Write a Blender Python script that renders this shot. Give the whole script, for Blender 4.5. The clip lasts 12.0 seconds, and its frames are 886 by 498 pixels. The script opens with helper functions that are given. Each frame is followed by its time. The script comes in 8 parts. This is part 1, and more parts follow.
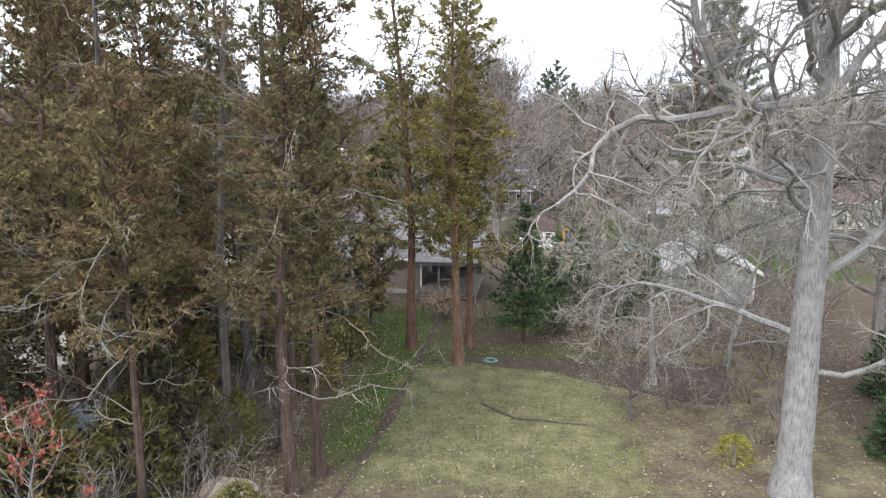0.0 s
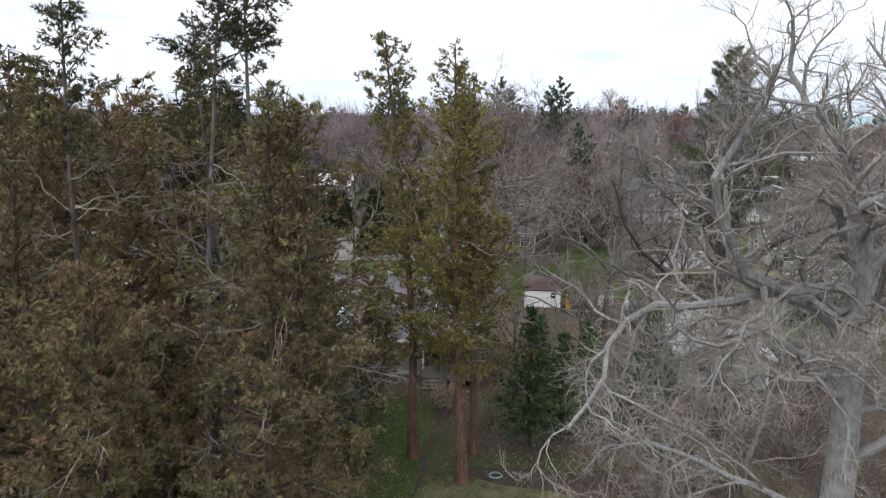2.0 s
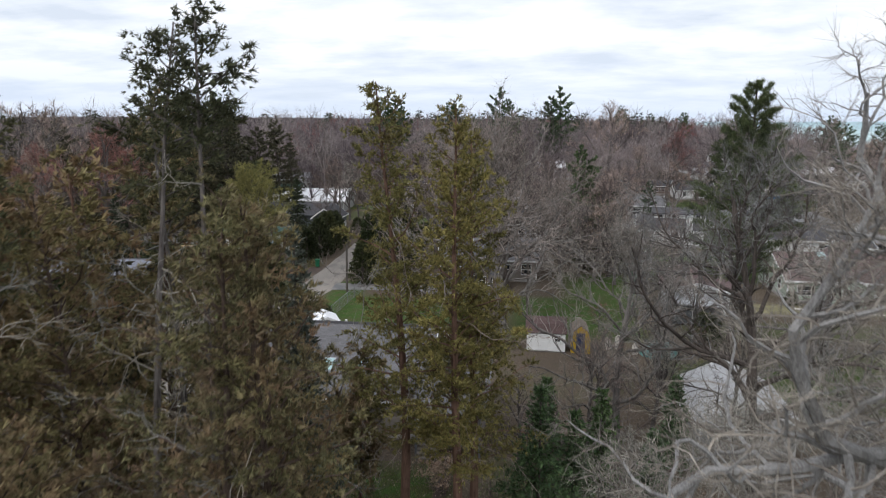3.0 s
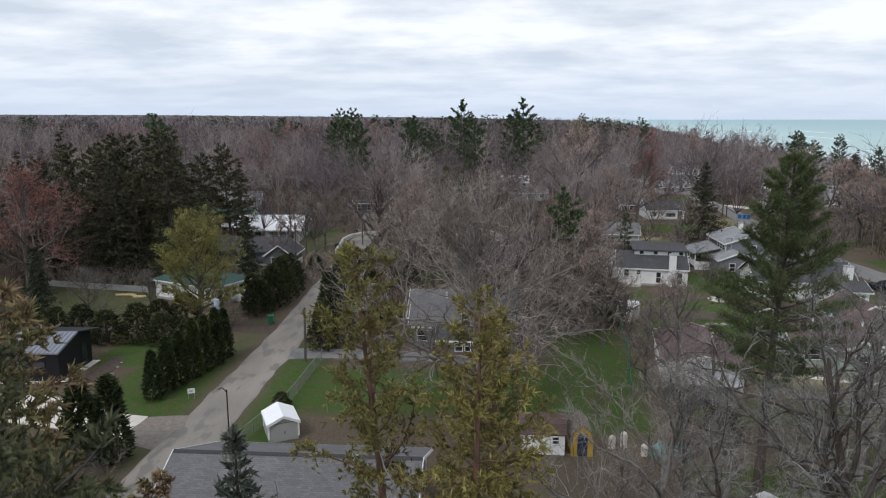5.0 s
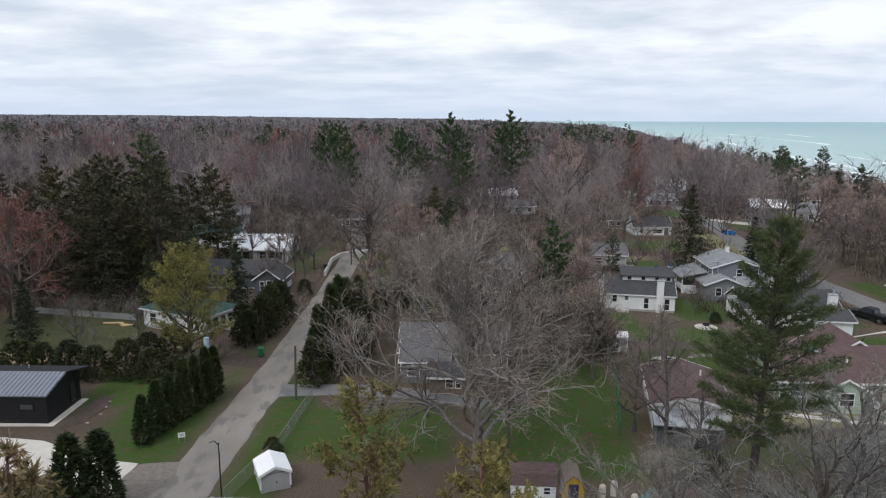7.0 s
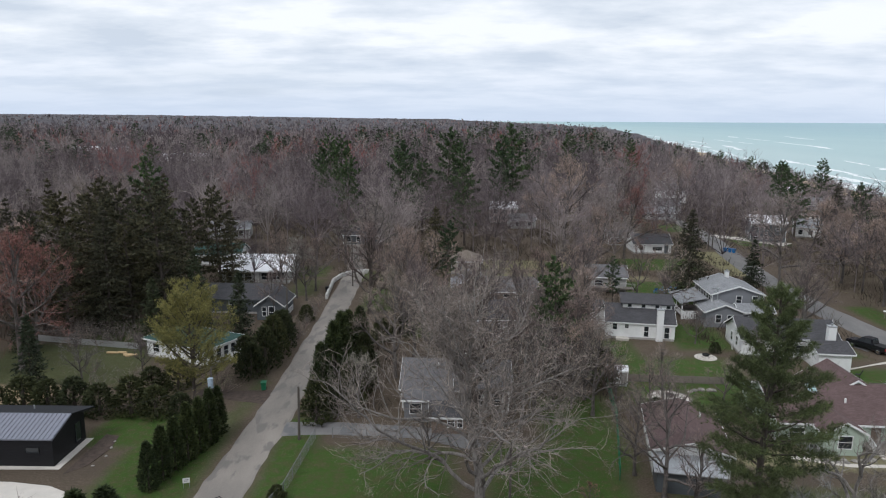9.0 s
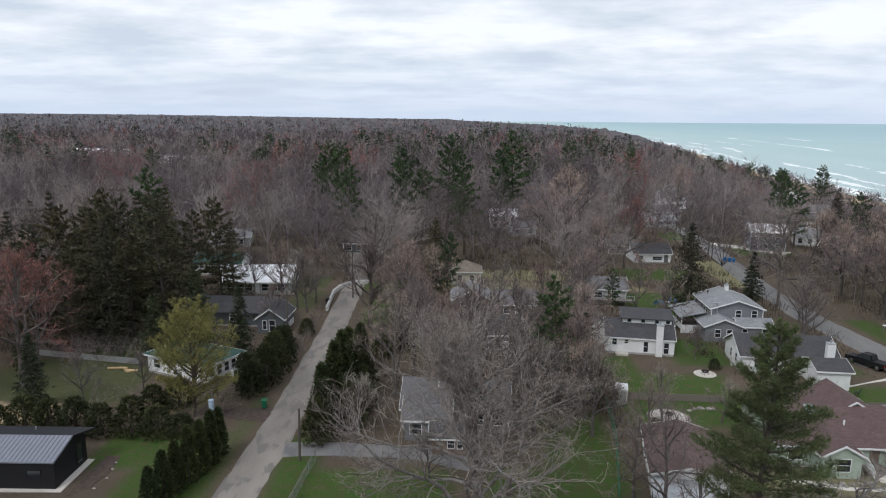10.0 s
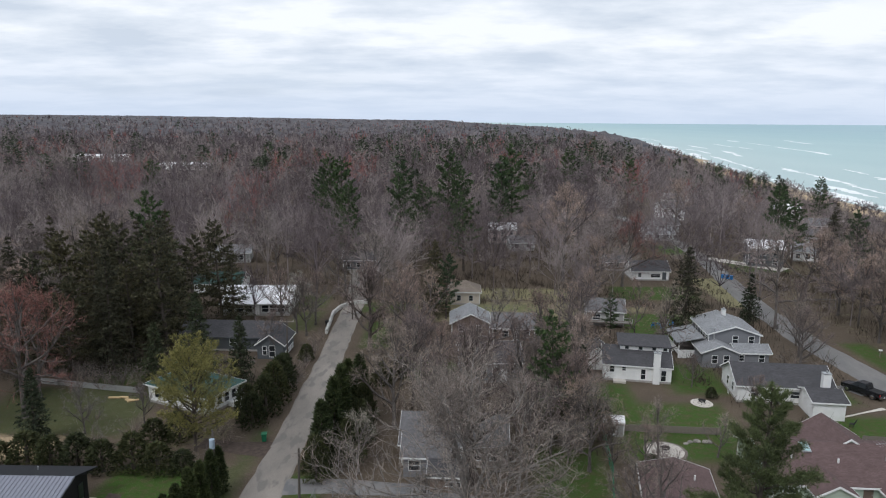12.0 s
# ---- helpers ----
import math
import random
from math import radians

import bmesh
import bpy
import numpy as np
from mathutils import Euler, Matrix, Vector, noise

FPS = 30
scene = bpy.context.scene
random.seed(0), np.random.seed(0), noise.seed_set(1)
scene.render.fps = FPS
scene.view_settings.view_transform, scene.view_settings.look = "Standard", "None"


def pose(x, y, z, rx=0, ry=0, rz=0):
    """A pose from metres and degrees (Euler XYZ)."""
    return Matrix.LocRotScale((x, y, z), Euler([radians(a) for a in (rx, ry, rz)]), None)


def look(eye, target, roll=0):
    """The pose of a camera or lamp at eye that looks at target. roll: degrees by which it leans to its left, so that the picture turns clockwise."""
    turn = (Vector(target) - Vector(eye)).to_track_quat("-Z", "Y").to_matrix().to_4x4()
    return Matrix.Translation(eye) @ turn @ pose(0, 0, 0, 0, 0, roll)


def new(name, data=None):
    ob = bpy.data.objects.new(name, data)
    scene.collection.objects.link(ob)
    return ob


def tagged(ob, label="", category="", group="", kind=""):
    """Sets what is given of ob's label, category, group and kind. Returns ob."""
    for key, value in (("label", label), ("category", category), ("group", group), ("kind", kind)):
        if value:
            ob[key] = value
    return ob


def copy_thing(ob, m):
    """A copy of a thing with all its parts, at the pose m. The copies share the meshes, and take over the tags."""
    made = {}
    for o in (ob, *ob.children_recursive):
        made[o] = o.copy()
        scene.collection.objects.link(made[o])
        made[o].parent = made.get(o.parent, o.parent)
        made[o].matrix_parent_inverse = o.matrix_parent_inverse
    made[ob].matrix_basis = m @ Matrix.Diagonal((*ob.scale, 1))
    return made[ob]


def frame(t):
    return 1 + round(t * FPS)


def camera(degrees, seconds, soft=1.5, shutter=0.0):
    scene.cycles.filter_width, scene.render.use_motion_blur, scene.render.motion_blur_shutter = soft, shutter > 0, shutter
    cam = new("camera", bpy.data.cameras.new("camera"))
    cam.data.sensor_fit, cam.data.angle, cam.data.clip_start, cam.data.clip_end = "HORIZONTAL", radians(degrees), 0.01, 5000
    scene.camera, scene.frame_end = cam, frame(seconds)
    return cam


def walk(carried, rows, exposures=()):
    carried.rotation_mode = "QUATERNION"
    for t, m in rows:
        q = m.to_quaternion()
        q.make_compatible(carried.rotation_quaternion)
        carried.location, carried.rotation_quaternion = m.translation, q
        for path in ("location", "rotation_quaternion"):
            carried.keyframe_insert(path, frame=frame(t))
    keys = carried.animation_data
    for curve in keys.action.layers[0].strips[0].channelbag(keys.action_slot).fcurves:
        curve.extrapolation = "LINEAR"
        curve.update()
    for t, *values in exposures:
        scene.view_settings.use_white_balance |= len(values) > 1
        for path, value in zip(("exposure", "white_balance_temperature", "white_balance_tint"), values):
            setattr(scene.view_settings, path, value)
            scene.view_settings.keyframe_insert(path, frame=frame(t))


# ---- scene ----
cam = camera(65.0, 12.0, soft=1.1, shutter=0.3)
PATH = [
    (0, (1.743, 4.809, 12.169), (1.491, 7.546, 11.634), -0.0),
    (0.5, (1.747, 4.645, 13.268), (1.492, 7.382, 12.739), -0.1),
    (1, (1.631, 4.927, 14.361), (1.383, 7.668, 13.843), -0.1),
    (1.5, (1.604, 5.838, 15.632), (1.350, 8.578, 15.113), -0.2),
    (2, (1.585, 7.197, 16.933), (1.319, 9.936, 16.409), -0.2),
    (2.5, (1.477, 9.038, 18.098), (1.207, 11.778, 17.583), -0.1),
    (3, (1.142, 11.466, 19.260), (0.888, 14.206, 18.747), 0.1),
    (3.5, (0.727, 15.135, 20.415), (0.511, 17.879, 19.901), 0.2),
    (3.7, (0.473, 16.838, 20.791), (0.281, 19.585, 20.283), 0.2),
    (5.3, (-1.471, 21.441, 24.541), (-1.525, 24.191, 24.016), 0.2),
    (5.5, (-1.530, 21.540, 24.770), (-1.569, 24.291, 24.248), 0.3),
    (6, (-1.560, 21.601, 25.735), (-1.585, 24.352, 25.215), 0.3),
    (6.5, (-1.614, 21.643, 26.739), (-1.639, 24.394, 26.219), 0.3),
    (7, (-1.662, 21.721, 27.734), (-1.686, 24.472, 27.213), 0.3),
    (9, (-1.929, 21.916, 31.963), (-1.952, 24.665, 31.441), 0.4),
    (9.5, (-1.939, 22.012, 33.093), (-1.961, 24.763, 32.570), 0.4),
    (10, (-1.982, 22.102, 34.227), (-2.005, 24.851, 33.704), 0.5),
    (10.5, (-1.959, 22.140, 35.239), (-1.981, 24.891, 34.717), 0.5),
    (11, (-1.924, 22.168, 36.288), (-1.946, 24.919, 35.767), 0.5),
    (11.5, (-1.897, 22.161, 37.310), (-1.919, 24.912, 36.789), 0.5),
    (12, (-1.868, 22.169, 38.363), (-1.890, 24.920, 37.842), 0.5),
]
walk(cam, [(t, look(eye, target, roll)) for t, eye, target, roll in PATH],
     [(0, 1.28, 6150, 11), (0.5, 1.09, 6070, 11), (1, 0.89, 6060, 12), (2, 0.42, 6120, 12), (3, 0.15, 6150, 11), (3.7, 0.04, 6130, 11), (5.3, -0.04, 6080, 10), (12, -0.05, 6050, 10)])

# ---- world and light: a bright overcast spring sky ----
SUN_ELEVATION, SUN_AZIMUTH = 48.0, 215.0
world = bpy.data.worlds.new("overcast_sky")
scene.world = world
world.use_nodes = True
wn, wl = world.node_tree.nodes, world.node_tree.links
wn.clear()
w_out, w_bg = wn.new("ShaderNodeOutputWorld"), wn.new("ShaderNodeBackground")
sky = wn.new("ShaderNodeTexSky")
sky.sky_type, sky.sun_disc = "NISHITA", False
sky.sun_elevation, sky.sun_rotation = radians(SUN_ELEVATION), radians(SUN_AZIMUTH)
sky_dim = wn.new("ShaderNodeMix")
sky_dim.data_type, sky_dim.blend_type = "RGBA", "MULTIPLY"
sky_dim.inputs["Factor"].default_value = 1.0
sky_dim.inputs["B"].default_value = (0.10, 0.10, 0.10, 1)
wl.new(sky.outputs["Color"], sky_dim.inputs["A"])
# the cloud deck: directions laid onto a flat layer, so that the clouds draw together towards the horizon
w_co, w_sep = wn.new("ShaderNodeTexCoord"), wn.new("ShaderNodeSeparateXYZ")
wl.new(w_co.outputs["Generated"], w_sep.inputs[0])


def w_math(op, a, b=None):
    n = wn.new("ShaderNodeMath")
    n.operation = op
    for i, v in enumerate((a, b)):
        if v is None:
            continue
        if isinstance(v, (int, float)):
            n.inputs[i].default_value = v
        else:
            wl.new(v, n.inputs[i])
    return n.outputs[0]


w_up = w_math("ADD", w_math("MAXIMUM", w_sep.outputs["Z"], 0.0), 0.15)
w_flat = wn.new("ShaderNodeCombineXYZ")
wl.new(w_math("DIVIDE", w_sep.outputs["X"], w_up), w_flat.inputs[0])
wl.new(w_math("DIVIDE", w_sep.outputs["Y"], w_up), w_flat.inputs[1])


def w_noise(scale, detail, rough, shift):
    m = wn.new("ShaderNodeMapping")
    m.inputs["Location"].default_value = shift
    m.inputs["Scale"].default_value = (1.0, 1.3, 1.0)
    wl.new(w_flat.outputs[0], m.inputs[0])
    n = wn.new("ShaderNodeTexNoise")
    n.inputs["Scale"].default_value, n.inputs["Detail"].default_value = scale, detail
    n.inputs["Roughness"].default_value = rough
    wl.new(m.outputs[0], n.inputs["Vector"])
    return n.outputs["Fac"]


def w_ramp(fac, stops):
    r = wn.new("ShaderNodeValToRGB")
    while len(r.color_ramp.elements) < len(stops):
        r.color_ramp.elements.new(0.5)
    for e, (p, c) in zip(r.color_ramp.elements, stops):
        e.position, e.color = p, (*c, 1)
    wl.new(fac, r.inputs[0])
    return r.outputs["Color"]


cloud_shade = w_ramp(w_noise(1.15, 8, 0.56, (3.1, 1.7, 0)), ((0.34, (0.72, 0.775, 0.84)), (0.48, (0.91, 0.94, 0.97)), (0.58, (1.08, 1.08, 1.08))))
gap = w_ramp(w_noise(0.22, 4, 0.5, (7.3, 4.1, 0)), ((0.55, (0, 0, 0)), (0.72, (1, 1, 1))))
gap_mix = wn.new("ShaderNodeMix")
gap_mix.data_type = "RGBA"
wl.new(w_math("MULTIPLY", gap, 0.45), gap_mix.inputs["Factor"])
wl.new(cloud_shade, gap_mix.inputs["A"])
wl.new(sky_dim.outputs["Result"], gap_mix.inputs["B"])
# bright band low over the horizon
low = wn.new("ShaderNodeMix")
low.data_type = "RGBA"
wl.new(w_ramp(w_sep.outputs["Z"], ((0.0, (0.85, 0.85, 0.85)), (0.10, (0, 0, 0)))), low.inputs["Factor"])
wl.new(gap_mix.outputs["Result"], low.inputs["A"])
low.inputs["B"].default_value = (0.70, 0.78, 0.90, 1)
wl.new(low.outputs["Result"], w_bg.inputs["Color"])
w_bg.inputs["Strength"].default_value = 0.95
wl.new(w_bg.outputs[0], w_out.inputs[0])

sun_data = bpy.data.lights.new("sun", "SUN")
sun_data.energy, sun_data.angle, sun_data.color = 1.3, radians(20), (1.0, 0.96, 0.9)
sun = new("sun", sun_data)
sun_az, sun_el = radians(SUN_AZIMUTH), radians(SUN_ELEVATION)
sun.matrix_world = look((40 * math.sin(sun_az) * math.cos(sun_el), 40 * math.cos(sun_az) * math.cos(sun_el), 40 * math.sin(sun_el)), (0, 0, 0))

# ---- materials ----
def shader(name, rough=0.8, metal=0.0, spec=0.3):
    m = bpy.data.materials.new(name)
    m.use_nodes = True
    b = m.node_tree.nodes["Principled BSDF"]
    b.inputs["Roughness"].default_value, b.inputs["Metallic"].default_value = rough, metal
    b.inputs["Specular IOR Level"].default_value = spec
    return m, m.node_tree.nodes, m.node_tree.links, b


def add_noise(nodes, links, coords, scale, detail=4, rough=0.6, stretch=None):
    n = nodes.new("ShaderNodeTexNoise")
    n.inputs["Scale"].default_value, n.inputs["Detail"].default_value, n.inputs["Roughness"].default_value = scale, detail, rough
    if stretch:
        mp = nodes.new("ShaderNodeMapping")
        mp.inputs["Scale"].default_value = stretch
        links.new(coords, mp.inputs[0])
        coords = mp.outputs[0]
    links.new(coords, n.inputs["Vector"])
    return n.outputs["Fac"]


def add_ramp(nodes, links, fac, stops):
    r = nodes.new("ShaderNodeValToRGB")
    while len(r.color_ramp.elements) < len(stops):
        r.color_ramp.elements.new(0.5)
    for e, (p, c) in zip(r.color_ramp.elements, stops):
        e.position, e.color = p, (*c, 1)
    links.new(fac, r.inputs[0])
    return r.outputs["Color"]


def add_mix(nodes, links, fac, a, b, blend="MIX"):
    n = nodes.new("ShaderNodeMix")
    n.data_type, n.blend_type = "RGBA", blend
    for key, v in (("Factor", fac), ("A", a), ("B", b)):
        if isinstance(v, (int, float)):
            n.inputs[key].default_value = v
        elif isinstance(v, tuple):
            n.inputs[key].default_value = (*v, 1)
        else:
            links.new(v, n.inputs[key])
    return n.outputs["Result"]


def add_bump(nodes, links, b, height, strength, distance):
    n = nodes.new("ShaderNodeBump")
    n.inputs["Strength"].default_value, n.inputs["Distance"].default_value = strength, distance
    links.new(height, n.inputs["Height"])
    links.new(n.outputs[0], b.inputs["Normal"])


def scaled(c, k):
    return tuple(min(1.0, v * k) for v in c)


def plain(name, color, rough=0.8, metal=0.0, spec=0.3, vary=0.25, scale=1.5, fine=20.0, bump=0.15, stretch=None, by_object=0.0):
    """A surface with broad stains, fine grain and a little relief."""
    m, n, l, b = shader(name, rough, metal, spec)
    co = n.new("ShaderNodeTexCoord").outputs["Object"]
    broad, grain = add_noise(n, l, co, scale, 5, 0.6, stretch), add_noise(n, l, co, fine, 3, 0.6, stretch)
    c = add_ramp(n, l, broad, ((0.3, scaled(color, 1 - vary)), (0.7, scaled(color, 1 + vary))))
    c = add_mix(n, l, 0.35, c, add_ramp(n, l, grain, ((0.3, scaled(color, 1 - vary)), (0.7, scaled(color, 1 + vary)))))
    if by_object:
        r = n.new("ShaderNodeObjectInfo").outputs["Random"]
        c = add_mix(n, l, 1.0, c, add_ramp(n, l, r, ((0.0, (1 - by_object,) * 3), (1.0, (1, 1, 1)))), "MULTIPLY")
    l.new(c, b.inputs["Base Color"])
    if bump:
        add_bump(n, l, b, grain, bump, 0.02)
    return m


def foliage(name, dark, light, rough=0.7, patch=0.5, other=None, other_share=0.0):
    """Needles or leaves: each spray its own shade, whole limbs lighter or darker, each plant a little different."""
    m, n, l, b = shader(name, rough, 0, 0.25)
    isl = n.new("ShaderNodeNewGeometry").outputs["Random Per Island"]
    co = n.new("ShaderNodeTexCoord").outputs["Object"]
    c = add_ramp(n, l, isl, ((0.0, dark), (1.0, light)))
    broad = add_noise(n, l, co, patch, 3)
    c = add_mix(n, l, 1.0, c, add_ramp(n, l, broad, ((0.3, (0.65, 0.65, 0.65)), (0.7, (1.25, 1.25, 1.2)))), "MULTIPLY")
    if other:
        pick = add_noise(n, l, co, patch * 1.7, 3)
        edge = add_ramp(n, l, pick, ((1 - other_share - 0.12, (0, 0, 0)), (1 - other_share + 0.12, (1, 1, 1))))
        c = add_mix(n, l, edge, c, other)
    r = n.new("ShaderNodeObjectInfo").outputs["Random"]
    c = add_mix(n, l, 1.0, c, add_ramp(n, l, r, ((0.0, (0.75, 0.78, 0.8)), (1.0, (1.2, 1.12, 1.0)))), "MULTIPLY")
    l.new(c, b.inputs["Base Color"])
    return m


def bark(name, dark, light, scale=3.0, by_object=0.25):
    m, n, l, b = shader(name, 0.9, 0, 0.15)
    co = n.new("ShaderNodeTexCoord").outputs["Object"]
    ridge = add_noise(n, l, co, scale * 3, 5, 0.65, (1, 1, 0.16))
    lichen = add_noise(n, l, co, scale * 0.35, 4, 0.6)
    c = add_ramp(n, l, ridge, ((0.35, dark), (0.65, light)))
    c = add_mix(n, l, add_ramp(n, l, lichen, ((0.45, (0, 0, 0)), (0.7, (0.6, 0.6, 0.6)))), c, scaled(light, 1.25))
    r = n.new("ShaderNodeObjectInfo").outputs["Random"]
    c = add_mix(n, l, 1.0, c, add_ramp(n, l, r, ((0.0, (1 - by_object,) * 3), (1.0, (1.1, 1.1, 1.1)))), "MULTIPLY")
    l.new(c, b.inputs["Base Color"])
    add_bump(n, l, b, ridge, 0.6, 0.05)
    return m


def shingles(name, color, course=0.14, vary=0.3):
    """Asphalt shingles: courses of tabs, each its own shade, with streaks and grit."""
    m, n, l, b = shader(name, 0.9, 0, 0.2)
    co = n.new("ShaderNodeTexCoord").outputs["UV"]
    t = n.new("ShaderNodeTexBrick")
    t.inputs["Scale"].default_value = 1.0
    t.inputs["Brick Width"].default_value, t.inputs["Row Height"].default_value = 0.32, course
    t.inputs["Mortar Size"].default_value, t.inputs["Mortar Smooth"].default_value = 0.012, 0.3
    t.inputs["Color1"].default_value = (*scaled(color, 1 - vary), 1)
    t.inputs["Color2"].default_value = (*scaled(color, 1 + vary), 1)
    t.inputs["Mortar"].default_value = (*scaled(color, 0.45), 1)
    l.new(co, t.inputs["Vector"])
    obj = n.new("ShaderNodeTexCoord").outputs["Object"]
    streak = add_noise(n, l, obj, 0.6, 5)
    grit = add_noise(n, l, obj, 45, 2)
    c = add_mix(n, l, 1.0, t.outputs["Color"], add_ramp(n, l, streak, ((0.3, (0.7, 0.7, 0.7)), (0.7, (1.2, 1.2, 1.2)))), "MULTIPLY")
    c = add_mix(n, l, 0.5, c, add_ramp(n, l, grit, ((0.3, scaled(color, 0.6)), (0.7, scaled(color, 1.4)))))
    l.new(c, b.inputs["Base Color"])
    add_bump(n, l, b, t.outputs["Fac"], 0.5, -0.02)
    return m


def siding(name, color, board=0.15, vary=0.1):
    """Lap siding: horizontal boards with a shadow line, and weathering."""
    m, n, l, b = shader(name, 0.65, 0, 0.3)
    obj = n.new("ShaderNodeTexCoord").outputs["Object"]
    w = n.new("ShaderNodeTexWave")
    w.wave_type, w.bands_direction, w.wave_profile = "BANDS", "Z", "SAW"
    w.inputs["Scale"].default_value = 0.314 / board
    l.new(obj, w.inputs["Vector"])
    stain, grain = add_noise(n, l, obj, 0.8, 5), add_noise(n, l, obj, 12, 3, 0.6, (0.3, 0.3, 2))
    c = add_ramp(n, l, stain, ((0.3, scaled(color, 1 - vary)), (0.7, scaled(color, 1 + vary))))
    c = add_mix(n, l, 0.3, c, add_ramp(n, l, grain, ((0.3, scaled(color, 1 - vary)), (0.7, scaled(color, 1 + vary)))))
    l.new(c, b.inputs["Base Color"])
    add_bump(n, l, b, w.outputs["Fac"], 0.6, 0.03)
    return m


def ground_material():
    """Spring ground: leaf litter, worn and greener lawn, bare sand, after the plan's cover values."""
    m, n, l, b = shader("ground", 0.95, 0, 0.1)
    pos = n.new("ShaderNodeNewGeometry").outputs["Position"]

    def cover(key):
        a = n.new("ShaderNodeAttribute")
        a.attribute_name = key
        return a.outputs["Fac"]

    mid, fine, broad = add_noise(n, l, pos, 0.9, 6, 0.65), add_noise(n, l, pos, 6.0, 5, 0.7), add_noise(n, l, pos, 0.09, 4)
    speck = add_noise(n, l, pos, 22.0, 3, 0.7)
    litter = add_ramp(n, l, fine, ((0.25, (0.055, 0.043, 0.032)), (0.5, (0.115, 0.09, 0.067)), (0.75, (0.21, 0.165, 0.125))))
    litter = add_mix(n, l, add_ramp(n, l, broad, ((0.4, (0, 0, 0)), (0.65, (0.6, 0.6, 0.6)))), litter, (0.075, 0.06, 0.047))
    lawn = add_ramp(n, l, mid, ((0.25, (0.026, 0.054, 0.012)), (0.44, (0.050, 0.116, 0.019)), (0.55, (0.070, 0.084, 0.030)), (0.70, (0.12, 0.098, 0.057))))
    lawn = add_mix(n, l, 0.45, lawn, add_ramp(n, l, fine, ((0.3, (0.028, 0.042, 0.013)), (0.7, (0.078, 0.104, 0.032)))))
    lawn = add_mix(n, l, add_ramp(n, l, speck, ((0.62, (0, 0, 0)), (0.68, (0.7, 0.7, 0.7)))), lawn, (0.30, 0.25, 0.19))
    sand = add_ramp(n, l, fine, ((0.3, (0.30, 0.22, 0.13)), (0.7, (0.47, 0.37, 0.25))))

    def edge(key, lo, hi):
        s = n.new("ShaderNodeMath")
        s.operation = "MULTIPLY_ADD"
        l.new(mid, s.inputs[0])
        s.inputs[1].default_value = 0.7
        l.new(cover(key), s.inputs[2])
        return add_ramp(n, l, s.outputs[0], ((lo, (0, 0, 0)), (hi, (1, 1, 1))))

    c = add_mix(n, l, edge("lawn", 0.66, 0.98), litter, lawn)
    dry = add_ramp(n, l, fine, ((0.25, (0.13, 0.122, 0.06)), (0.75, (0.31, 0.28, 0.17))))
    c = add_mix(n, l, edge("dry", 0.74, 1.0), c, dry)
    c = add_mix(n, l, edge("sand", 0.7, 0.95), c, sand)
    l.new(c, b.inputs["Base Color"])
    add_bump(n, l, b, fine, 0.8, 0.12)
    return m


def road_material(name, base, patch):
    m, n, l, b = shader(name, 0.92, 0, 0.2)
    pos = n.new("ShaderNodeNewGeometry").outputs["Position"]
    broad, fine = add_noise(n, l, pos, 0.22, 5, 0.6, (1, 0.45, 1)), add_noise(n, l, pos, 14, 4, 0.7)
    tar = add_noise(n, l, pos, 0.55, 3, 0.5, (1.3, 0.5, 1))
    c = add_ramp(n, l, fine, ((0.25, scaled(base, 0.75)), (0.75, scaled(base, 1.25))))
    c = add_mix(n, l, 1.0, c, add_ramp(n, l, broad, ((0.3, (0.75, 0.75, 0.75)), (0.7, (1.15, 1.13, 1.1)))), "MULTIPLY")
    c = add_mix(n, l, add_ramp(n, l, tar, ((0.54, (0, 0, 0)), (0.60, (0.7, 0.7, 0.7)))), c, patch)
    l.new(c, b.inputs["Base Color"])
    add_bump(n, l, b, fine, 0.5, 0.02)
    return m


def water_material():
    """Cold turquoise lake with wind ripples and lines of breakers near the shore."""
    m, n, l, b = shader("lake_water", 0.35, 0, 0.3)
    pos = n.new("ShaderNodeNewGeometry").outputs["Position"]
    broad = add_noise(n, l, pos, 0.004, 4, 0.6, (1.6, 0.5, 1))
    c = add_ramp(n, l, broad, ((0.3, (0.19, 0.36, 0.38)), (0.7, (0.30, 0.46, 0.46))))
    depth = n.new("ShaderNodeAttribute")
    depth.attribute_name = "deep"
    shoal = add_ramp(n, l, depth.outputs["Fac"], ((0.0, (0.42, 0.50, 0.48)), (0.12, (0.33, 0.47, 0.46)), (0.5, (0.20, 0.37, 0.40)), (1.0, (0.15, 0.31, 0.37))))
    c = add_mix(n, l, 0.65, c, shoal)
    l.new(c, b.inputs["Base Color"])
    ripple = add_noise(n, l, pos, 0.12, 6, 0.65, (1.5, 0.5, 1))
    add_bump(n, l, b, ripple, 0.35, 0.6)
    return m


GROUND = ground_material()
ROAD = road_material("worn_asphalt", (0.25, 0.228, 0.207), (0.15, 0.14, 0.132))
ROAD_B = road_material("grey_asphalt", (0.195, 0.19, 0.187), (0.17, 0.165, 0.165))
DRIVE = road_material("driveway_asphalt", (0.20, 0.195, 0.195), (0.13, 0.13, 0.135))
CONCRETE = plain("pale_concrete", (0.55, 0.51, 0.46), 0.9, vary=0.12, scale=0.8)
GRAVEL = plain("gravel", (0.19, 0.165, 0.145), 0.95, vary=0.35, scale=2.5, fine=30, bump=0.6)
MULCH = plain("bark_mulch", (0.07, 0.052, 0.043), 0.95, vary=0.45, scale=2.0, fine=25, bump=0.7)
WATER = water_material()
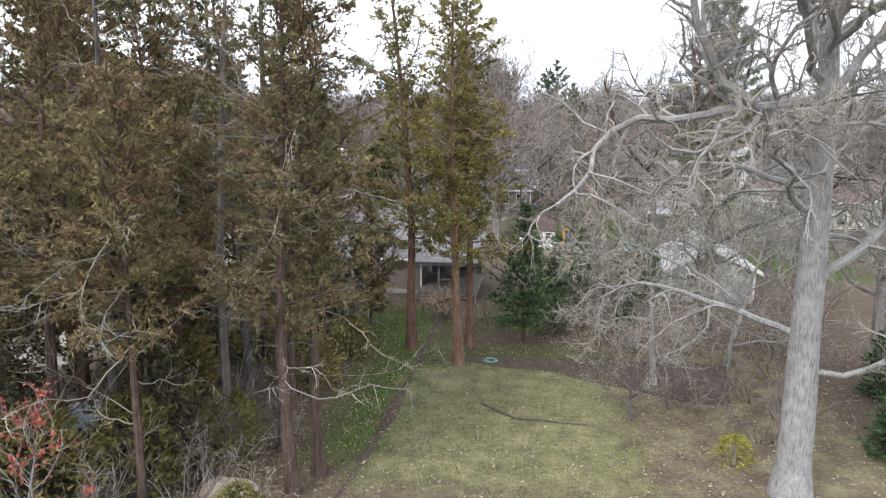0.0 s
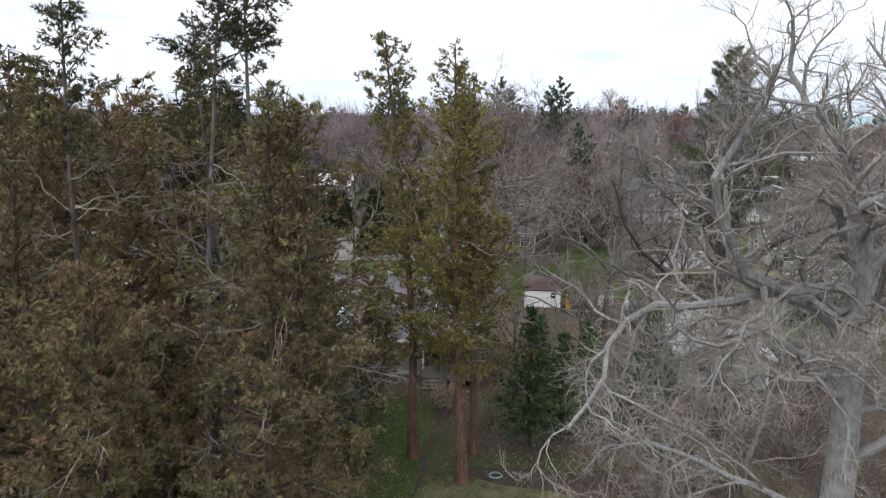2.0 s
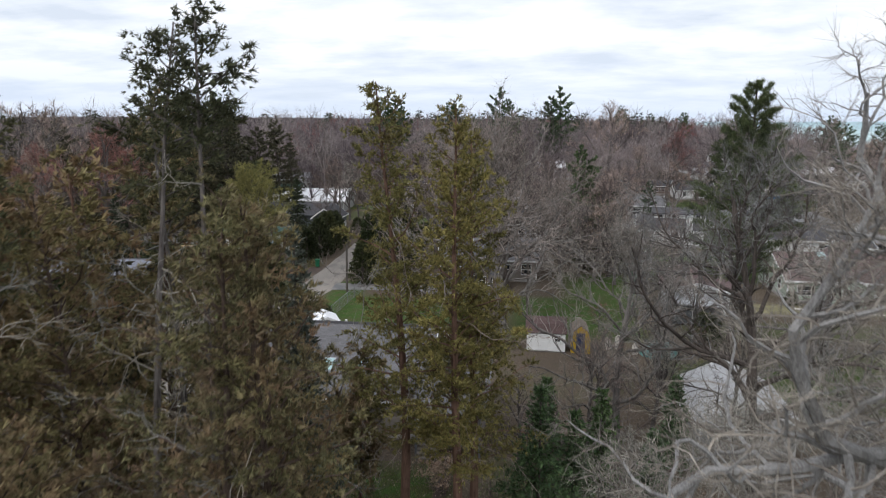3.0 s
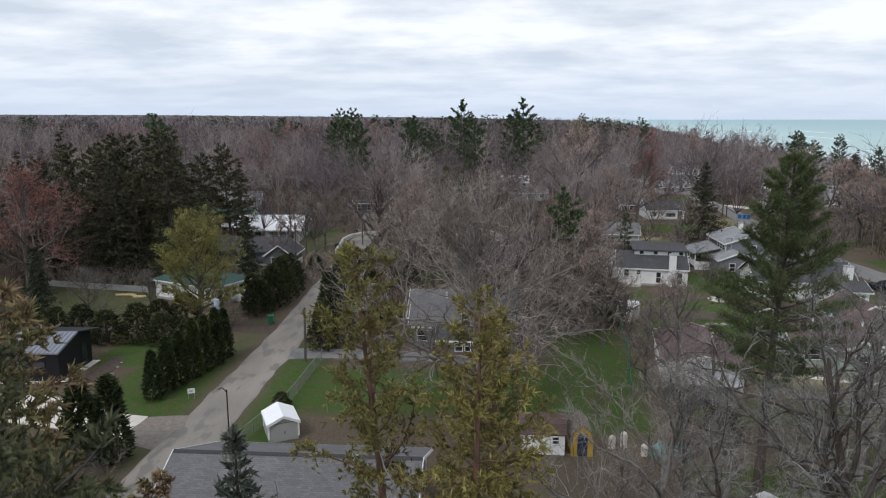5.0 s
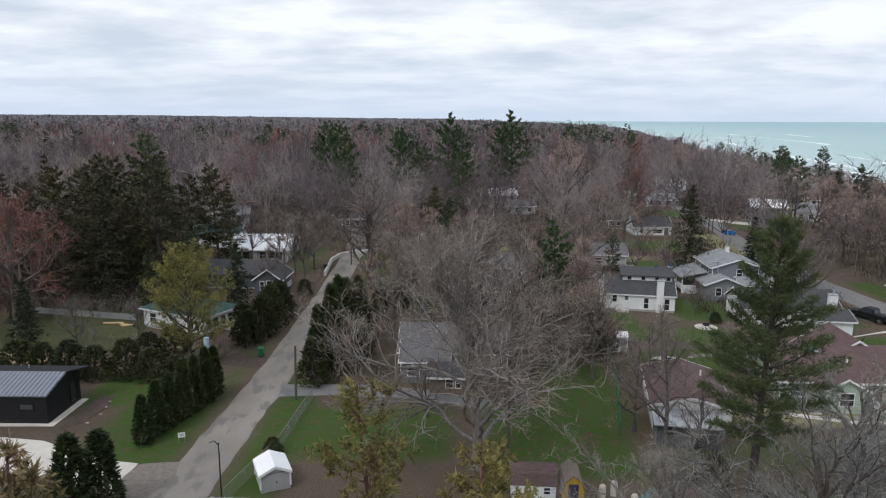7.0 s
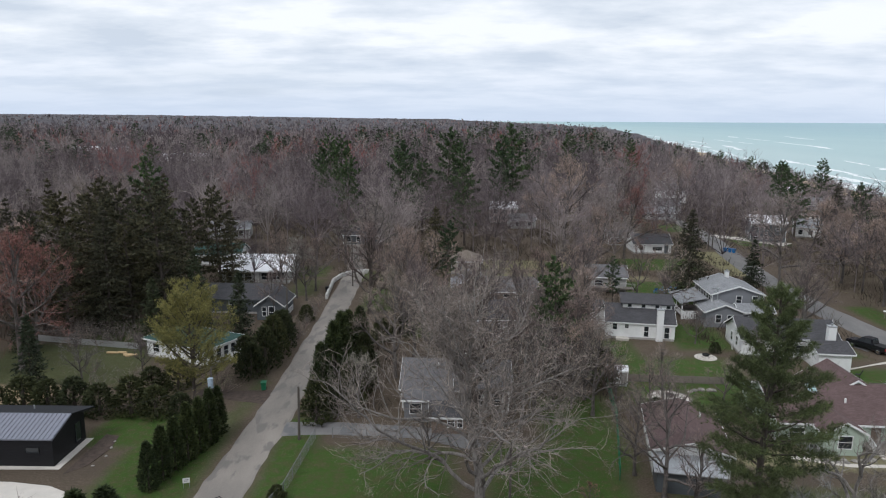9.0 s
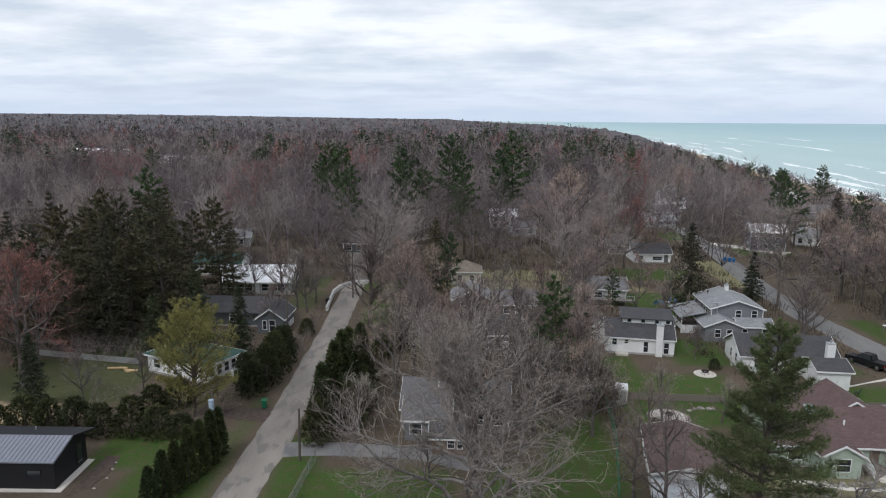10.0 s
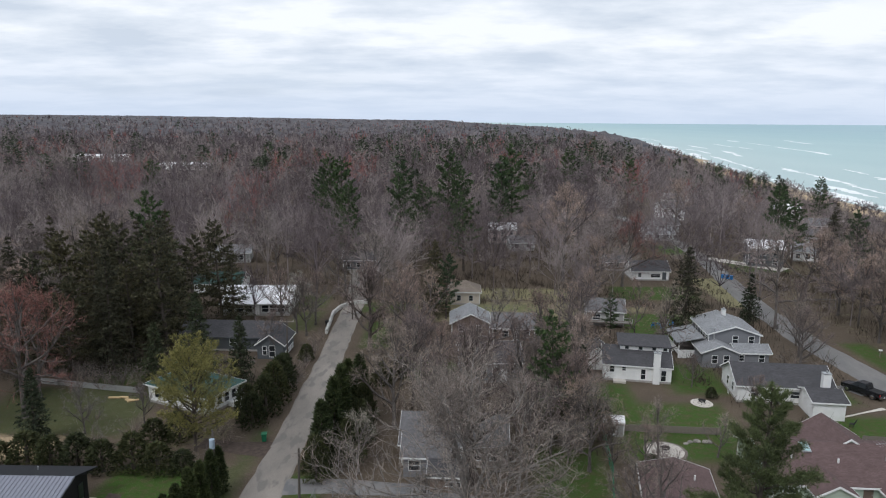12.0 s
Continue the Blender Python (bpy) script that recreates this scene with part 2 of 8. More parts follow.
FOAM = plain("surf_foam", (0.82, 0.85, 0.85), 0.8, vary=0.08, scale=0.3)
BEACH = plain("beach_sand", (0.48, 0.42, 0.33), 0.95, vary=0.15, scale=0.3)
BARK_GREY = bark("grey_bark", (0.13, 0.12, 0.112), (0.33, 0.315, 0.295))
BARK_PALE = bark("silver_bark", (0.15, 0.142, 0.135), (0.33, 0.315, 0.298), 2.0)
BARK_MID = bark("brown_grey_bark", (0.055, 0.047, 0.043), (0.165, 0.147, 0.136))
BARK_DARK = bark("dark_bark", (0.045, 0.037, 0.032), (0.12, 0.10, 0.088))
BARK_CEDAR = bark("dark_fibrous_bark", (0.05, 0.036, 0.028), (0.14, 0.10, 0.08))
BARK_OAK = bark("pale_oak_bark", (0.16, 0.154, 0.148), (0.36, 0.35, 0.34), 7.0)
BARK_ASH = bark("ashen_limb_bark", (0.10, 0.09, 0.083), (0.27, 0.248, 0.23))
BARK_RED = bark("red_fibrous_bark", (0.085, 0.05, 0.037), (0.22, 0.135, 0.10))
TWIG_GREY = foliage("grey_twigs", (0.075, 0.065, 0.063), (0.39, 0.341, 0.325), 0.9, 0.4)
TWIG_MAUVE = foliage("brown_twigs", (0.069, 0.054, 0.054), (0.325, 0.258, 0.255), 0.9, 0.4)
TWIG_RED = foliage("budding_red_twigs", (0.09, 0.045, 0.043), (0.36, 0.185, 0.17), 0.9, 0.4)
TWIG_PINK = foliage("pinkish_twigs", (0.145, 0.113, 0.106), (0.48, 0.388, 0.36), 0.9, 0.4)
TWIG_PALE = foliage("pale_dead_twigs", (0.13, 0.122, 0.112), (0.46, 0.44, 0.41), 0.9, 0.4)
CEDAR = foliage("cedar_sprays", (0.075, 0.073, 0.034), (0.265, 0.235, 0.115), 0.75, 0.5, (0.225, 0.15, 0.095), 0.45)
TWIG_SNAG = foliage("bleached_dead_wood", (0.13, 0.12, 0.108), (0.34, 0.32, 0.295), 0.9, 0.6)
TWIG_OAK = foliage("pale_oak_twigs", (0.118, 0.109, 0.105), (0.36, 0.338, 0.326), 0.9, 0.4)
CEDAR_TOP = foliage("cedar_top_sprays", (0.03, 0.035, 0.016), (0.13, 0.13, 0.065), 0.75, 0.8)
CEDAR_GREEN = foliage("cedar_green_sprays", (0.10, 0.096, 0.032), (0.33, 0.285, 0.10), 0.75, 0.5, (0.21, 0.15, 0.07), 0.3)
SPRUCE = foliage("spruce_needles", (0.02, 0.028, 0.016), (0.07, 0.085, 0.045), 0.7, 0.4)
SPRUCE_BROWN = foliage("dull_spruce_needles", (0.025, 0.026, 0.016), (0.10, 0.093, 0.055), 0.7, 0.4)
PINE_DULL = foliage("dull_pine_needles", (0.03, 0.032, 0.02), (0.12, 0.112, 0.064), 0.7, 0.4)
PINE = foliage("pine_needles", (0.034, 0.052, 0.022), (0.14, 0.17, 0.07), 0.65, 0.4)
PINE_DARK = foliage("dark_pine_needles", (0.018, 0.036, 0.017), (0.08, 0.125, 0.052), 0.65, 0.4)
PINE_YELLOW = foliage("yellow_green_needles", (0.115, 0.11, 0.04), (0.36, 0.335, 0.12), 0.7, 0.5)
ARBOR = foliage("arborvitae_scales", (0.018, 0.029, 0.012), (0.075, 0.095, 0.036), 0.75, 0.7)
FIR = foliage("fir_needles", (0.03, 0.06, 0.026), (0.11, 0.175, 0.075), 0.65, 0.8)
HEDGE = foliage("yew_leaves", (0.018, 0.027, 0.012), (0.075, 0.082, 0.034), 0.7, 1.0)
DRY_FLOWERS = foliage("dry_flower_heads", (0.33, 0.215, 0.16), (0.62, 0.47, 0.37), 0.9, 1.5)
YELLOW_SHRUB = foliage("new_yellow_leaves", (0.20, 0.19, 0.025), (0.42, 0.37, 0.06), 0.7, 1.0)
RED_LEAVES = foliage("red_leaves", (0.22, 0.06, 0.05), (0.46, 0.15, 0.12), 0.7, 1.0)
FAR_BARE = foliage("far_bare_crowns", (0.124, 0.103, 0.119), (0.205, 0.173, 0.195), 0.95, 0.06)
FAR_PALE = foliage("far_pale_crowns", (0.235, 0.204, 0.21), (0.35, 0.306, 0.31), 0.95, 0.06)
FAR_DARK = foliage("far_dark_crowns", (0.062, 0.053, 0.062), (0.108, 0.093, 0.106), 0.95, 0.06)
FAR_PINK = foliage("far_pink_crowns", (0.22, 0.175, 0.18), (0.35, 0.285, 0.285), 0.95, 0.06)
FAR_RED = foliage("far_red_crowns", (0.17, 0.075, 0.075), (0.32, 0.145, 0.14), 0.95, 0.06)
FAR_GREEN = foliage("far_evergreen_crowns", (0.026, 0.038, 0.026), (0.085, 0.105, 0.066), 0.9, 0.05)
# blue-grey base colours carry the haze of distance; no volume is used
HAZED_CANOPY = foliage("haze_tinted_woods", (0.08, 0.078, 0.098), (0.10, 0.096, 0.115), 1.0, 0.012, (0.038, 0.045, 0.06), 0.42)
GLASS = shader("window_glass", 0.08, 0, 0.6)[0]
GLASS.node_tree.nodes["Principled BSDF"].inputs["Base Color"].default_value = (0.02, 0.024, 0.028, 1)
SKYLIGHT = shader("skylight_glass", 0.06, 0, 0.9)[0]
SKYLIGHT.node_tree.nodes["Principled BSDF"].inputs["Base Color"].default_value = (0.33, 0.47, 0.47, 1)
WHITE = plain("white_paint", (0.74, 0.74, 0.73), 0.55, vary=0.06, bump=0.05)
WHITE_SIDING, GREY_SIDING = siding("white_siding", (0.80, 0.80, 0.79)), siding("slate_grey_siding", (0.19, 0.195, 0.21))
GREEN_SIDING, TAN_SIDING = siding("mint_green_siding", (0.40, 0.47, 0.39)), siding("tan_siding", (0.56, 0.50, 0.43))
DARK_SIDING, BLACK_SIDING = siding("dark_blue_grey_siding", (0.10, 0.11, 0.12)), siding("black_boards", (0.011, 0.011, 0.013))
LGREY_SIDING, PINK_SIDING = siding("light_grey_siding", (0.38, 0.38, 0.37)), siding("pinkish_siding", (0.52, 0.42, 0.40))
TAUPE_SIDING = siding("taupe_siding", (0.15, 0.135, 0.125))
TAUPE_SIDING = siding("taupe_siding", (0.23, 0.205, 0.18))
BROWN_SIDING = siding("brown_siding", (0.17, 0.125, 0.10))
YELLOW_WALL, BLUE_DOOR = plain("yellow_paint", (0.46, 0.30, 0.03), 0.6), plain("dark_blue_paint", (0.025, 0.035, 0.075), 0.5)
ROOF_DARK, ROOF_GREY = shingles("charcoal_shingles", (0.075, 0.073, 0.078)), shingles("grey_shingles", (0.15, 0.145, 0.15))
ROOF_MAROON, ROOF_GREEN = shingles("maroon_shingles", (0.125, 0.085, 0.082)), shingles("green_shingles", (0.045, 0.085, 0.075))
ROOF_LIGHT, ROOF_TAN = shingles("light_grey_shingles", (0.27, 0.275, 0.285)), shingles("tan_shingles", (0.21, 0.175, 0.145))
ROOF_PALE = plain("pale_grey_roofing", (0.50, 0.50, 0.51), 0.7, vary=0.12)
ROOF_WHITE = plain("white_metal_roof", (0.83, 0.83, 0.85), 0.45, vary=0.06)
ROOF_METAL = plain("grey_standing_seam_metal", (0.22, 0.227, 0.265), 0.5, 0.3, vary=0.08)
ROOF_BLACK = plain("black_metal_roof", (0.018, 0.019, 0.023), 0.55, 0.1, vary=0.15)
METAL = plain("galvanised_metal", (0.42, 0.43, 0.44), 0.45, 0.7, vary=0.2)
BRICK_GREY = plain("grey_masonry", (0.36, 0.34, 0.32), 0.9, vary=0.25, scale=4)
WOOD_GREY = plain("weathered_wood", (0.19, 0.165, 0.145), 0.85, vary=0.25, scale=2, stretch=(1, 1, 0.2))
WOOD_RAW = plain("fresh_cut_wood", (0.55, 0.40, 0.22), 0.8, vary=0.2)
POLE_WOOD = plain("creosoted_pole_wood", (0.095, 0.082, 0.072), 0.85, vary=0.3, scale=3, stretch=(1, 1, 0.1))
CAR_BLACK = plain("black_car_paint", (0.012, 0.012, 0.016), 0.18, 0.0, 0.6, vary=0.1, bump=0)
RUBBER, CHROME = plain("rubber", (0.02, 0.02, 0.02), 0.8), plain("chrome", (0.6, 0.6, 0.62), 0.15, 1.0, vary=0.05, bump=0)
TAIL_RED = plain("tail_light_red", (0.35, 0.015, 0.015), 0.3, bump=0)
BIN_GREEN, BIN_BLUE = plain("green_plastic", (0.02, 0.15, 0.075), 0.5), plain("blue_plastic", (0.03, 0.17, 0.42), 0.45)
FENCE_GREY = plain("dull_galvanised_wire", (0.22, 0.225, 0.23), 0.7, 0.3, vary=0.2)
TARP = plain("teal_tarp", (0.12, 0.24, 0.23), 0.5, vary=0.3, scale=3, bump=0.6)
TRANSFORMER = plain("blue_grey_enamel", (0.33, 0.40, 0.48), 0.4)
HOSE = plain("green_hose", (0.24, 0.40, 0.37), 0.45)
WALL_STONE = plain("whitewashed_stone", (0.62, 0.61, 0.58), 0.9, vary=0.18, scale=3, by_object=0.25)
STONE = plain("field_stone", (0.34, 0.315, 0.285), 0.9, vary=0.3, scale=3, by_object=0.4)
WIRE = plain("black_cable", (0.03, 0.03, 0.03), 0.6)

# ---- mesh helpers ----
def part(name, bm, material, parent=None, label=""):
    """Links a bmesh, or a Build, as one mesh object under a thing or a part."""
    if isinstance(bm, Build):
        me = bm.mesh(name)
    else:
        me = bpy.data.meshes.new(name)
        bmesh.ops.recalc_face_normals(bm, faces=bm.faces)
        bm.to_mesh(me)
        bm.free()
    me.materials.append(material)
    ob = new(name, me)
    ob.parent = parent
    return tagged(ob, label)


def thing(name, x, y, z=0.0, turn=0.0, label="", category="", group="", kind=""):
    ob = new(name)
    ob.empty_display_size = 0.3
    ob.matrix_basis = pose(x, y, z, 0, 0, turn)
    return tagged(ob, label, category, group, kind)


class Build:
    """Vertices and faces gathered in lists, for meshes of many small pieces."""

    def __init__(self):
        self.v, self.f, self.count = [], [], 0
        self.twigs = None

    def mesh(self, name):
        me = bpy.data.meshes.new(name)
        verts = np.concatenate(self.v) if self.v else np.zeros((0, 3))
        me.from_pydata(verts.tolist(), [], self.f)
        me.update()
        return me

    def tube(self, pts, radii, sides=5, cap=False):
        """A tapered tube along a line; a last radius of 0 ends in a point."""
        pts = np.asarray(pts, float)
        n, base = len(pts), self.count
        d = np.gradient(pts, axis=0)
        d /= np.linalg.norm(d, axis=1)[:, None] + 1e-9
        ref = np.array((0.31, 0.93, 0.17)) if abs(d[0][2]) > 0.8 else np.array((0.0, 0.12, 1.0))
        a = np.cross(d, ref)
        a /= np.linalg.norm(a, axis=1)[:, None] + 1e-9
        b = np.cross(d, a)
        ang = np.arange(sides) * 2 * math.pi / sides
        pointed = radii[-1] == 0
        rings = n - 1 if pointed else n
        for i in range(rings):
            self.v.append(pts[i] + radii[i] * (np.cos(ang)[:, None] * a[i] + np.sin(ang)[:, None] * b[i]))
        for i in range(rings - 1):
            for k in range(sides):
                p, q = base + i * sides + k, base + i * sides + (k + 1) % sides
                self.f.append((p, q, q + sides, p + sides))
        self.count += rings * sides
        if pointed:
            self.v.append(pts[-1][None])
            top = base + (rings - 1) * sides
            for k in range(sides):
                self.f.append((top + k, top + (k + 1) % sides, self.count))
            self.count += 1
        elif cap:
            self.f.append(tuple(range(base + (rings - 1) * sides, base + rings * sides)))

    def blades(self, root, way, length, width, rng):
        """Many thin pointed blades: arrays of roots, directions, lengths and widths."""
        n = len(root)
        way = way / (np.linalg.norm(way, axis=1)[:, None] + 1e-9)
        side = np.cross(way, rng.normal(size=(n, 3)))
        side /= np.linalg.norm(side, axis=1)[:, None] + 1e-9
        w, h = np.broadcast_to(width, n)[:, None], np.broadcast_to(length, n)[:, None]
        tri = np.stack((root - side * w * 0.5, root + side * w * 0.5, root + way * h), axis=1).reshape(-1, 3)
        self.v.append(tri)
        b = self.count
        self.f.extend((b + 3 * i, b + 3 * i + 1, b + 3 * i + 2) for i in range(n))
        self.count += 3 * n

    def tufts(self, centre, way, length, width, per, rng, spread=0.8):
        """A few blades fanning out from each centre."""
        c = np.repeat(centre, per, axis=0)
        w = np.repeat(way / (np.linalg.norm(way, axis=1)[:, None] + 1e-9), per, axis=0) + rng.normal(size=c.shape) * spread
        k = rng.uniform(0.6, 1.3, len(c))
        self.blades(c, w, np.repeat(np.broadcast_to(length, len(centre)), per) * k, np.repeat(np.broadcast_to(width, len(centre)), per) * k, rng)

    def box(self, x0, x1, y0, y1, z0, z1):
        b = self.count
        self.v.append(np.array([(x, y, z) for z in (z0, z1) for x, y in ((x0, y0), (x1, y0), (x1, y1), (x0, y1))], float))
        self.f += [(b + 3, b + 2, b + 1, b), (b + 4, b + 5, b + 6, b + 7), (b, b + 1, b + 5, b + 4), (b + 1, b + 2, b + 6, b + 5), (b + 2, b + 3, b + 7, b + 6), (b + 3, b, b + 4, b + 7)]
        self.count += 8

    def prism(self, profile, axis, lo, hi):
        """A closed outline in (across, z), drawn out along 'x' or 'y'."""
        b, n = self.count, len(profile)
        for t in (lo, hi):
            self.v.append(np.array([(t, a, z) if axis == "x" else (a, t, z) for a, z in profile], float))
        self.f += [tuple(b + i for i in range(n)), tuple(b + n + i for i in reversed(range(n)))]
        self.f += [(b + i, b + n + i, b + n + (i + 1) % n, b + (i + 1) % n) for i in range(n)]
        self.count += 2 * n

    def slab(self, outline, z0, z1):
        """A flat outline in (x, y) with thickness."""
        b, n = self.count, len(outline)
        for z in (z0, z1):
            self.v.append(np.array([(x, y, z) for x, y in outline], float))
        self.f += [tuple(b + i for i in reversed(range(n))), tuple(b + n + i for i in range(n))]
        self.f += [(b + i, b + (i + 1) % n, b + n + (i + 1) % n, b + n + i) for i in range(n)]
        self.count += 2 * n

    def quad(self, a, b_, c, d, thick):
        """A sloping board: four corners of its top and a thickness downwards along its normal."""
        p = np.array((a, b_, c, d), float)
        nrm = np.cross(p[1] - p[0], p[3] - p[0])
        nrm /= np.linalg.norm(nrm)
        k = self.count
        self.v += [p, p - nrm * thick]
        self.f += [(k, k + 1, k + 2, k + 3), (k + 7, k + 6, k + 5, k + 4)] + [(k + i, k + 4 + i, k + 4 + (i + 1) % 4, k + (i + 1) % 4) for i in range(4)]
        self.count += 8

    def cyl(self, x, y, z0, z1, r0, r1=None, sides=10):
        self.tube([(x, y, z0), (x, y, (z0 + z1) / 2), (x, y, z1)], [r0, (r0 + (r0 if r1 is None else r1)) / 2, r0 if r1 is None else r1], sides, True)


def box(*c):
    b = Build()
    b.box(*c)
    return b


def roof_uv(me):
    """Lays a metre grid over every sloping face, along the eave and up the slope."""
    layer = me.uv_layers.new(name="UVMap")
    for p in me.polygons:
        n = p.normal
        along = Vector((-n.y, n.x, 0))
        along = along.normalized() if along.length > 1e-4 else Vector((1, 0, 0))
        up = n.cross(along)
        for li in p.loop_indices:
            co = me.vertices[me.loops[li].vertex_index].co
            layer.data[li].uv = (co.dot(along), co.dot(up))


# ---- trees ----
def unit(v):
    return v / (np.linalg.norm(v) + 1e-9)


def bent(rng, start, way, length, steps, wobble, lift):
    """A wandering line that bends towards the light (lift above 0) or droops."""
    pts, d = [np.array(start, float)], unit(np.array(way, float))
    for _ in range(steps):
        d = unit(d + rng.normal(size=3) * wobble + np.array((0, 0, lift)))
        pts.append(pts[-1] + d * length / steps)
    return np.array(pts)


def point_on(pts, u):
    s = u * (len(pts) - 1)
    i = min(int(s), len(pts) - 2)
    return pts[i] + (pts[i + 1] - pts[i]) * (s - i), unit(pts[i + 1] - pts[i])


def away(rng, d, angle):
    """A direction that leaves d at that angle, to any side."""
    side = unit(np.cross(d, rng.normal(size=3)))
    return d * math.cos(angle) + side * math.sin(angle)


def bare_tree(seed, height, girth, limbs=9, boughs=6, sprigs=6, twigs=3, fork=0.35, spread=0.95, sides=7, lean=(0, 0), reach=0.5, twig_girth=0.012, lift=0.05, limb_sides=4, wobble=0.2, stem=0.72, thick=1.0, sprig_reach=1.0, pull=(0, 0, 0)):
    """A leafless broadleaf tree: (wood, crown) as two Builds; trunk and limbs, and the spray of twigs."""
    rng = np.random.default_rng(seed)
    wood, spray = Build(), Build()
    trunk = bent(rng, (0, 0, -0.15), (lean[0], lean[1], 1), height * stem, 9, 0.06, 0.04)
    rad = girth * np.linspace(1, 0.2, len(trunk)) ** 1.1
    rad[0] *= 1.35
    wood.tube(trunk, rad, sides)
    for i in range(limbs):
        u = fork + (0.99 - fork) * ((i + rng.uniform(0.1, 0.9)) / limbs) ** 0.85
        p, d = point_on(trunk, u)
        r = girth * (1 - 0.78 * u) * rng.uniform(0.42, 0.66) * thick
        ang = spread * (1.3 - 0.75 * u) * rng.uniform(0.75, 1.2)
        turn = i * 2.4 + rng.uniform(-0.5, 0.5)
        w = unit(d * math.cos(ang) + np.array((math.cos(turn), math.sin(turn), 0)) * math.sin(ang) + np.array(pull))
        limb = bent(rng, p, w, height * reach * (1.2 - 0.62 * u) * rng.uniform(0.8, 1.15), 9, wobble, lift)
        lr = r * np.linspace(1, 0.15, len(limb))
        wood.tube(limb, lr, max(limb_sides, 3))
        for j in range(boughs):
            v = 0.22 + 0.78 * (j + rng.uniform(0.1, 0.9)) / boughs
            p2, d2 = point_on(limb, min(v, 1))
            bough = bent(rng, p2, away(rng, d2, rng.uniform(0.4, 1.05)), height * reach * 0.44 * (1.3 - 0.6 * v) * rng.uniform(0.6, 1.1), 6, wobble * 1.15, lift)
            br = list(max(r * (1 - 0.84 * v) * 0.5, twig_girth * 1.6) * np.linspace(1, 0.3, len(bough) - 1)) + [0]
            wood.tube(bough, br, 3)
            for k in range(sprigs):
                w3 = 0.15 + 0.85 * (k + rng.uniform(0, 0.9)) / sprigs
                p3, d3 = point_on(bough, min(w3, 1))
                way3 = unit(away(rng, d3, rng.uniform(0.3, 0.95)) + np.array((0, 0, lift * 2)))
                size = height * reach * 0.17 * sprig_reach * rng.uniform(0.6, 1.25)
                sprig = bent(rng, p3, way3, size, 3, wobble * 1.2, lift * 0.8)
                spray.tube(sprig, list(twig_girth * np.array((1.3, 1.0, 0.7))) + [0], 3)
                if twigs:
                    ends = [point_on(sprig, x) for x in rng.uniform(0.2, 1.0, twigs)]
                    root = np.array([e[0] for e in ends])
                    way = np.array([away(rng, e[1], rng.uniform(0.4, 0.9)) for e in ends])
                    spray.blades(root, way, height * reach * 0.085 * sprig_reach * rng.uniform(0.6, 1.3, twigs), twig_girth * 1.6, rng)
    return wood, spray


def crooked_tree(seed, height, girth, limbs, counts=(8, 6), crook=0.26, twig=0.012, fine=5, lean=(0, 0), ratio=0.5, flat=False, blade=0.09, sides=10, sway=0.05, tip=0.12):
    """A leafless tree grown limb by limb: limbs are (height on the trunk, compass degrees, rise in degrees, length, girth, lift).
    Gives (trunk, limbs and boughs; the spray of twigs). flat: the last shoots are single blades, for trees seen from afar."""
    rng = np.random.default_rng(seed)
    wood, spray = Build(), Build()
    trunk = bent(rng, (0, 0, -0.15), (lean[0], lean[1], 1), height, 12, sway, 0.05)
    rad = girth * np.linspace(1, tip, len(trunk)) ** 0.9
    rad[0] *= 1.3
    wood.tube(trunk, rad, sides)
    roots, ways, sizes, widths = [], [], [], []

    def grow(p, way, length, r, level, lift):
        steps = ((11, 7, 4), (6, 4, 2))[flat][level]
        if level == 2 and flat:
            roots.append(p), ways.append(way), sizes.append(length), widths.append(twig * 2.2)
            line = np.array((p, p + unit(way) * length))
        else:
            line = bent(rng, p, way, length, steps, crook * (0.85, 1.0, 1.15)[level], lift)
            radii = r * np.linspace(1, 0.25, len(line))
            if level:
                radii[-1] = 0
            (wood if level < 2 else spray).tube(line, list(radii), ((7, 4, 3), (4, 3, 3))[flat][level])
        if level == 2:
            for u in rng.uniform(0.1, 1.0, fine):
                p2, d2 = point_on(line, u)
                roots.append(p2), ways.append(away(rng, d2, rng.uniform(0.35, 0.95)) + np.array((0, 0, 0.1)))
                sizes.append(height * blade * 0.5 * rng.uniform(0.5, 1.3)), widths.append(twig * (1.5 if flat else 1.0))
            return
        n = counts[level]
        for j in range(n):
            u = (0.2, 0.12)[level] + (0.8, 0.88)[level] * (j + rng.uniform(0.2, 0.95)) / n
            p2, d2 = point_on(line, min(u, 1))
            r2 = max(r * (1 - 0.75 * u) * 0.6, twig * (2.0, 1.15)[level])
            way2 = unit(away(rng, d2, rng.uniform(0.45, 1.05)) + np.array((0, 0, 0.12)))
            grow(p2, way2, length * ratio * (1.2 - 0.6 * u) * rng.uniform(0.6, 1.2), r2, level + 1, lift * 0.6)

    for z, compass, rise, length, r, lift in limbs:
        p, _ = point_on(trunk, min(0.98, z / height))
        a, e = math.radians(compass), math.radians(rise)
        grow(p, (math.cos(a) * math.cos(e), math.sin(a) * math.cos(e), math.sin(e)), length, r, 0, lift)
    spray.blades(np.array(roots), np.array(ways), np.array(sizes), np.array(widths), rng)
    return wood, spray


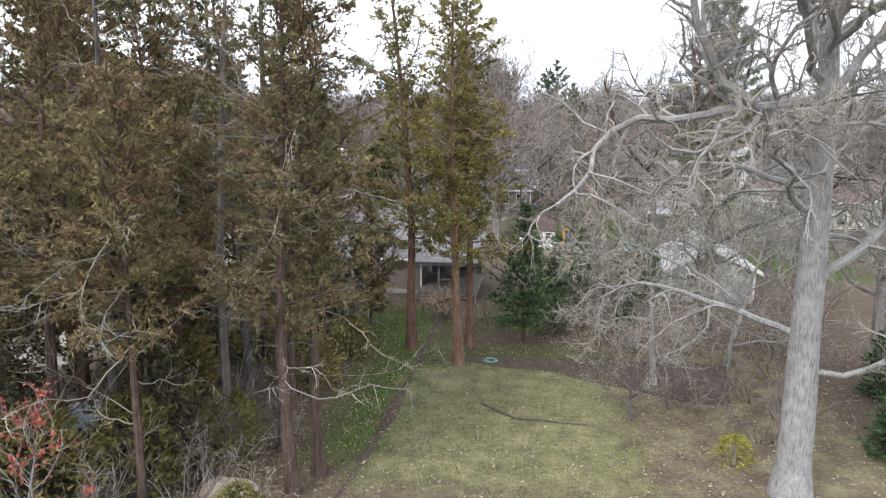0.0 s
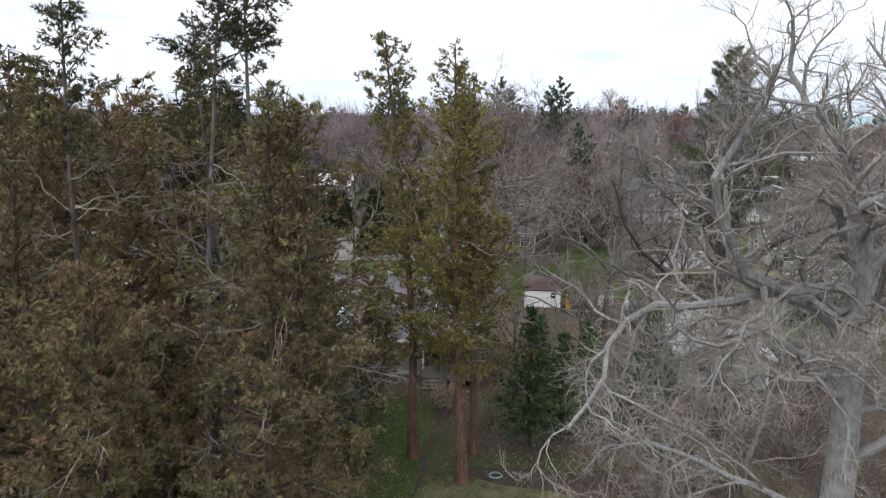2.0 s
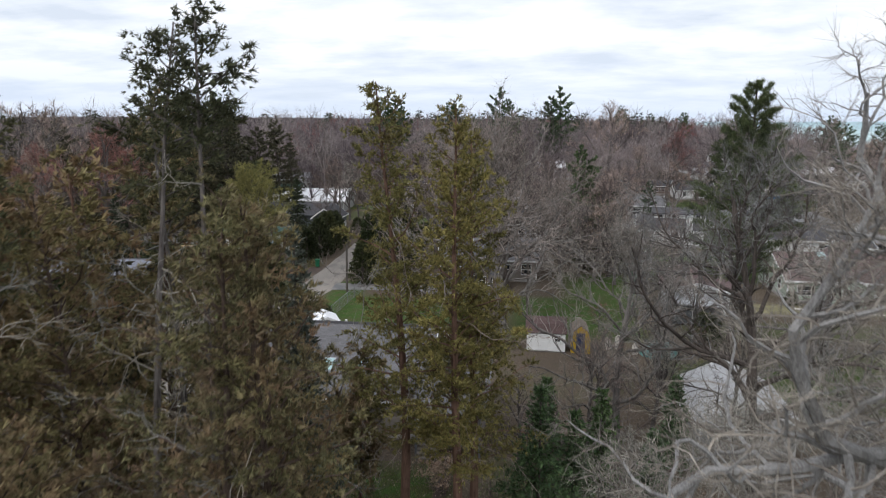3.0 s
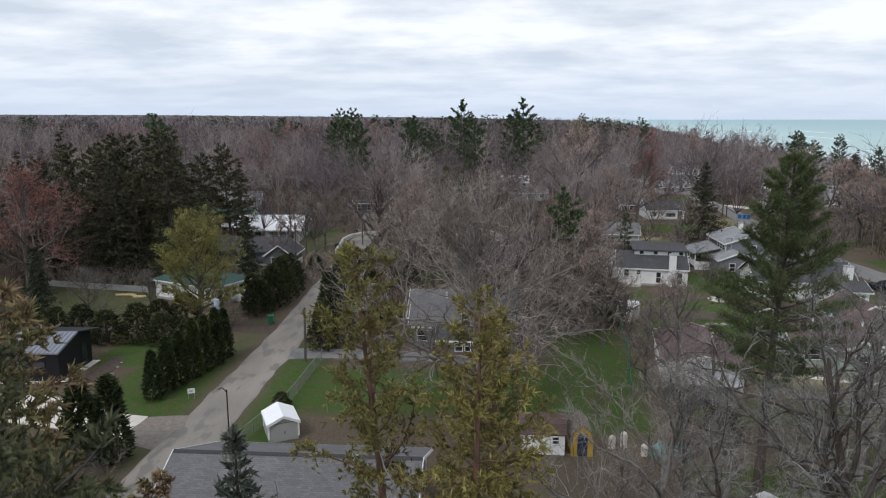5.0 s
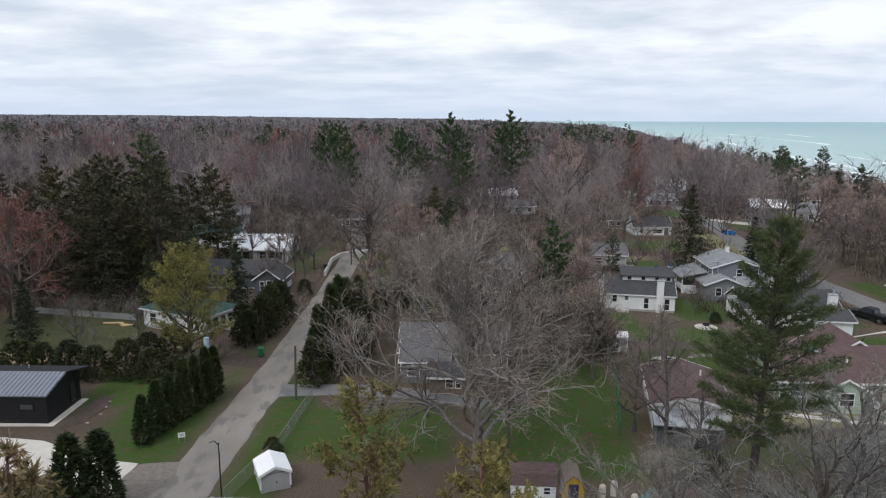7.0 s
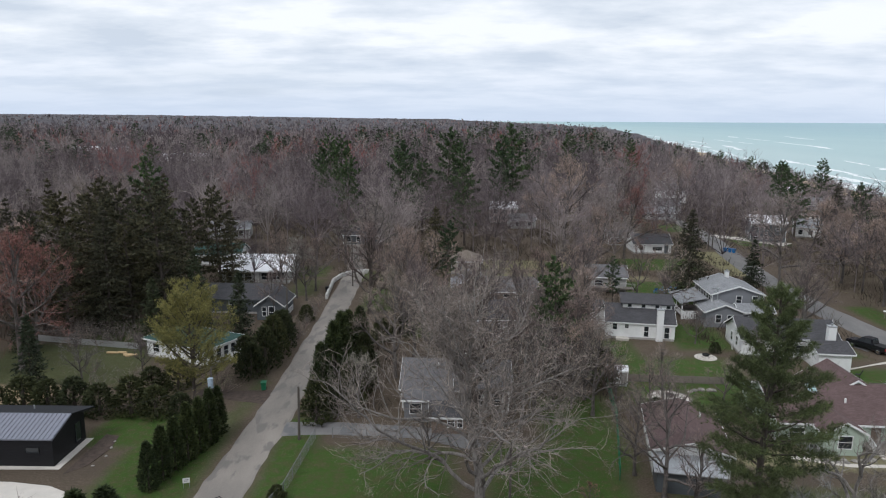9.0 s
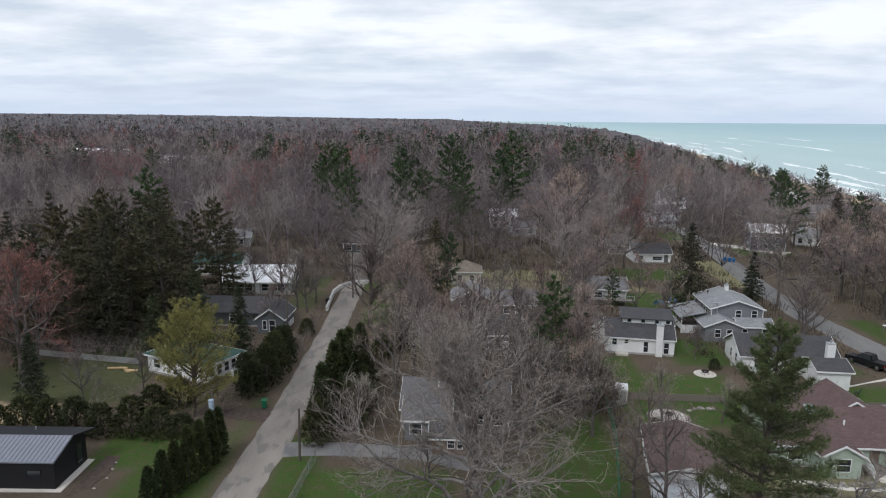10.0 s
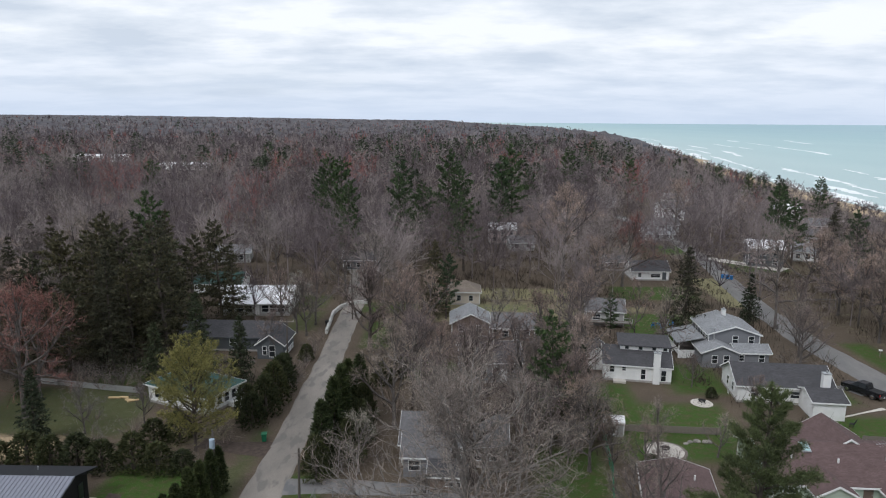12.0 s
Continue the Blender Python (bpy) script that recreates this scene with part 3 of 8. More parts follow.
def vase_limbs(seed, n, height, spread, low=0.2, girth=0.1):
    """Limbs that rise steeply and fan out to a dome, as on a tree grown in a wood or a yard."""
    rng = np.random.default_rng(seed)
    out = []
    for i in range(n):
        q = (i + rng.uniform(0.2, 0.8)) / n
        z = height * (low + (0.86 - low) * q)
        rise = 22 + 58 * q + rng.uniform(-9, 9)
        span = height * spread * (1.08 - 0.7 * q) * rng.uniform(0.85, 1.15)
        out.append((z, i * 137.5 + rng.uniform(-25, 25), rise, span, girth * (1.1 - 0.65 * q), 0.05))
    return out


def fan_crown(rng, x, y, z0, h, wide, limbs, boughs, twigs):
    """A leafless crown as a fan: limbs rising from one fork, boughs from the limbs, twigs from the boughs. Roots, ways, lengths, widths."""
    fork = np.array((x, y, z0 + h * rng.uniform(0.24, 0.34)))
    turn = rng.uniform(0, 2 * math.pi) + np.arange(limbs) * 2.4
    tip = rng.uniform(0.05, 1.25, limbs)
    way = np.stack((np.cos(turn) * np.sin(tip), np.sin(turn) * np.sin(tip), np.cos(tip)), axis=1)
    # the limbs end on one dome
    span = h * rng.uniform(0.8, 0.95, limbs) / np.sqrt((np.sin(tip) / rng.uniform(0.36, 0.46)) ** 2 + (np.cos(tip) / 0.58) ** 2)
    out = [(np.array([(x, y, z0)]), np.array([(0.0, 0.0, 1.0)]), np.array([h * 0.75]), np.array([0.3 if wide < 0.1 else 0.12])),
           (np.repeat(fork[None], limbs, axis=0), way, span, np.full(limbs, max(0.15, wide * 1.3)))]
    u = rng.uniform(0.35, 1.0, (limbs, boughs))
    root = (fork + way[:, None] * (span[:, None] * u)[:, :, None]).reshape(-1, 3)
    bway = (way[:, None] + rng.normal(size=(limbs, boughs, 3)) * 0.5).reshape(-1, 3)
    bway[:, 2] = np.maximum(bway[:, 2], 0.08)
    bway /= np.linalg.norm(bway, axis=1)[:, None]
    blen = h * rng.uniform(0.12, 0.24, len(root))
    if boughs > 1:
        out.append((root, bway, blen, np.full(len(root), max(0.07, wide))))
    v = rng.uniform(0.2, 1.0, (len(root), twigs))
    troot = (root[:, None] + bway[:, None] * (blen[:, None] * v)[:, :, None]).reshape(-1, 3)
    tway = (bway[:, None] + rng.normal(size=(len(root), twigs, 3)) * 0.6 + np.array((0, 0, 0.15))).reshape(-1, 3)
    out.append((troot, tway, h * rng.uniform(0.06, 0.13, len(troot)), np.full(len(troot), wide)))
    return [np.concatenate([o[i] for o in out]) for i in range(4)]


def spruce(seed, height, width, first=0.06, whorls=26, per=7, droop=-0.25, tuft=0.32, bare=0.0, slim=1.0):
    """A tapering conifer of drooping whorls: (trunk, needles)."""
    rng = np.random.default_rng(seed)
    wood, needles = Build(), Build()
    wood.tube([(0, 0, -0.1), (0.03, 0, height * 0.5), (0, 0.02, height)], [height * 0.014, height * 0.009, 0.015], 6)
    for i in range(whorls):
        u = first + (1 - first) * i / whorls
        z = height * (u + rng.uniform(-0.3, 0.3) / whorls)
        reach = width * 0.5 * (1 - u) ** (0.85 * slim) * rng.uniform(0.8, 1.1) + 0.12
        for k in range(per):
            a = 2 * math.pi * (k + rng.uniform(0, 0.8)) / per + i
            length = reach * rng.uniform(0.65, 1.15)
            limb = bent(rng, (0, 0, z), (math.cos(a), math.sin(a), 0.25 + 0.5 * u), length, 4, 0.07, droop * (1 - u))
            wood.tube(limb, [0.012 + 0.012 * length, 0.02, 0.015, 0.01, 0], 3)
            n = max(4, int(length / tuft * 2.6))
            us = rng.uniform(bare, 1.0, n) ** 0.8
            pts = np.array([point_on(limb, q)[0] for q in us])
            way = np.array([point_on(limb, q)[1] for q in us]) + np.array((0, 0, -0.15))
            pts += rng.normal(size=pts.shape) * (0.09 * length * (0.4 + us[:, None])) * np.array((1, 1, 0.45))
            needles.tufts(pts, way, tuft * (0.8 + 0.5 * rng.random(n)), tuft * 0.42, 3, rng, 0.65)
    top = np.repeat(np.array([[0, 0, height - 0.3]]), 5, axis=0)
    needles.tufts(top, np.repeat(np.array([[0, 0, 1.0]]), 5, axis=0), tuft * 1.2, tuft * 0.3, 2, rng, 0.3)
    return wood, needles


def pine(seed, height, width, first=0.35, limbs=34, tuft=0.5, density=1.0, crown=0.6, lift=0.06, girth=0.016, per=8, broad=0.2, rise=0.05):
    """An open pine: a bare lower trunk, long level limbs, plumes of needles: (wood, needles)."""
    rng = np.random.default_rng(seed)
    wood, needles = Build(), Build()
    trunk = bent(rng, (0, 0, -0.1), (0, 0, 1), height, 8, 0.02, 0.1)
    wood.tube(trunk, height * girth * np.linspace(1, 0.12, len(trunk)), 7)
    for i in range(limbs):
        u = first + (0.99 - first) * (i + rng.uniform(0, 0.9)) / limbs
        p, _ = point_on(trunk, u)
        q = (u - first) / (1 - first)
        reach = width * 0.5 * (1 - q ** 1.6) ** crown * (0.45 + 0.55 * min(1, q * 4)) * rng.uniform(0.7, 1.15) + 0.3
        a = i * 2.4 + rng.uniform(-0.4, 0.4)
        limb = bent(rng, p, (math.cos(a), math.sin(a), rise + 0.75 * q), reach, 5, 0.1, lift)
        wood.tube(limb, (0.02 + reach * 0.013) * np.linspace(1, 0.2, len(limb)), 4)
        n = max(4, int(reach / tuft * 5.5 * density))
        us = rng.uniform(0.15, 1.0, n) ** 0.75
        pts = np.array([point_on(limb, x)[0] for x in us])
        way = np.array([point_on(limb, x)[1] for x in us]) * 0.8 + np.array((0, 0, 0.3))
        # a flat plume: side shoots spread level to both hands, widest halfway along
        hand = np.array([-math.sin(a), math.cos(a), 0.0])
        pts += hand * (rng.normal(size=n) * reach * 0.24 * (1.15 - us))[:, None] + rng.normal(size=pts.shape) * reach * np.array((0.05, 0.05, 0.025))
        needles.tufts(pts, way, tuft * rng.uniform(0.7, 1.1, n), tuft * broad, per, rng, 0.8)
    return wood, needles


def cedar(seed, height, width, first=0.35, limbs=64, spray=0.18, per=24, lean=(0, 0), dead=10, girth=0.011, slim=0.55, blades=7, fine=0.2):
    """A tall thin old cedar: fibrous trunk, short ragged limbs of scaly sprays, grey dead limbs below: (trunk, foliage, dead limbs)."""
    rng = np.random.default_rng(seed)
    wood, leaf, snags = Build(), Build(), []
    wood.twigs = Build()
    trunk = bent(rng, (0, 0, -0.1), (lean[0], lean[1], 1), height, 9, 0.025, 0.06)
    rad = height * girth * np.linspace(1, 0.1, len(trunk))
    rad[0] *= 1.5
    wood.tube(trunk, rad, 8)
    for i in range(limbs):
        u = first + (0.985 - first) * (i + rng.uniform(0, 0.9)) / limbs
        p, _ = point_on(trunk, u)
        q = (u - first) / (1 - first)
        reach = width * 0.5 * ((1 - q) ** slim) * (0.6 + 0.4 * min(1, q * 5)) * rng.uniform(0.35, 1.35) + 0.15
        a = i * 2.4 + rng.uniform(-0.6, 0.6)
        limb = bent(rng, p, (math.cos(a), math.sin(a), 0.35 + 0.5 * q), reach, 5, 0.16, 0.03)
        wood.twigs.tube(limb, (0.012 + reach * 0.012) * np.linspace(1, 0.25, len(limb)), 3)
        # flat drooping fronds to both hands of the limb, each set with sprays along its length
        n, m = max(3, int(reach * 6.5)), max(3, per // 4)
        us = rng.uniform(0.12, 1.0, n)
        base, way = (np.array([point_on(limb, x)[k] for x in us]) for k in (0, 1))
        hand = np.cross(way, (0, 0, 1.0)) * rng.choice((-1, 1), n)[:, None]
        out = way * 0.55 + hand * 0.8 + rng.normal(size=(n, 3)) * 0.28
        out /= np.linalg.norm(out, axis=1)[:, None]
        span = (0.2 + 0.3 * reach * (1.2 - us)) * rng.uniform(0.6, 1.35, n)
        v = (np.arange(m) + 0.6) / m
        pts = base[:, None] + out[:, None] * (span[:, None] * v)[:, :, None]
        pts[:, :, 2] -= span[:, None] * v ** 2 * 0.3
        pts = pts.reshape(-1, 3) + rng.normal(size=(n * m, 3)) * 0.045
        aim = np.repeat(out, m, axis=0) * 0.8 + rng.normal(size=(n * m, 3)) * 0.4
        leaf.tufts(pts, aim, spray * rng.uniform(0.7, 1.4, n * m), spray * fine * 1.15, blades, rng, 0.45)
    for i in range(dead):
        snag = Build()
        snags.append(snag)
        u = rng.uniform(0.22, max(0.75, first * 0.97))
        p, d = point_on(trunk, u)
        a = rng.uniform(0, 2 * math.pi)
        limb = bent(rng, p, (math.cos(a), math.sin(a), rng.uniform(-0.4, 0.35)), width * rng.uniform(0.35, 0.8), 9, 0.34, -0.02)
        snag.tube(limb, list(rng.uniform(0.013, 0.028) * np.linspace(1, 0.4, len(limb) - 1)) + [0], 5)
        for v in rng.uniform(0.3, 1.0, 7):
            p2, d2 = point_on(limb, v)
            tw = bent(rng, p2, away(rng, d2, 0.8), rng.uniform(0.3, 0.95), 4, 0.2, 0)
            snag.tube(tw, [0.013, 0.011, 0.009, 0.008, 0], 3)
            ends = [point_on(tw, x) for x in rng.uniform(0.2, 1.0, 4)]
            snag.blades(np.array([e[0] for e in ends]), np.array([away(rng, e[1], 0.7) for e in ends]), 0.36, 0.014, rng)
    return wood, leaf, snags


def column_bush(seed, height, width, tuft=0.2, count=1300, top=0.5, squat=0.0):
    """A dense column or mound of upright sprays over a short stem: (stem, leaves)."""
    rng = np.random.default_rng(seed)
    wood, leaf = Build(), Build()
    wood.tube([(0, 0, -0.05), (0, 0, height * 0.5), (0, 0, height * 0.9)], [width * 0.06, width * 0.04, 0.01], 5)
    u = rng.random(count) ** 0.85
    a = rng.uniform(0, 2 * math.pi, count)
    lump = 1 + 0.16 * np.sin(a * 3 + seed) * np.sin(u * 9 + seed) + 0.1 * np.sin(a * 5 + u * 14)
    prof = np.minimum(1, (u * 7 + 0.45)) * np.clip(1 - u, 0, 1) ** top
    r = width * 0.5 * prof * lump * rng.uniform(0.62, 1.04, count)
    pts = np.stack((r * np.cos(a), r * np.sin(a), u * height), axis=1)
    way = np.stack((np.cos(a), np.sin(a), np.full(count, 1.1 - squat)), axis=1)
    leaf.tufts(pts, way, tuft * rng.uniform(0.7, 1.3, count), tuft * 0.45, 3, rng, 0.5)
    return wood, leaf


def thicket(seed, height, width, stems=26, sprigs=9, girth=0.012, spread=0.55):
    """A leafless many-stemmed shrub: (stems, twigs)."""
    rng = np.random.default_rng(seed)
    wood, spray = Build(), Build()
    for i in range(stems):
        a, r = rng.uniform(0, 2 * math.pi), width * 0.2 * math.sqrt(rng.random())
        stem = bent(rng, (r * math.cos(a), r * math.sin(a), -0.05), (math.cos(a) * spread, math.sin(a) * spread, 1), height * rng.uniform(0.6, 1.15), 6, 0.16, -0.02)
        wood.tube(stem, list(girth * np.linspace(1.6, 0.7, len(stem) - 1)) + [0], 3)
        for u in rng.uniform(0.25, 1.0, sprigs):
            p, d = point_on(stem, u)
            tw = bent(rng, p, away(rng, d, rng.uniform(0.4, 1.1)), height * rng.uniform(0.15, 0.4), 3, 0.25, 0.02)
            spray.tube(tw, [girth * 0.8, girth * 0.6, girth * 0.5, 0], 3)
            ends = [point_on(tw, x) for x in rng.uniform(0.2, 1.0, 3)]
            spray.blades(np.array([e[0] for e in ends]), np.array([away(rng, e[1], 0.7) for e in ends]), height * 0.14, girth * 1.1, rng)
    return wood, spray


def plant(name, x, y, pieces, label, category="tree", group="", turn=0.0, size=1.0):
    """A tree or shrub from (part name, Build, material) pieces."""
    ob = thing(name, x, y, 0, turn, label, category, group)
    ob.scale = (size, size, size)
    for pname, build, material in pieces:
        for one in build if isinstance(build, list) else [build]:
            part(pname, one, material, ob)
            if one.twigs:
                tagged(part("branchwork", one.twigs, material, ob), kind="stuff")
    return ob


def tree_copy(ob, x, y, turn, size, label=""):
    c = copy_thing(ob, pose(x, y, 0, 0, 0, turn))
    c.scale = (size, size, size * (0.92 + 0.16 * ((x * 7.3 + y * 3.1) % 1.0)))
    return tagged(c, label)

# ---- the land: one sheet from the garden to the horizon, with the shore and the lake ----
SHORE = [(-400, 150), (100, 168), (250, 190), (440, 212), (575, 228), (980, 300), (1500, 330), (2000, 318), (2800, 230), (3600, 130), (4300, 60), (5200, 40)]


def shore_x(y):
    return float(np.interp(y, [p[0] for p in SHORE], [p[1] for p in SHORE]))


LAKE_Z = -4.0


def land_z(x, y):
    """Level by the houses, falling to the beach, with low wooded rises far inland."""
    s = shore_x(y) - x
    z = 0.0 if s > 34 else LAKE_Z - 0.6 + (4.6 - 0.0) * max(0.0, min(1.0, (s + 6) / 40.0)) ** 1.5
    if y > 900 and s > 34:
        rise = min(1.0, (y - 900) / 3400)
        z += rise * rise * (13.0 * max(0.0, min(1.0, (s - 300) / 1800)) + 4.0)
    return z


# (x, y, half width, half depth, amount, kind) of the mown and worn areas
COVER = [
    (20, 120, 38, 58, 0.26, "lawn"), (-46, 95, 24, 30, 0.25, "lawn"), (8, 60, 28, 14, 0.26, "lawn"), (75, 150, 14, 60, 0.25, "dry"),
    (0, 5, 30, 18, 0.42, "lawn"), (2, 10, 14, 10, 0.4, "dry"), (1.5, 33, 6.5, 8.5, 0.50, "lawn"), (2.2, 31.5, 6.5, 7.5, 0.54, "dry"), (11, 33, 6, 9, 0.48, "dry"), (-8, 27, 4, 7, 0.45, "dry"), (100, 160, 30, 80, 0.4, "dry"), (-3.5, 36, 2.2, 9, 0.75, "lawn"), (-6, 44, 5, 4, 0.7, "lawn"), (3, 46, 4, 4, 0.5, "lawn"), (14, 30, 4, 4, 0.35, "lawn"),
    (-28.5, 80, 4.2, 7.5, 1.0, "lawn"), (-32, 89, 6, 4, 1.0, "lawn"), (-24.6, 84, 1.6, 20, 0.6, "lawn"),
    (-16.8, 80, 1.9, 12, 1.0, "lawn"), (-9, 80, 8, 5.6, 0.82, "lawn"), (-15, 95, 1.3, 4, 0.8, "lawn"), (8, 79, 7, 8, 0.72, "lawn"), (12, 90, 5, 10, 0.66, "lawn"),
    (27, 104, 9, 9, 0.7, "lawn"), (20, 112, 5, 8, 0.75, "lawn"), (35, 122, 5, 7, 0.7, "lawn"), (40, 148, 9, 9, 1.0, "lawn"), (44, 174, 9, 6, 0.9, "lawn"),
    (33, 160, 7, 3, 0.6, "dry"), (52, 120, 4, 8, 0.7, "lawn"), (52, 104, 6, 5, 0.8, "lawn"), (69, 128, 3, 12, 0.75, "lawn"), (60, 176, 4, 14, 0.8, "dry"),
    (80, 205, 7, 8, 0.9, "lawn"), (66, 226, 6, 6, 0.8, "lawn"), (33, 84, 9, 3.5, 0.6, "dry"), (28, 76, 12, 4, 0.5, "lawn"),
    (-52, 108, 12, 9, 0.5, "lawn"), (-47, 122, 10, 7, 0.6, "lawn"), (-54, 97, 6, 3.2, 0.95, "sand"), (-58, 97, 7, 3, 0.6, "sand"), (-33, 101, 6, 5, 0.45, "dry"),
    (-12, 142, 5, 8, 0.8, "lawn"), (-14, 160, 7, 5, 0.6, "lawn"), (8, 158, 20, 9, 0.55, "dry"), (9, 160, 9, 4, 0.6, "lawn"), (14, 172, 12, 6, 0.7, "dry"), (-3, 124, 6, 5, 0.6, "lawn"),
    (-29, 150, 4, 8, 0.5, "lawn"), (-38, 164, 12, 6, 0.6, "lawn"), (4, 60, 9, 5, 0.35, "lawn"), (22, 62, 9, 6, 0.62, "lawn"), (30, 68, 8, 4, 0.5, "lawn"), (-24.5, 118, 1.2, 22, 0.5, "dry"),
]


def cover_at(x, y, kind):
    best = 0.0
    for cx, cy, rx, ry, k, what in COVER:
        if what == kind:
            d = max(abs(x - cx) - rx, abs(y - cy) - ry)
            best = max(best, k * max(0.0, min(1.0, 0.5 - d / 4.5)))
    return best


def spaced(fine_lo, fine_hi, step, lo, hi, growth):
    out, v, s = list(np.arange(fine_lo, fine_hi + step / 2, step)), fine_hi, step
    while v < hi:
        s *= growth
        v = min(hi, v + s)
        out.append(v)
    v, s = fine_lo, step
    while v > lo:
        s *= growth
        v = max(lo, v - s)
        out.insert(0, v)
    return out


def build_ground():
    xs, ys = spaced(-60, 75, 1.1, -4200, 4500, 1.22), spaced(20, 175, 1.1, -600, 5200, 1.14)
    verts = [(x, y, land_z(x, y) + (0.05 * noise.noise((x * 0.15, y * 0.15, 0)) if y < 240 else 0)) for y in ys for x in xs]
    nx = len(xs)
    faces = [(j * nx + i, j * nx + i + 1, (j + 1) * nx + i + 1, (j + 1) * nx + i) for j in range(len(ys) - 1) for i in range(nx - 1)]
    me = bpy.data.meshes.new("ground")
    me.from_pydata(verts, [], faces)
    for kind in ("lawn", "dry", "sand"):
        a = me.attributes.new(kind, "FLOAT", "POINT")
        a.data.foreach_set("value", [cover_at(v[0], v[1], kind) if abs(v[0]) < 110 and v[1] < 250 else (1.0 if kind == "sand" and -14 < shore_x(v[1]) - v[0] < 20 else 0.0) for v in verts])
    me.materials.append(GROUND)
    for p in me.polygons:
        p.use_smooth = True
    return tagged(new("ground", me), "spring ground of leaf litter, patchy lawn and bare sand", "ground", kind="structure")


build_ground()


def build_lake():
    xs, ys = list(range(-600, 5001, 100)), list(range(-600, 5001, 100))
    b = Build()

    def level(x, y):
        # the far water stands in for the sheet that goes on past the edge of the world
        far = max(0.0, math.hypot(x, y) - 1800) / 3200
        return LAKE_Z + 9.0 * min(far, 1.2) ** 2

    b.v.append(np.array([(x, y, level(x, y)) for y in ys for x in xs], float))
    nx = len(xs)
    b.f = [(j * nx + i, j * nx + i + 1, (j + 1) * nx + i + 1, (j + 1) * nx + i) for j in range(len(ys) - 1) for i in range(nx - 1) if xs[i] > shore_x(ys[j]) - 500]
    lake = part("lake", b, WATER)
    deep = lake.data.attributes.new("deep", "FLOAT", "POINT")
    deep.data.foreach_set("value", [max(0.0, min(1.0, (v.co.x - shore_x(v.co.y)) / 1500)) for v in lake.data.vertices])
    tagged(lake, "wide turquoise lake under an overcast sky", "water", kind="structure")
    # breakers in ragged lines along the shore
    rng = np.random.default_rng(5)
    surf = Build()
    for off in (4, 9, 17, 34, 62, 95, 140):
        y = 180.0
        while y < 1500:
            length = rng.uniform(14, 80) * (1 + y / 900)
            if rng.random() < (0.8 if off < 50 else 0.5):
                n, wob = 15, rng.uniform(-5, 5)
                width = rng.uniform(0.8, 3.0) * (1 + y / 600)
                k = surf.count
                for i in range(n):
                    yy = y + length * i / (n - 1)
                    xx = shore_x(yy) + off * (1 + yy / 900) + wob + rng.uniform(-1.6, 1.6)
                    w = width * math.sin(math.pi * (i + 0.3) / (n - 0.4)) * rng.uniform(0.25, 1.3)
                    surf.v.append(np.array([(xx - w, yy, LAKE_Z + 0.03), (xx, yy, LAKE_Z + 0.35), (xx + w, yy, LAKE_Z + 0.03)]))
                    if i:
                        q = k + 3 * i
                        surf.f += [(q - 3, q - 2, q + 1, q), (q - 2, q - 1, q + 2, q + 1)]
                surf.count += 3 * n
            y += length * rng.uniform(0.7, 1.6)
    tagged(part("surf", surf, FOAM), "white breaking waves along the lake shore", "waves", kind="stuff")


build_lake()


def strip(name, line, widths, z, material, label, category="road", edge=0.12):
    """A road or path along a line, with slightly ragged shoulders and a real thickness."""
    rng = np.random.default_rng(len(label))
    b, pts = Build(), np.array(line, float)
    fine, wid = [], []
    for i in range(len(pts) - 1):
        n = max(2, int(np.linalg.norm(pts[i + 1] - pts[i]) / 1.5))
        for k in range(n):
            fine.append(pts[i] + (pts[i + 1] - pts[i]) * k / n)
            wid.append(widths[i] + (widths[i + 1] - widths[i]) * k / n)
    fine.append(pts[-1])
    wid.append(widths[-1])
    fine = np.array(fine)
    d = np.gradient(fine, axis=0)
    d /= np.linalg.norm(d, axis=1)[:, None]
    side = np.stack((d[:, 1], -d[:, 0]), axis=1)
    for i, p in enumerate(fine):
        l_, r_ = p - side[i] * (wid[i] / 2 + rng.uniform(-edge, edge)), p + side[i] * (wid[i] / 2 + rng.uniform(-edge, edge))
        b.v.append(np.array([(*l_, -0.04), (*(l_ + side[i] * 0.3), z), (*p, z + 0.03), (*(r_ - side[i] * 0.3), z), (*r_, -0.04)]))
        if i:
            k = 5 * i
            b.f += [(k - 5 + j, k - 4 + j, k + 1 + j, k + j) for j in range(4)]
    b.count = 5 * len(fine)
    return tagged(part(name, b, material), label, category, kind="structure")


strip("road", [(-22.2, -30), (-22.0, 60), (-21.2, 80), (-20.7, 92), (-20.6, 120), (-21.0, 150), (-21.4, 166), (-24, 190), (-34, 220)], [4.6, 4.6, 4.5, 4.4, 4.3, 4.4, 4.4, 4.0, 3.6], 0.06, ROAD, "narrow worn grey asphalt lane with tar patches")
strip("road", [(92, 40), (66.5, 105), (63.0, 120), (61.5, 140), (62.5, 162), (65.5, 186), (69.5, 212), (71.0, 240), (66, 300)], [5.8, 5.8, 5.8, 5.8, 5.6, 5.4, 5.2, 5.0, 5.0], 0.06, ROAD_B, "grey asphalt street beside the lake houses")
strip("driveway", [(-18.9, 89.4), (-13, 89.6), (-4, 88.6), (2, 86.0)], [3.6, 2.9, 2.9, 3.2], 0.05, DRIVE, "grey asphalt driveway off the lane", "driveway")
strip("driveway", [(-23.2, 71.0), (-26.9, 71.6)], [6.5, 4.6], 0.05, GRAVEL, "gravel apron of a driveway at the lane", "driveway")
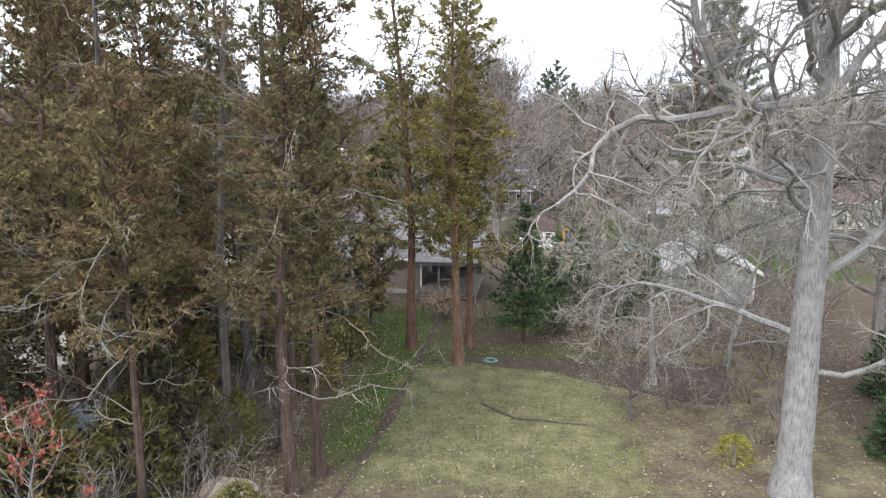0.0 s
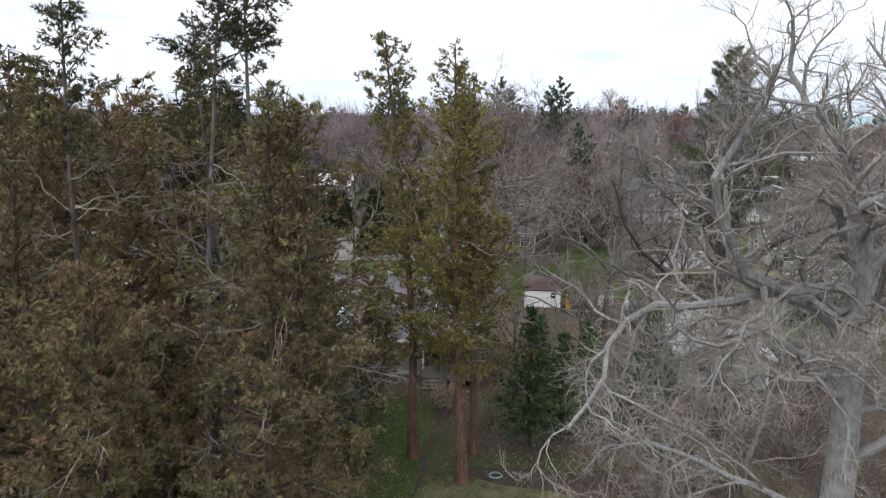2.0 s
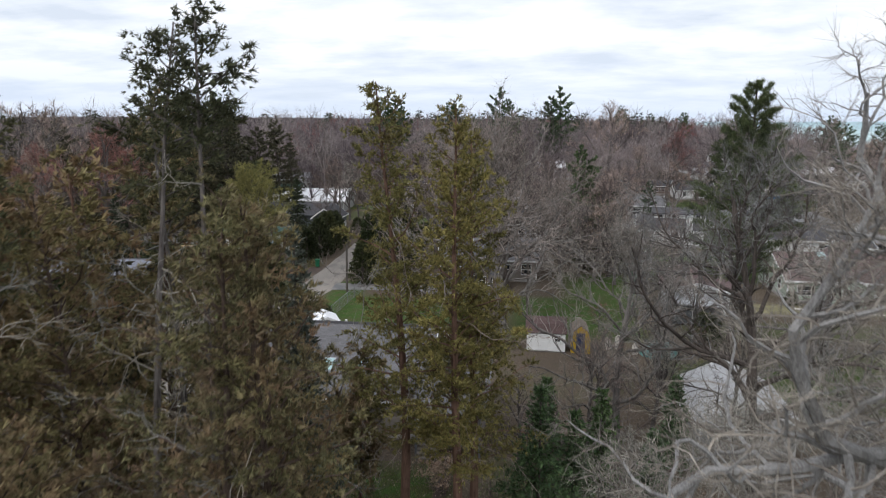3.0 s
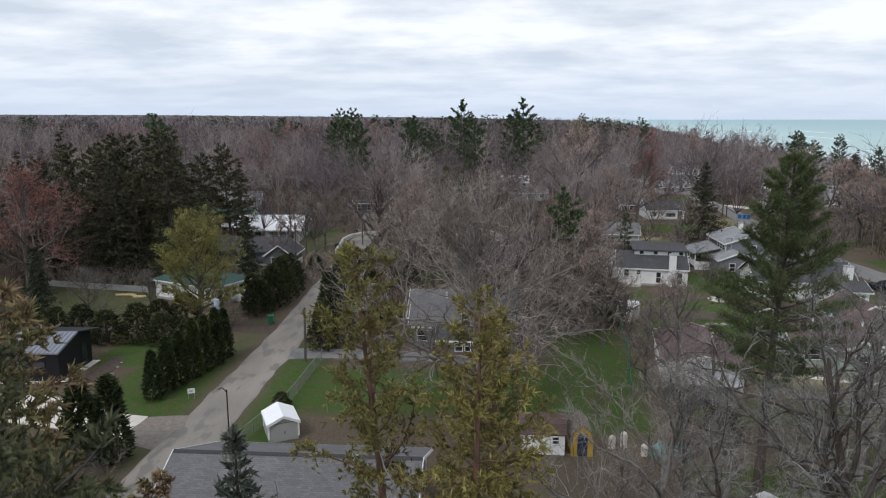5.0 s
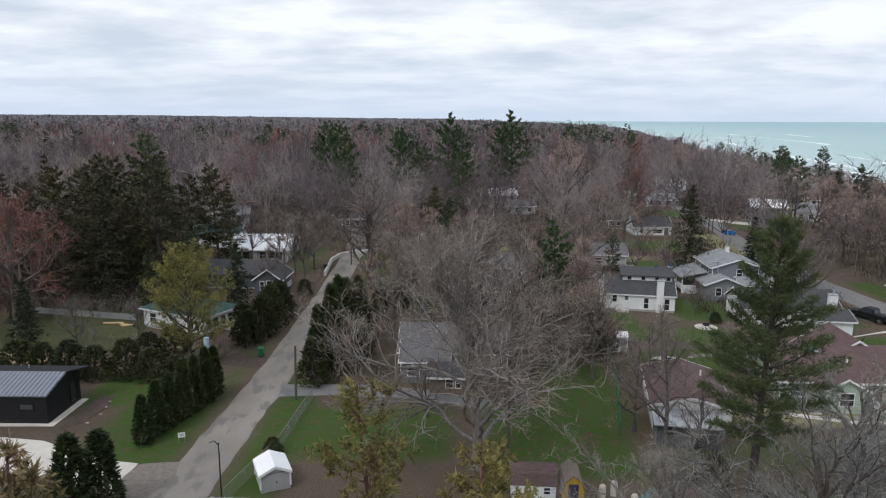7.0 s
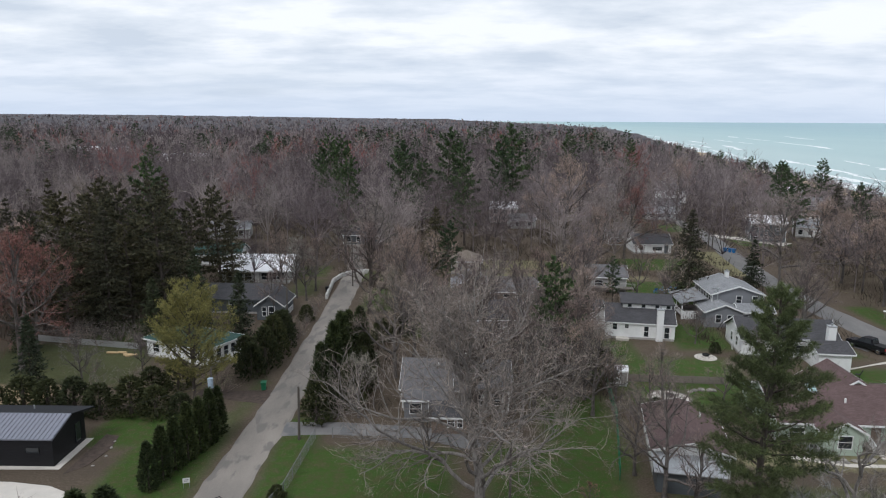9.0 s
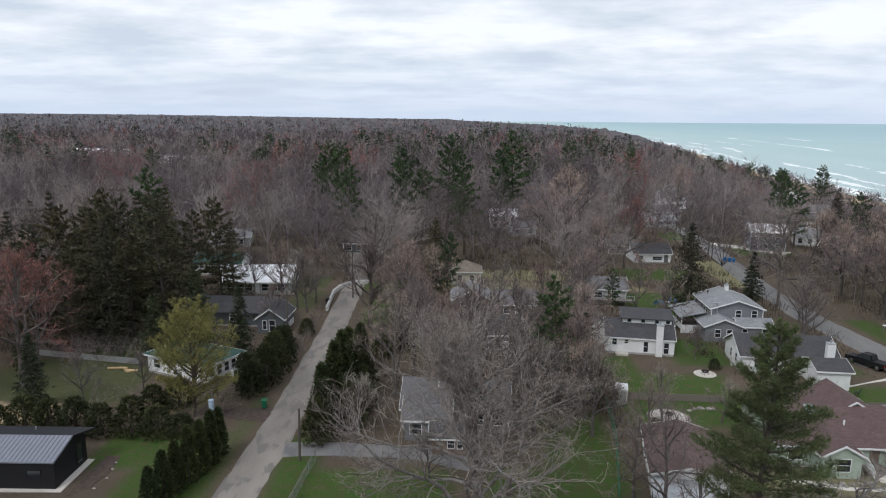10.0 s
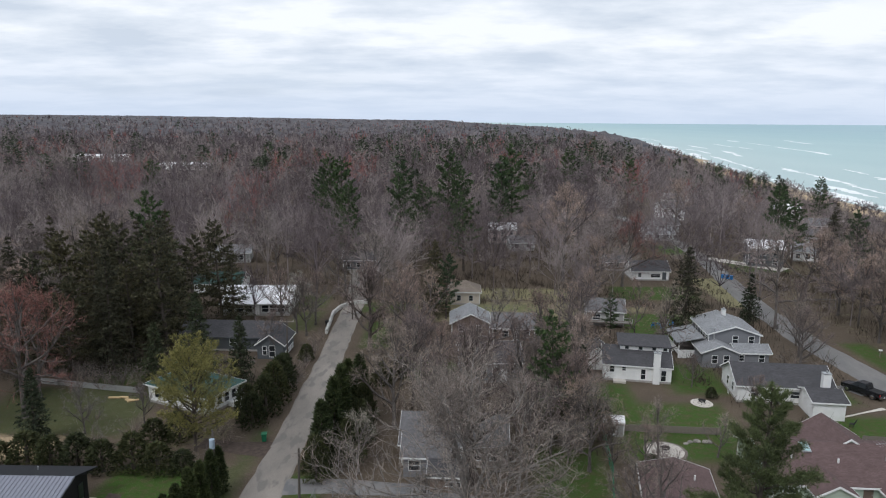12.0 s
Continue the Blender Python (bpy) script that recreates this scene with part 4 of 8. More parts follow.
strip("driveway", [(-22.5, 97.5), (-27, 98.0), (-31, 99.0)], [4.5, 3.0, 2.4], 0.04, MULCH, "worn brown dirt pull-in beside the lane", "driveway")
strip("driveway", [(64.5, 121.5), (56, 117.5)], [5.0, 4.0], 0.05, ROAD_B, "grey asphalt driveway with a parked pickup", "driveway")
strip("driveway", [(71, 214), (78, 208), (86, 200)], [5, 5, 6], 0.05, CONCRETE, "pale concrete driveway by the lake street", "driveway")
strip("path", [(-3.6, 24.5), (-3.0, 30), (-2.6, 36), (-2.3, 42), (-1.9, 47.5)], [0.75, 0.7, 0.7, 0.8, 0.9], 0.02, MULCH, "narrow brown mulch path across the lawn", "path", 0.12)
strip("path", [(-2.7, 37.7), (0, 37.9), (4, 37.6), (8, 37.0), (12, 36)], [0.8, 1.6, 2.6, 4.2, 6.0], 0.015, MULCH, "bed of brown mulch and leaf litter under the cedars", "path", 0.5)
strip("path", [(31, 84.5), (36, 82.8), (44, 82.5), (50, 84)], [1.1, 1.0, 1.0, 1.0], 0.03, CONCRETE, "pale curved garden path along the green house", "path", 0.05)
strip("path", [(50.5, 108.6), (57.5, 111.5)], [0.9, 0.9], 0.03, CONCRETE, "pale concrete path beside the parked pickup", "path", 0.03)


def paved(name, outline, z, material, label, category):
    b = Build()
    b.slab(outline, -0.05, z)
    return tagged(part(name, b, material), label, category, kind="structure")


paved("driveway", [(-26.7, 73.6), (-26.9, 69.6), (-31.6, 70.9), (-37.5, 72.2), (-46, 72.5), (-46, 78.2), (-40.3, 78.0), (-36.6, 77.4), (-34.2, 76.2), (-29.5, 74.1)], 0.06, CONCRETE, "pale concrete driveway of the black house", "driveway")
paved("beach_strip", [(shore_x(y) - 14, y) for y in range(150, 900, 30)] + [(shore_x(y) + 2, y) for y in range(880, 140, -30)], -0.01, BEACH, "narrow pale sand beach at the lake", "beach").location.z = LAKE_Z + 0.1

# ---- houses ----
def add_window(owner, face, w, d, u, z, ww, wh, frame=WHITE, mullion=True, off=0.0, label=""):
    """A framed pane on one wall: face f, b, l or r of a body w wide and d deep; u along the wall, z of the sill."""
    fr, pane = Build(), Build()
    t = 0.07

    def put(b, u0, u1, z0, z1, o0, o1):
        if face == "f":
            b.box(u0, u1, -d / 2 - o1 - off, -d / 2 - o0 - off, z0, z1)
        elif face == "b":
            b.box(u0, u1, d / 2 + o0 + off, d / 2 + o1 + off, z0, z1)
        elif face == "l":
            b.box(-w / 2 - o1 - off, -w / 2 - o0 - off, u0, u1, z0, z1)
        else:
            b.box(w / 2 + o0 + off, w / 2 + o1 + off, u0, u1, z0, z1)

    u0, u1, z0, z1 = u - ww / 2, u + ww / 2, z, z + wh
    for a, b_, c, e in ((u0 - t, u0, z0 - t, z1 + t), (u1, u1 + t, z0 - t, z1 + t), (u0, u1, z1, z1 + t), (u0, u1, z0 - t, z0)):
        put(fr, a, b_, c, e, -0.02, 0.06)
    if mullion:
        put(fr, u0, u1, (z0 + z1) / 2 - 0.025, (z0 + z1) / 2 + 0.025, -0.02, 0.05)
    put(pane, u0, u1, z0, z1, -0.03, 0.022)
    win = part("window", fr, frame, owner, label)
    part("pane", pane, GLASS, win)
    return win


def add_door(owner, face, w, d, u, material=WHITE, dw=0.95, dh=2.05, z=0.0, label=""):
    leaf, knob, trim = Build(), Build(), Build()
    for b, o0, o1, (a0, a1, c0, c1) in ((leaf, -0.02, 0.03, (u - dw / 2, u + dw / 2, z, z + dh)), (knob, 0.03, 0.09, (u + dw / 2 - 0.14, u + dw / 2 - 0.08, z + 0.95, z + 1.02))):
        if face in "fb":
            y0, y1 = (-d / 2 - o1, -d / 2 - o0) if face == "f" else (d / 2 + o0, d / 2 + o1)
            b.box(a0, a1, y0, y1, c0, c1)
        else:
            x0, x1 = (-w / 2 - o1, -w / 2 - o0) if face == "l" else (w / 2 + o0, w / 2 + o1)
            b.box(x0, x1, a0, a1, c0, c1)
    door = part("door", leaf, material, owner, label)
    part("door_knob", knob, METAL, door)
    return door


def gable_body(b, w, d, wall, rise, axis, cx=0.0, cy=0.0, z0=0.0):
    """Walls up to a gable; axis is the ridge's direction."""
    if axis == "x":
        b.prism([(cy - d / 2, z0), (cy + d / 2, z0), (cy + d / 2, wall), (cy, wall + rise), (cy - d / 2, wall)], "x", cx - w / 2, cx + w / 2)
    else:
        b.prism([(cx - w / 2, z0), (cx + w / 2, z0), (cx + w / 2, wall), (cx, wall + rise), (cx - w / 2, wall)], "y", cy - d / 2, cy + d / 2)


def gable_roof(b, w, d, wall, rise, axis, over=0.4, cx=0.0, cy=0.0, thick=0.14, lift=0.06):
    """Two sloping slabs meeting at the ridge, with overhangs."""
    half, run = (d / 2, w / 2) if axis == "x" else (w / 2, d / 2)
    slope = rise / half
    e, zr, ze = half + over, wall + rise + lift, wall - over * slope + lift
    prof = [(-e, ze), (0, zr), (e, ze), (e, ze - thick), (0, zr - thick), (-e, ze - thick)]
    if axis == "x":
        b.prism([(a + cy, z) for a, z in prof], "x", cx - run - over, cx + run + over)
    else:
        b.prism([(a + cx, z) for a, z in prof], "y", cy - run - over, cy + run + over)


def gable_trim(b, w, d, wall, rise, axis, over=0.4, cx=0.0, cy=0.0, lift=0.06):
    """Rake boards and eave boards, standing a little proud of the roof's edges."""
    half, run = (d / 2, w / 2) if axis == "x" else (w / 2, d / 2)
    slope = rise / half
    e, zr, ze = half + over + 0.02, wall + rise + lift + 0.02, wall - (over + 0.02) * slope + lift + 0.02
    prof = [(-e, ze), (0, zr), (e, ze), (e, ze - 0.22), (0, zr - 0.22), (-e, ze - 0.22)]
    for s in (-1, 1):
        lo, hi = sorted((s * (run + over), s * (run + over + 0.04)))
        if axis == "x":
            b.prism([(a + cy, z) for a, z in prof], "x", cx + lo, cx + hi)
        else:
            b.prism([(a + cx, z) for a, z in prof], "y", cy + lo, cy + hi)
        lo, hi = sorted((s * (e - 0.02), s * (e + 0.02)))
        if axis == "x":
            b.box(cx - run - over, cx + run + over, cy + lo, cy + hi, ze - 0.22, ze - 0.03)
        else:
            b.box(cx + lo, cx + hi, cy - run - over, cy + run + over, ze - 0.22, ze - 0.03)


def hip_roof(b, w, d, wall, rise, over=0.4, cx=0.0, cy=0.0, ridge=None):
    ridge = max(0.2, w - d) if ridge is None else ridge
    ex, ey = w / 2 + over, d / 2 + over
    k = b.count
    low = [(-ex, -ey), (ex, -ey), (ex, ey), (-ex, ey)]
    b.v.append(np.array([(cx + x, cy + y, wall - 0.08) for x, y in low] + [(cx + x, cy + y, wall + 0.05) for x, y in low] + [(cx - ridge / 2, cy, wall + rise), (cx + ridge / 2, cy, wall + rise)]))
    b.f += [(k + 3, k + 2, k + 1, k), (k, k + 1, k + 5, k + 4), (k + 1, k + 2, k + 6, k + 5), (k + 2, k + 3, k + 7, k + 6), (k + 3, k, k + 4, k + 7)]
    b.f += [(k + 4, k + 5, k + 9, k + 8), (k + 5, k + 6, k + 9), (k + 6, k + 7, k + 8, k + 9), (k + 7, k + 4, k + 8)]
    b.count += 10


def roof_part(build, material, owner, label=""):
    ob = part("roof", build, material, owner, label)
    roof_uv(ob.data)
    return ob


def add_chimney(owner, x, y, z0, z1, w, d, material, label="", cap=True):
    b = Build()
    b.box(x - w / 2, x + w / 2, y - d / 2, y + d / 2, z0, z1)
    ch = part("chimney", b, material, owner, label)
    if cap:
        c = Build()
        c.box(x - w / 2 - 0.06, x + w / 2 + 0.06, y - d / 2 - 0.06, y + d / 2 + 0.06, z1, z1 + 0.1)
        c.cyl(x, y, z1 + 0.1, z1 + 0.4, 0.13, 0.13, 8)
        part("cap", c, METAL, ch)
    return ch


def add_vent(owner, x, y, z, h=0.45, r=0.06, material=WHITE):
    b = Build()
    b.cyl(x, y, z - 0.1, z + h, r, r, 8)
    return part("vent_pipe", b, material, owner)


def add_skylight(owner, x, y, z, w, l, slope, axis_up=1):
    """A raised glazed frame on a slope that climbs towards +y (axis_up 1) or -y."""
    fr, gl = Build(), Build()
    s = slope * axis_up
    fr.quad((x - w / 2, y - l / 2, z - s * l / 2 + 0.16), (x + w / 2, y - l / 2, z - s * l / 2 + 0.16), (x + w / 2, y + l / 2, z + s * l / 2 + 0.16), (x - w / 2, y + l / 2, z + s * l / 2 + 0.16), 0.16)
    f = 0.85
    gl.quad((x - w / 2 * f, y - l / 2 * f, z - s * l / 2 * f + 0.185), (x + w / 2 * f, y - l / 2 * f, z - s * l / 2 * f + 0.185), (x + w / 2 * f, y + l / 2 * f, z + s * l / 2 * f + 0.185), (x - w / 2 * f, y + l / 2 * f, z + s * l / 2 * f + 0.185), 0.03)
    sk = part("skylight", fr, METAL, owner)
    part("pane", gl, SKYLIGHT, sk)
    return sk


def house(name, x, y, turn, w, d, wall, rise, walls, roof, label, axis="x", over=0.4, hip=False, trim=WHITE, windows=(), doors=(), plinth=True, category="house"):
    """A body with its roof, trim, windows and doors; the front faces local -y."""
    ob = thing(name, x, y, 0, turn, label, category)
    b, r = Build(), Build()
    if hip:
        b.box(-w / 2, w / 2, -d / 2, d / 2, 0.0, wall)
        hip_roof(r, w, d, wall, rise, over)
    else:
        gable_body(b, w, d, wall, rise, axis)
        gable_roof(r, w, d, wall, rise, axis, over)
    part("wall", b, walls, ob)
    roof_part(r, roof, ob)
    if trim and not hip:
        t = Build()
        gable_trim(t, w, d, wall, rise, axis, over)
        part("fascia", t, trim, ob)
    if trim and hip:
        t = Build()
        e = over + 0.02
        for x0, x1, y0, y1 in ((-w / 2 - e, w / 2 + e, -d / 2 - e - 0.03, -d / 2 - e), (-w / 2 - e, w / 2 + e, d / 2 + e, d / 2 + e + 0.03), (-w / 2 - e - 0.03, -w / 2 - e, -d / 2 - e, d / 2 + e), (w / 2 + e, w / 2 + e + 0.03, -d / 2 - e, d / 2 + e)):
            t.box(x0, x1, y0, y1, wall - 0.14, wall + 0.06)
        part("fascia", t, trim, ob)
    if plinth:
        p = Build()
        p.box(-w / 2 - 0.03, w / 2 + 0.03, -d / 2 - 0.03, d / 2 + 0.03, -0.05, 0.3)
        part("foundation", p, BRICK_GREY, ob)
    if trim:
        for sx in (-1, 1):
            for sy in (-1, 1):
                c = Build()
                c.box(sx * w / 2 - 0.06 + sx * 0.01, sx * w / 2 + 0.06 + sx * 0.01, sy * d / 2 - 0.06 + sy * 0.01, sy * d / 2 + 0.06 + sy * 0.01, 0.3, wall - 0.1)
                part("corner_board", c, trim, ob)
    for face, u, z, ww, wh in windows:
        add_window(ob, face, w, d, u, z, ww, wh)
    for face, u, material in doors:
        add_door(ob, face, w, d, u, material, z=0.15)
    return ob


def wing(ob, cx, cy, w, d, wall, rise, axis, walls, roof, trim=WHITE, over=0.35, z0=0.0):
    """A lower or crossing volume of a house."""
    b, r, t = Build(), Build(), Build()
    gable_body(b, w, d, wall, rise, axis, cx, cy, z0)
    gable_roof(r, w, d, wall, rise, axis, over, cx, cy)
    gable_trim(t, w, d, wall, rise, axis, over, cx, cy)
    part("wing_wall", b, walls, ob)
    roof_part(r, roof, ob)
    part("fascia", t, trim, ob)


def wing_window(ob, cx, cy, face, w, d, u, z, ww, wh):
    """A window on a wing whose centre is (cx, cy)."""
    win = add_window(ob, face, w, d, u, z, ww, wh)
    win.location = (cx, cy, 0)
    return win


def railing(owner, x0, x1, y0, y1, z, h=0.95, material=WHITE, step=0.16):
    """Top and bottom rail with balusters between two points."""
    b = Build()
    n = max(2, int(math.hypot(x1 - x0, y1 - y0) / step))
    for zz, th in ((z + h, 0.05), (z + 0.12, 0.035)):
        b.tube([(x0, y0, zz), ((x0 + x1) / 2, (y0 + y1) / 2, zz), (x1, y1, zz)], [th] * 3, 4)
    for i in range(n + 1):
        u = i / n
        px, py = x0 + (x1 - x0) * u, y0 + (y1 - y0) * u
        r = 0.05 if i % 10 == 0 or i == n else 0.018
        b.tube([(px, py, z), (px, py, z + h)], [r, r], 4)
    return part("railing", b, material, owner)


# the near cottage with its open porch
porch_house = house("house", -10.5, 57.4, -2, 13.4, 12.6, 2.7, 2.6, TAUPE_SIDING, ROOF_GREY, "grey cottage with a shingle roof and an open porch", over=0.45,
                    windows=[("f", -4.6, 0.9, 1.3, 1.2), ("f", -1.5, 0.9, 1.3, 1.2), ("f", 2.5, 0.9, 1.2, 1.2), ("r", 2.2, 0.9, 1.1, 1.2), ("b", -3, 1, 1.2, 1.1), ("b", 3, 1, 1.2, 1.1), ("r", -2.8, 3.1, 0.8, 1.0)])
add_skylight(porch_house, 0.5, -4.2, 3.62, 0.8, 1.2, 0.413)
add_skylight(porch_house, 2.5, -4.2, 3.62, 0.5, 0.9, 0.413)
add_vent(porch_house, -0.1, 2.6, 4.25, 0.5, 0.09)
flue = Build()
flue.cyl(3.5, -1.1, 4.7, 5.75, 0.16, 0.16, 10)
flue.cyl(3.5, -1.1, 5.78, 5.98, 0.25, 0.2, 10)
part("flue", flue, METAL, porch_house, "galvanised flue with a round cowl")
hatch = Build()
hatch.quad((4.1, 2.4, 4.36), (5.2, 2.4, 4.36), (5.2, 3.3, 3.99), (4.1, 3.3, 3.99), 0.08)
part("roof_hatch", hatch, ROOF_DARK, porch_house)
ridge_cap = Build()
ridge_cap.prism([(-0.22, 5.3), (0, 5.41), (0.22, 5.3), (0, 5.36)], "x", -7.1, 7.1)
part("ridge_cap", ridge_cap, ROOF_DARK, porch_house)
deck = Build()
deck.box(6.8, 10.7, -8.2, -2.0, 0.45, 0.6)
part("porch_floor", deck, WOOD_GREY, porch_house)
pr = Build()
pr.quad((6.75, -8.6, 2.75), (11.0, -8.6, 2.75), (11.0, -2.0, 3.9), (6.75, -2.0, 3.9), 0.14)
roof_part(pr, ROOF_GREY, porch_house, "lean-to porch roof of grey shingles")
bm_ = Build()
bm_.box(6.8, 10.7, -8.35, -8.2, 2.45, 2.62)
part("porch_beam", bm_, LGREY_SIDING, porch_house)
for px_ in (6.9, 8.2, 9.4, 10.6):
    pp = Build()
    pp.box(px_ - 0.06, px_ + 0.06, -8.34, -8.22, 0.0, 2.45)
    part("porch_post", pp, GREY_SIDING, porch_house)
railing(porch_house, 8.2, 10.6, -8.25, -8.25, 0.6, 0.9, DARK_SIDING)
bk = Build()
bk.box(6.9, 10.6, -2.2, -2.05, 0.3, 3.6)
bk.box(10.5, 10.65, -8.2, -2.0, 0.3, 0.5)
part("porch_back_wall", bk, DARK_SIDING, porch_house)
for i_ in range(3):
    st = Build()
    st.box(7.0, 8.1, -8.2 - 0.28 * (i_ + 1), -8.2 - 0.28 * i_, 0, 0.45 - 0.14 * i_)
    part("step", st, WOOD_GREY, porch_house)
porch_bench = thing("bench", -1.6, 51.6, 0.6, 0, "dark wooden bench on the cottage porch", "bench")
part("seat", box(-0.7, 0.7, -0.22, 0.22, 0.40, 0.45), WOOD_GREY, porch_bench)
part("backrest", box(-0.7, 0.7, 0.2, 0.24, 0.5, 0.9), WOOD_GREY, porch_bench)
for lx in (-0.62, 0.62):
    part("leg", box(lx - 0.04, lx + 0.04, -0.2, 0.24, 0, 0.5), WOOD_GREY, porch_bench)

# the small white garage east of the lawn
garage = house("garage", 15.4, 53.6, -4, 5.2, 6.4, 2.3, 1.25, LGREY_SIDING, ROOF_PALE, "small grey garage with a pale low roof", axis="y", windows=[("f", -1.2, 1.0, 0.8, 0.8), ("l", 0, 1.0, 0.9, 0.8)], doors=[("f", 0.9, LGREY_SIDING)], category="garage")

# centre house behind the great tree
centre_house = house("house", -0.9, 98.0, -2, 11.6, 8.0, 2.8, 1.9, TAUPE_SIDING, ROOF_GREY, "low grey house behind a great bare tree", windows=[("f", 4.6, 0.9, 1.1, 1.2), ("f", 2.6, 0.9, 0.8, 1.1), ("r", 0, 0.9, 1.2, 1.1)], doors=[("f", 1.2, WHITE)])
wing(centre_house, -3.0, -4.2, 4.8, 4.6, 2.6, 1.4, "x", GREY_SIDING, ROOF_GREY)
wing(centre_house, -0.5, -7.9, 3.6, 3.4, 2.1, 0.8, "x", BROWN_SIDING, ROOF_DARK)
wing_window(centre_house, -0.5, -7.9, "f", 3.6, 3.4, 0.2, 0.8, 0.7, 1.0)
wing_window(centre_house, -0.5, -7.9, "f", 3.6, 3.4, 1.1, 0.8, 0.5, 1.0)
wing_window(centre_house, -3.0, -4.2, "f", 4.8, 4.6, -1.2, 0.8, 1.2, 1.1)
add_vent(centre_house, -2.0, -1.4, 4.2, 0.6, 0.1)
dish = Build()
dish.tube([(1.0, -0.2, 4.8), (1.0, -0.25, 5.5)], [0.03, 0.03], 5)
dish.cyl(1.0, -0.35, 5.45, 5.55, 0.12, 0.42, 12)
part("satellite_dish", dish, WHITE, centre_house)

house("house", 4.4, 122.6, 4, 8.6, 7.2, 3.4, 1.8, GREY_SIDING, ROOF_DARK, "dark grey house with white window frames", windows=[("f", -2.8, 1.2, 0.9, 1.3), ("f", -1.2, 1.2, 0.9, 1.3), ("f", 0.6, 1.2, 0.9, 1.3), ("f", 2.8, 1.2, 0.9, 1.3)], doors=[("f", 1.8, WHITE)])
house("house", 2.2, 144.4, 0, 6.6, 7, 2.7, 1.6, BROWN_SIDING, ROOF_LIGHT, "small brown cottage with a light grey roof", axis="y", windows=[("f", -1.6, 1, 0.9, 1.1), ("f", 1.5, 1, 0.9, 1.1)])
house("house", 9.8, 141.5, -3, 7.2, 6.4, 2.7, 1.7, BROWN_SIDING, ROOF_GREY, "brown cottage with a plain grey roof", windows=[("f", 2.2, 0.9, 1.0, 1.1), ("f", -1.5, 0.9, 1.0, 1.1), ("r", 0, 0.9, 0.9, 1)], doors=[("f", 0.4, WHITE)])
house("house", 1.7, 165.6, 0, 6.0, 6.2, 2.7, 1.9, TAN_SIDING, ROOF_TAN, "small tan cottage with a hipped roof", hip=True, windows=[("f", -1.3, 0.9, 0.8, 1.1), ("f", 1.2, 0.9, 0.8, 1.1), ("l", 0, 0.9, 0.9, 1.1)])
house("house", 14.9, 238, 0, 8, 8, 4.6, 1.6, PINK_SIDING, ROOF_WHITE, "pinkish two-storey house with a white roof", windows=[("f", u_, z_, 0.9, 1.2) for u_ in (-2.6, 0, 2.6) for z_ in (0.9, 3.0)])
house("house", 19.5, 226, 6, 7, 6, 2.6, 1.5, LGREY_SIDING, ROOF_GREY, "grey cottage half hidden among bare trees", windows=[("f", -1.8, 0.9, 0.9, 1.1), ("f", 1.8, 0.9, 0.9, 1.1)])
raised = house("house", 28.2, 152, -8, 6.8, 7, 3.0, 1.5, LGREY_SIDING, ROOF_GREY, "small grey house with a raised deck", windows=[("f", -1.6, 1.2, 1.4, 1.0), ("f", 1.4, 1.2, 1.0, 1.0)])
dk = Build()
dk.box(-3.4, 4.8, -5.2, -3.5, 1.0, 1.15)
for px_ in (-3.2, 0.6, 4.6):
    dk.box(px_ - 0.07, px_ + 0.07, -5.15, -5.0, 0, 1.0)
part("deck", dk, WOOD_GREY, raised)
railing(raised, -3.4, 4.8, -5.15, -5.15, 1.15, 0.95, LGREY_SIDING, 0.3)

# white house with a clerestory
white_house = house("house", 26.9, 124.0, -10, 9.7, 7.6, 2.6, 1.75, WHITE_SIDING, ROOF_DARK, "white house with dark roof, clerestory and white chimney", over=0.25,
                    windows=[("f", -1.9, 1.65, 0.5, 0.55), ("f", -3.6, 1.35, 0.6, 1.0), ("f", 0.9, 0.5, 0.6, 1.5), ("f", 3.8, 0.4, 0.65, 1.6), ("l", 0.5, 1.1, 0.9, 1.0)])
cl, clr = Build(), Build()
cl.box(-2.4, 4.75, -0.9, 3.4, 3.2, 4.75)
part("clerestory_wall", cl, WHITE_SIDING, white_house)
clr.quad((-2.75, -1.3, 4.78), (5.1, -1.3, 4.78), (5.1, 3.7, 5.2), (-2.75, 3.7, 5.2), 0.14)
roof_part(clr, ROOF_DARK, white_house)
for u_ in (-1.4, 0.6, 2.6, 4.2):
    add_window(white_house, "f", 7.1, 1.8, u_, 4.15, 0.42, 0.32, DARK_SIDING, False)
add_chimney(white_house, 2.75, -3.95, 0, 4.7, 0.95, 0.7, WHITE, "white-painted masonry chimney")
wing(white_house, -5.6, 2.4, 3.4, 4.4, 2.4, 1.3, "y", WHITE_SIDING, ROOF_DARK)
step_slab = Build()
step_slab.box(-3.4, -1.6, -4.9, -3.85, 0, 0.3)
part("door_step", step_slab, CONCRETE, white_house)

# slate grey two-storey house
grey_house = house("house", 44.4, 134.2, -3, 8.0, 9.0, 4.6, 1.3, GREY_SIDING, ROOF_LIGHT, "slate grey two-storey house with white trim and light roof", axis="y", over=0.35,
                   windows=[("f", 0.2, 3.1, 0.8, 1.15), ("f", 2.7, 3.1, 0.8, 1.15), ("l", -3.4, 3.25, 0.9, 1.0), ("l", -2.2, 3.25, 0.9, 1.0), ("l", -0.8, 3.25, 0.9, 1.0), ("l", 2, 3.15, 0.9, 1.0), ("r", 0, 3.1, 0.9, 1.1)])
wing(grey_house, -3.0, -5.6, 5.6, 4.4, 2.6, 1.1, "y", GREY_SIDING, ROOF_LIGHT)
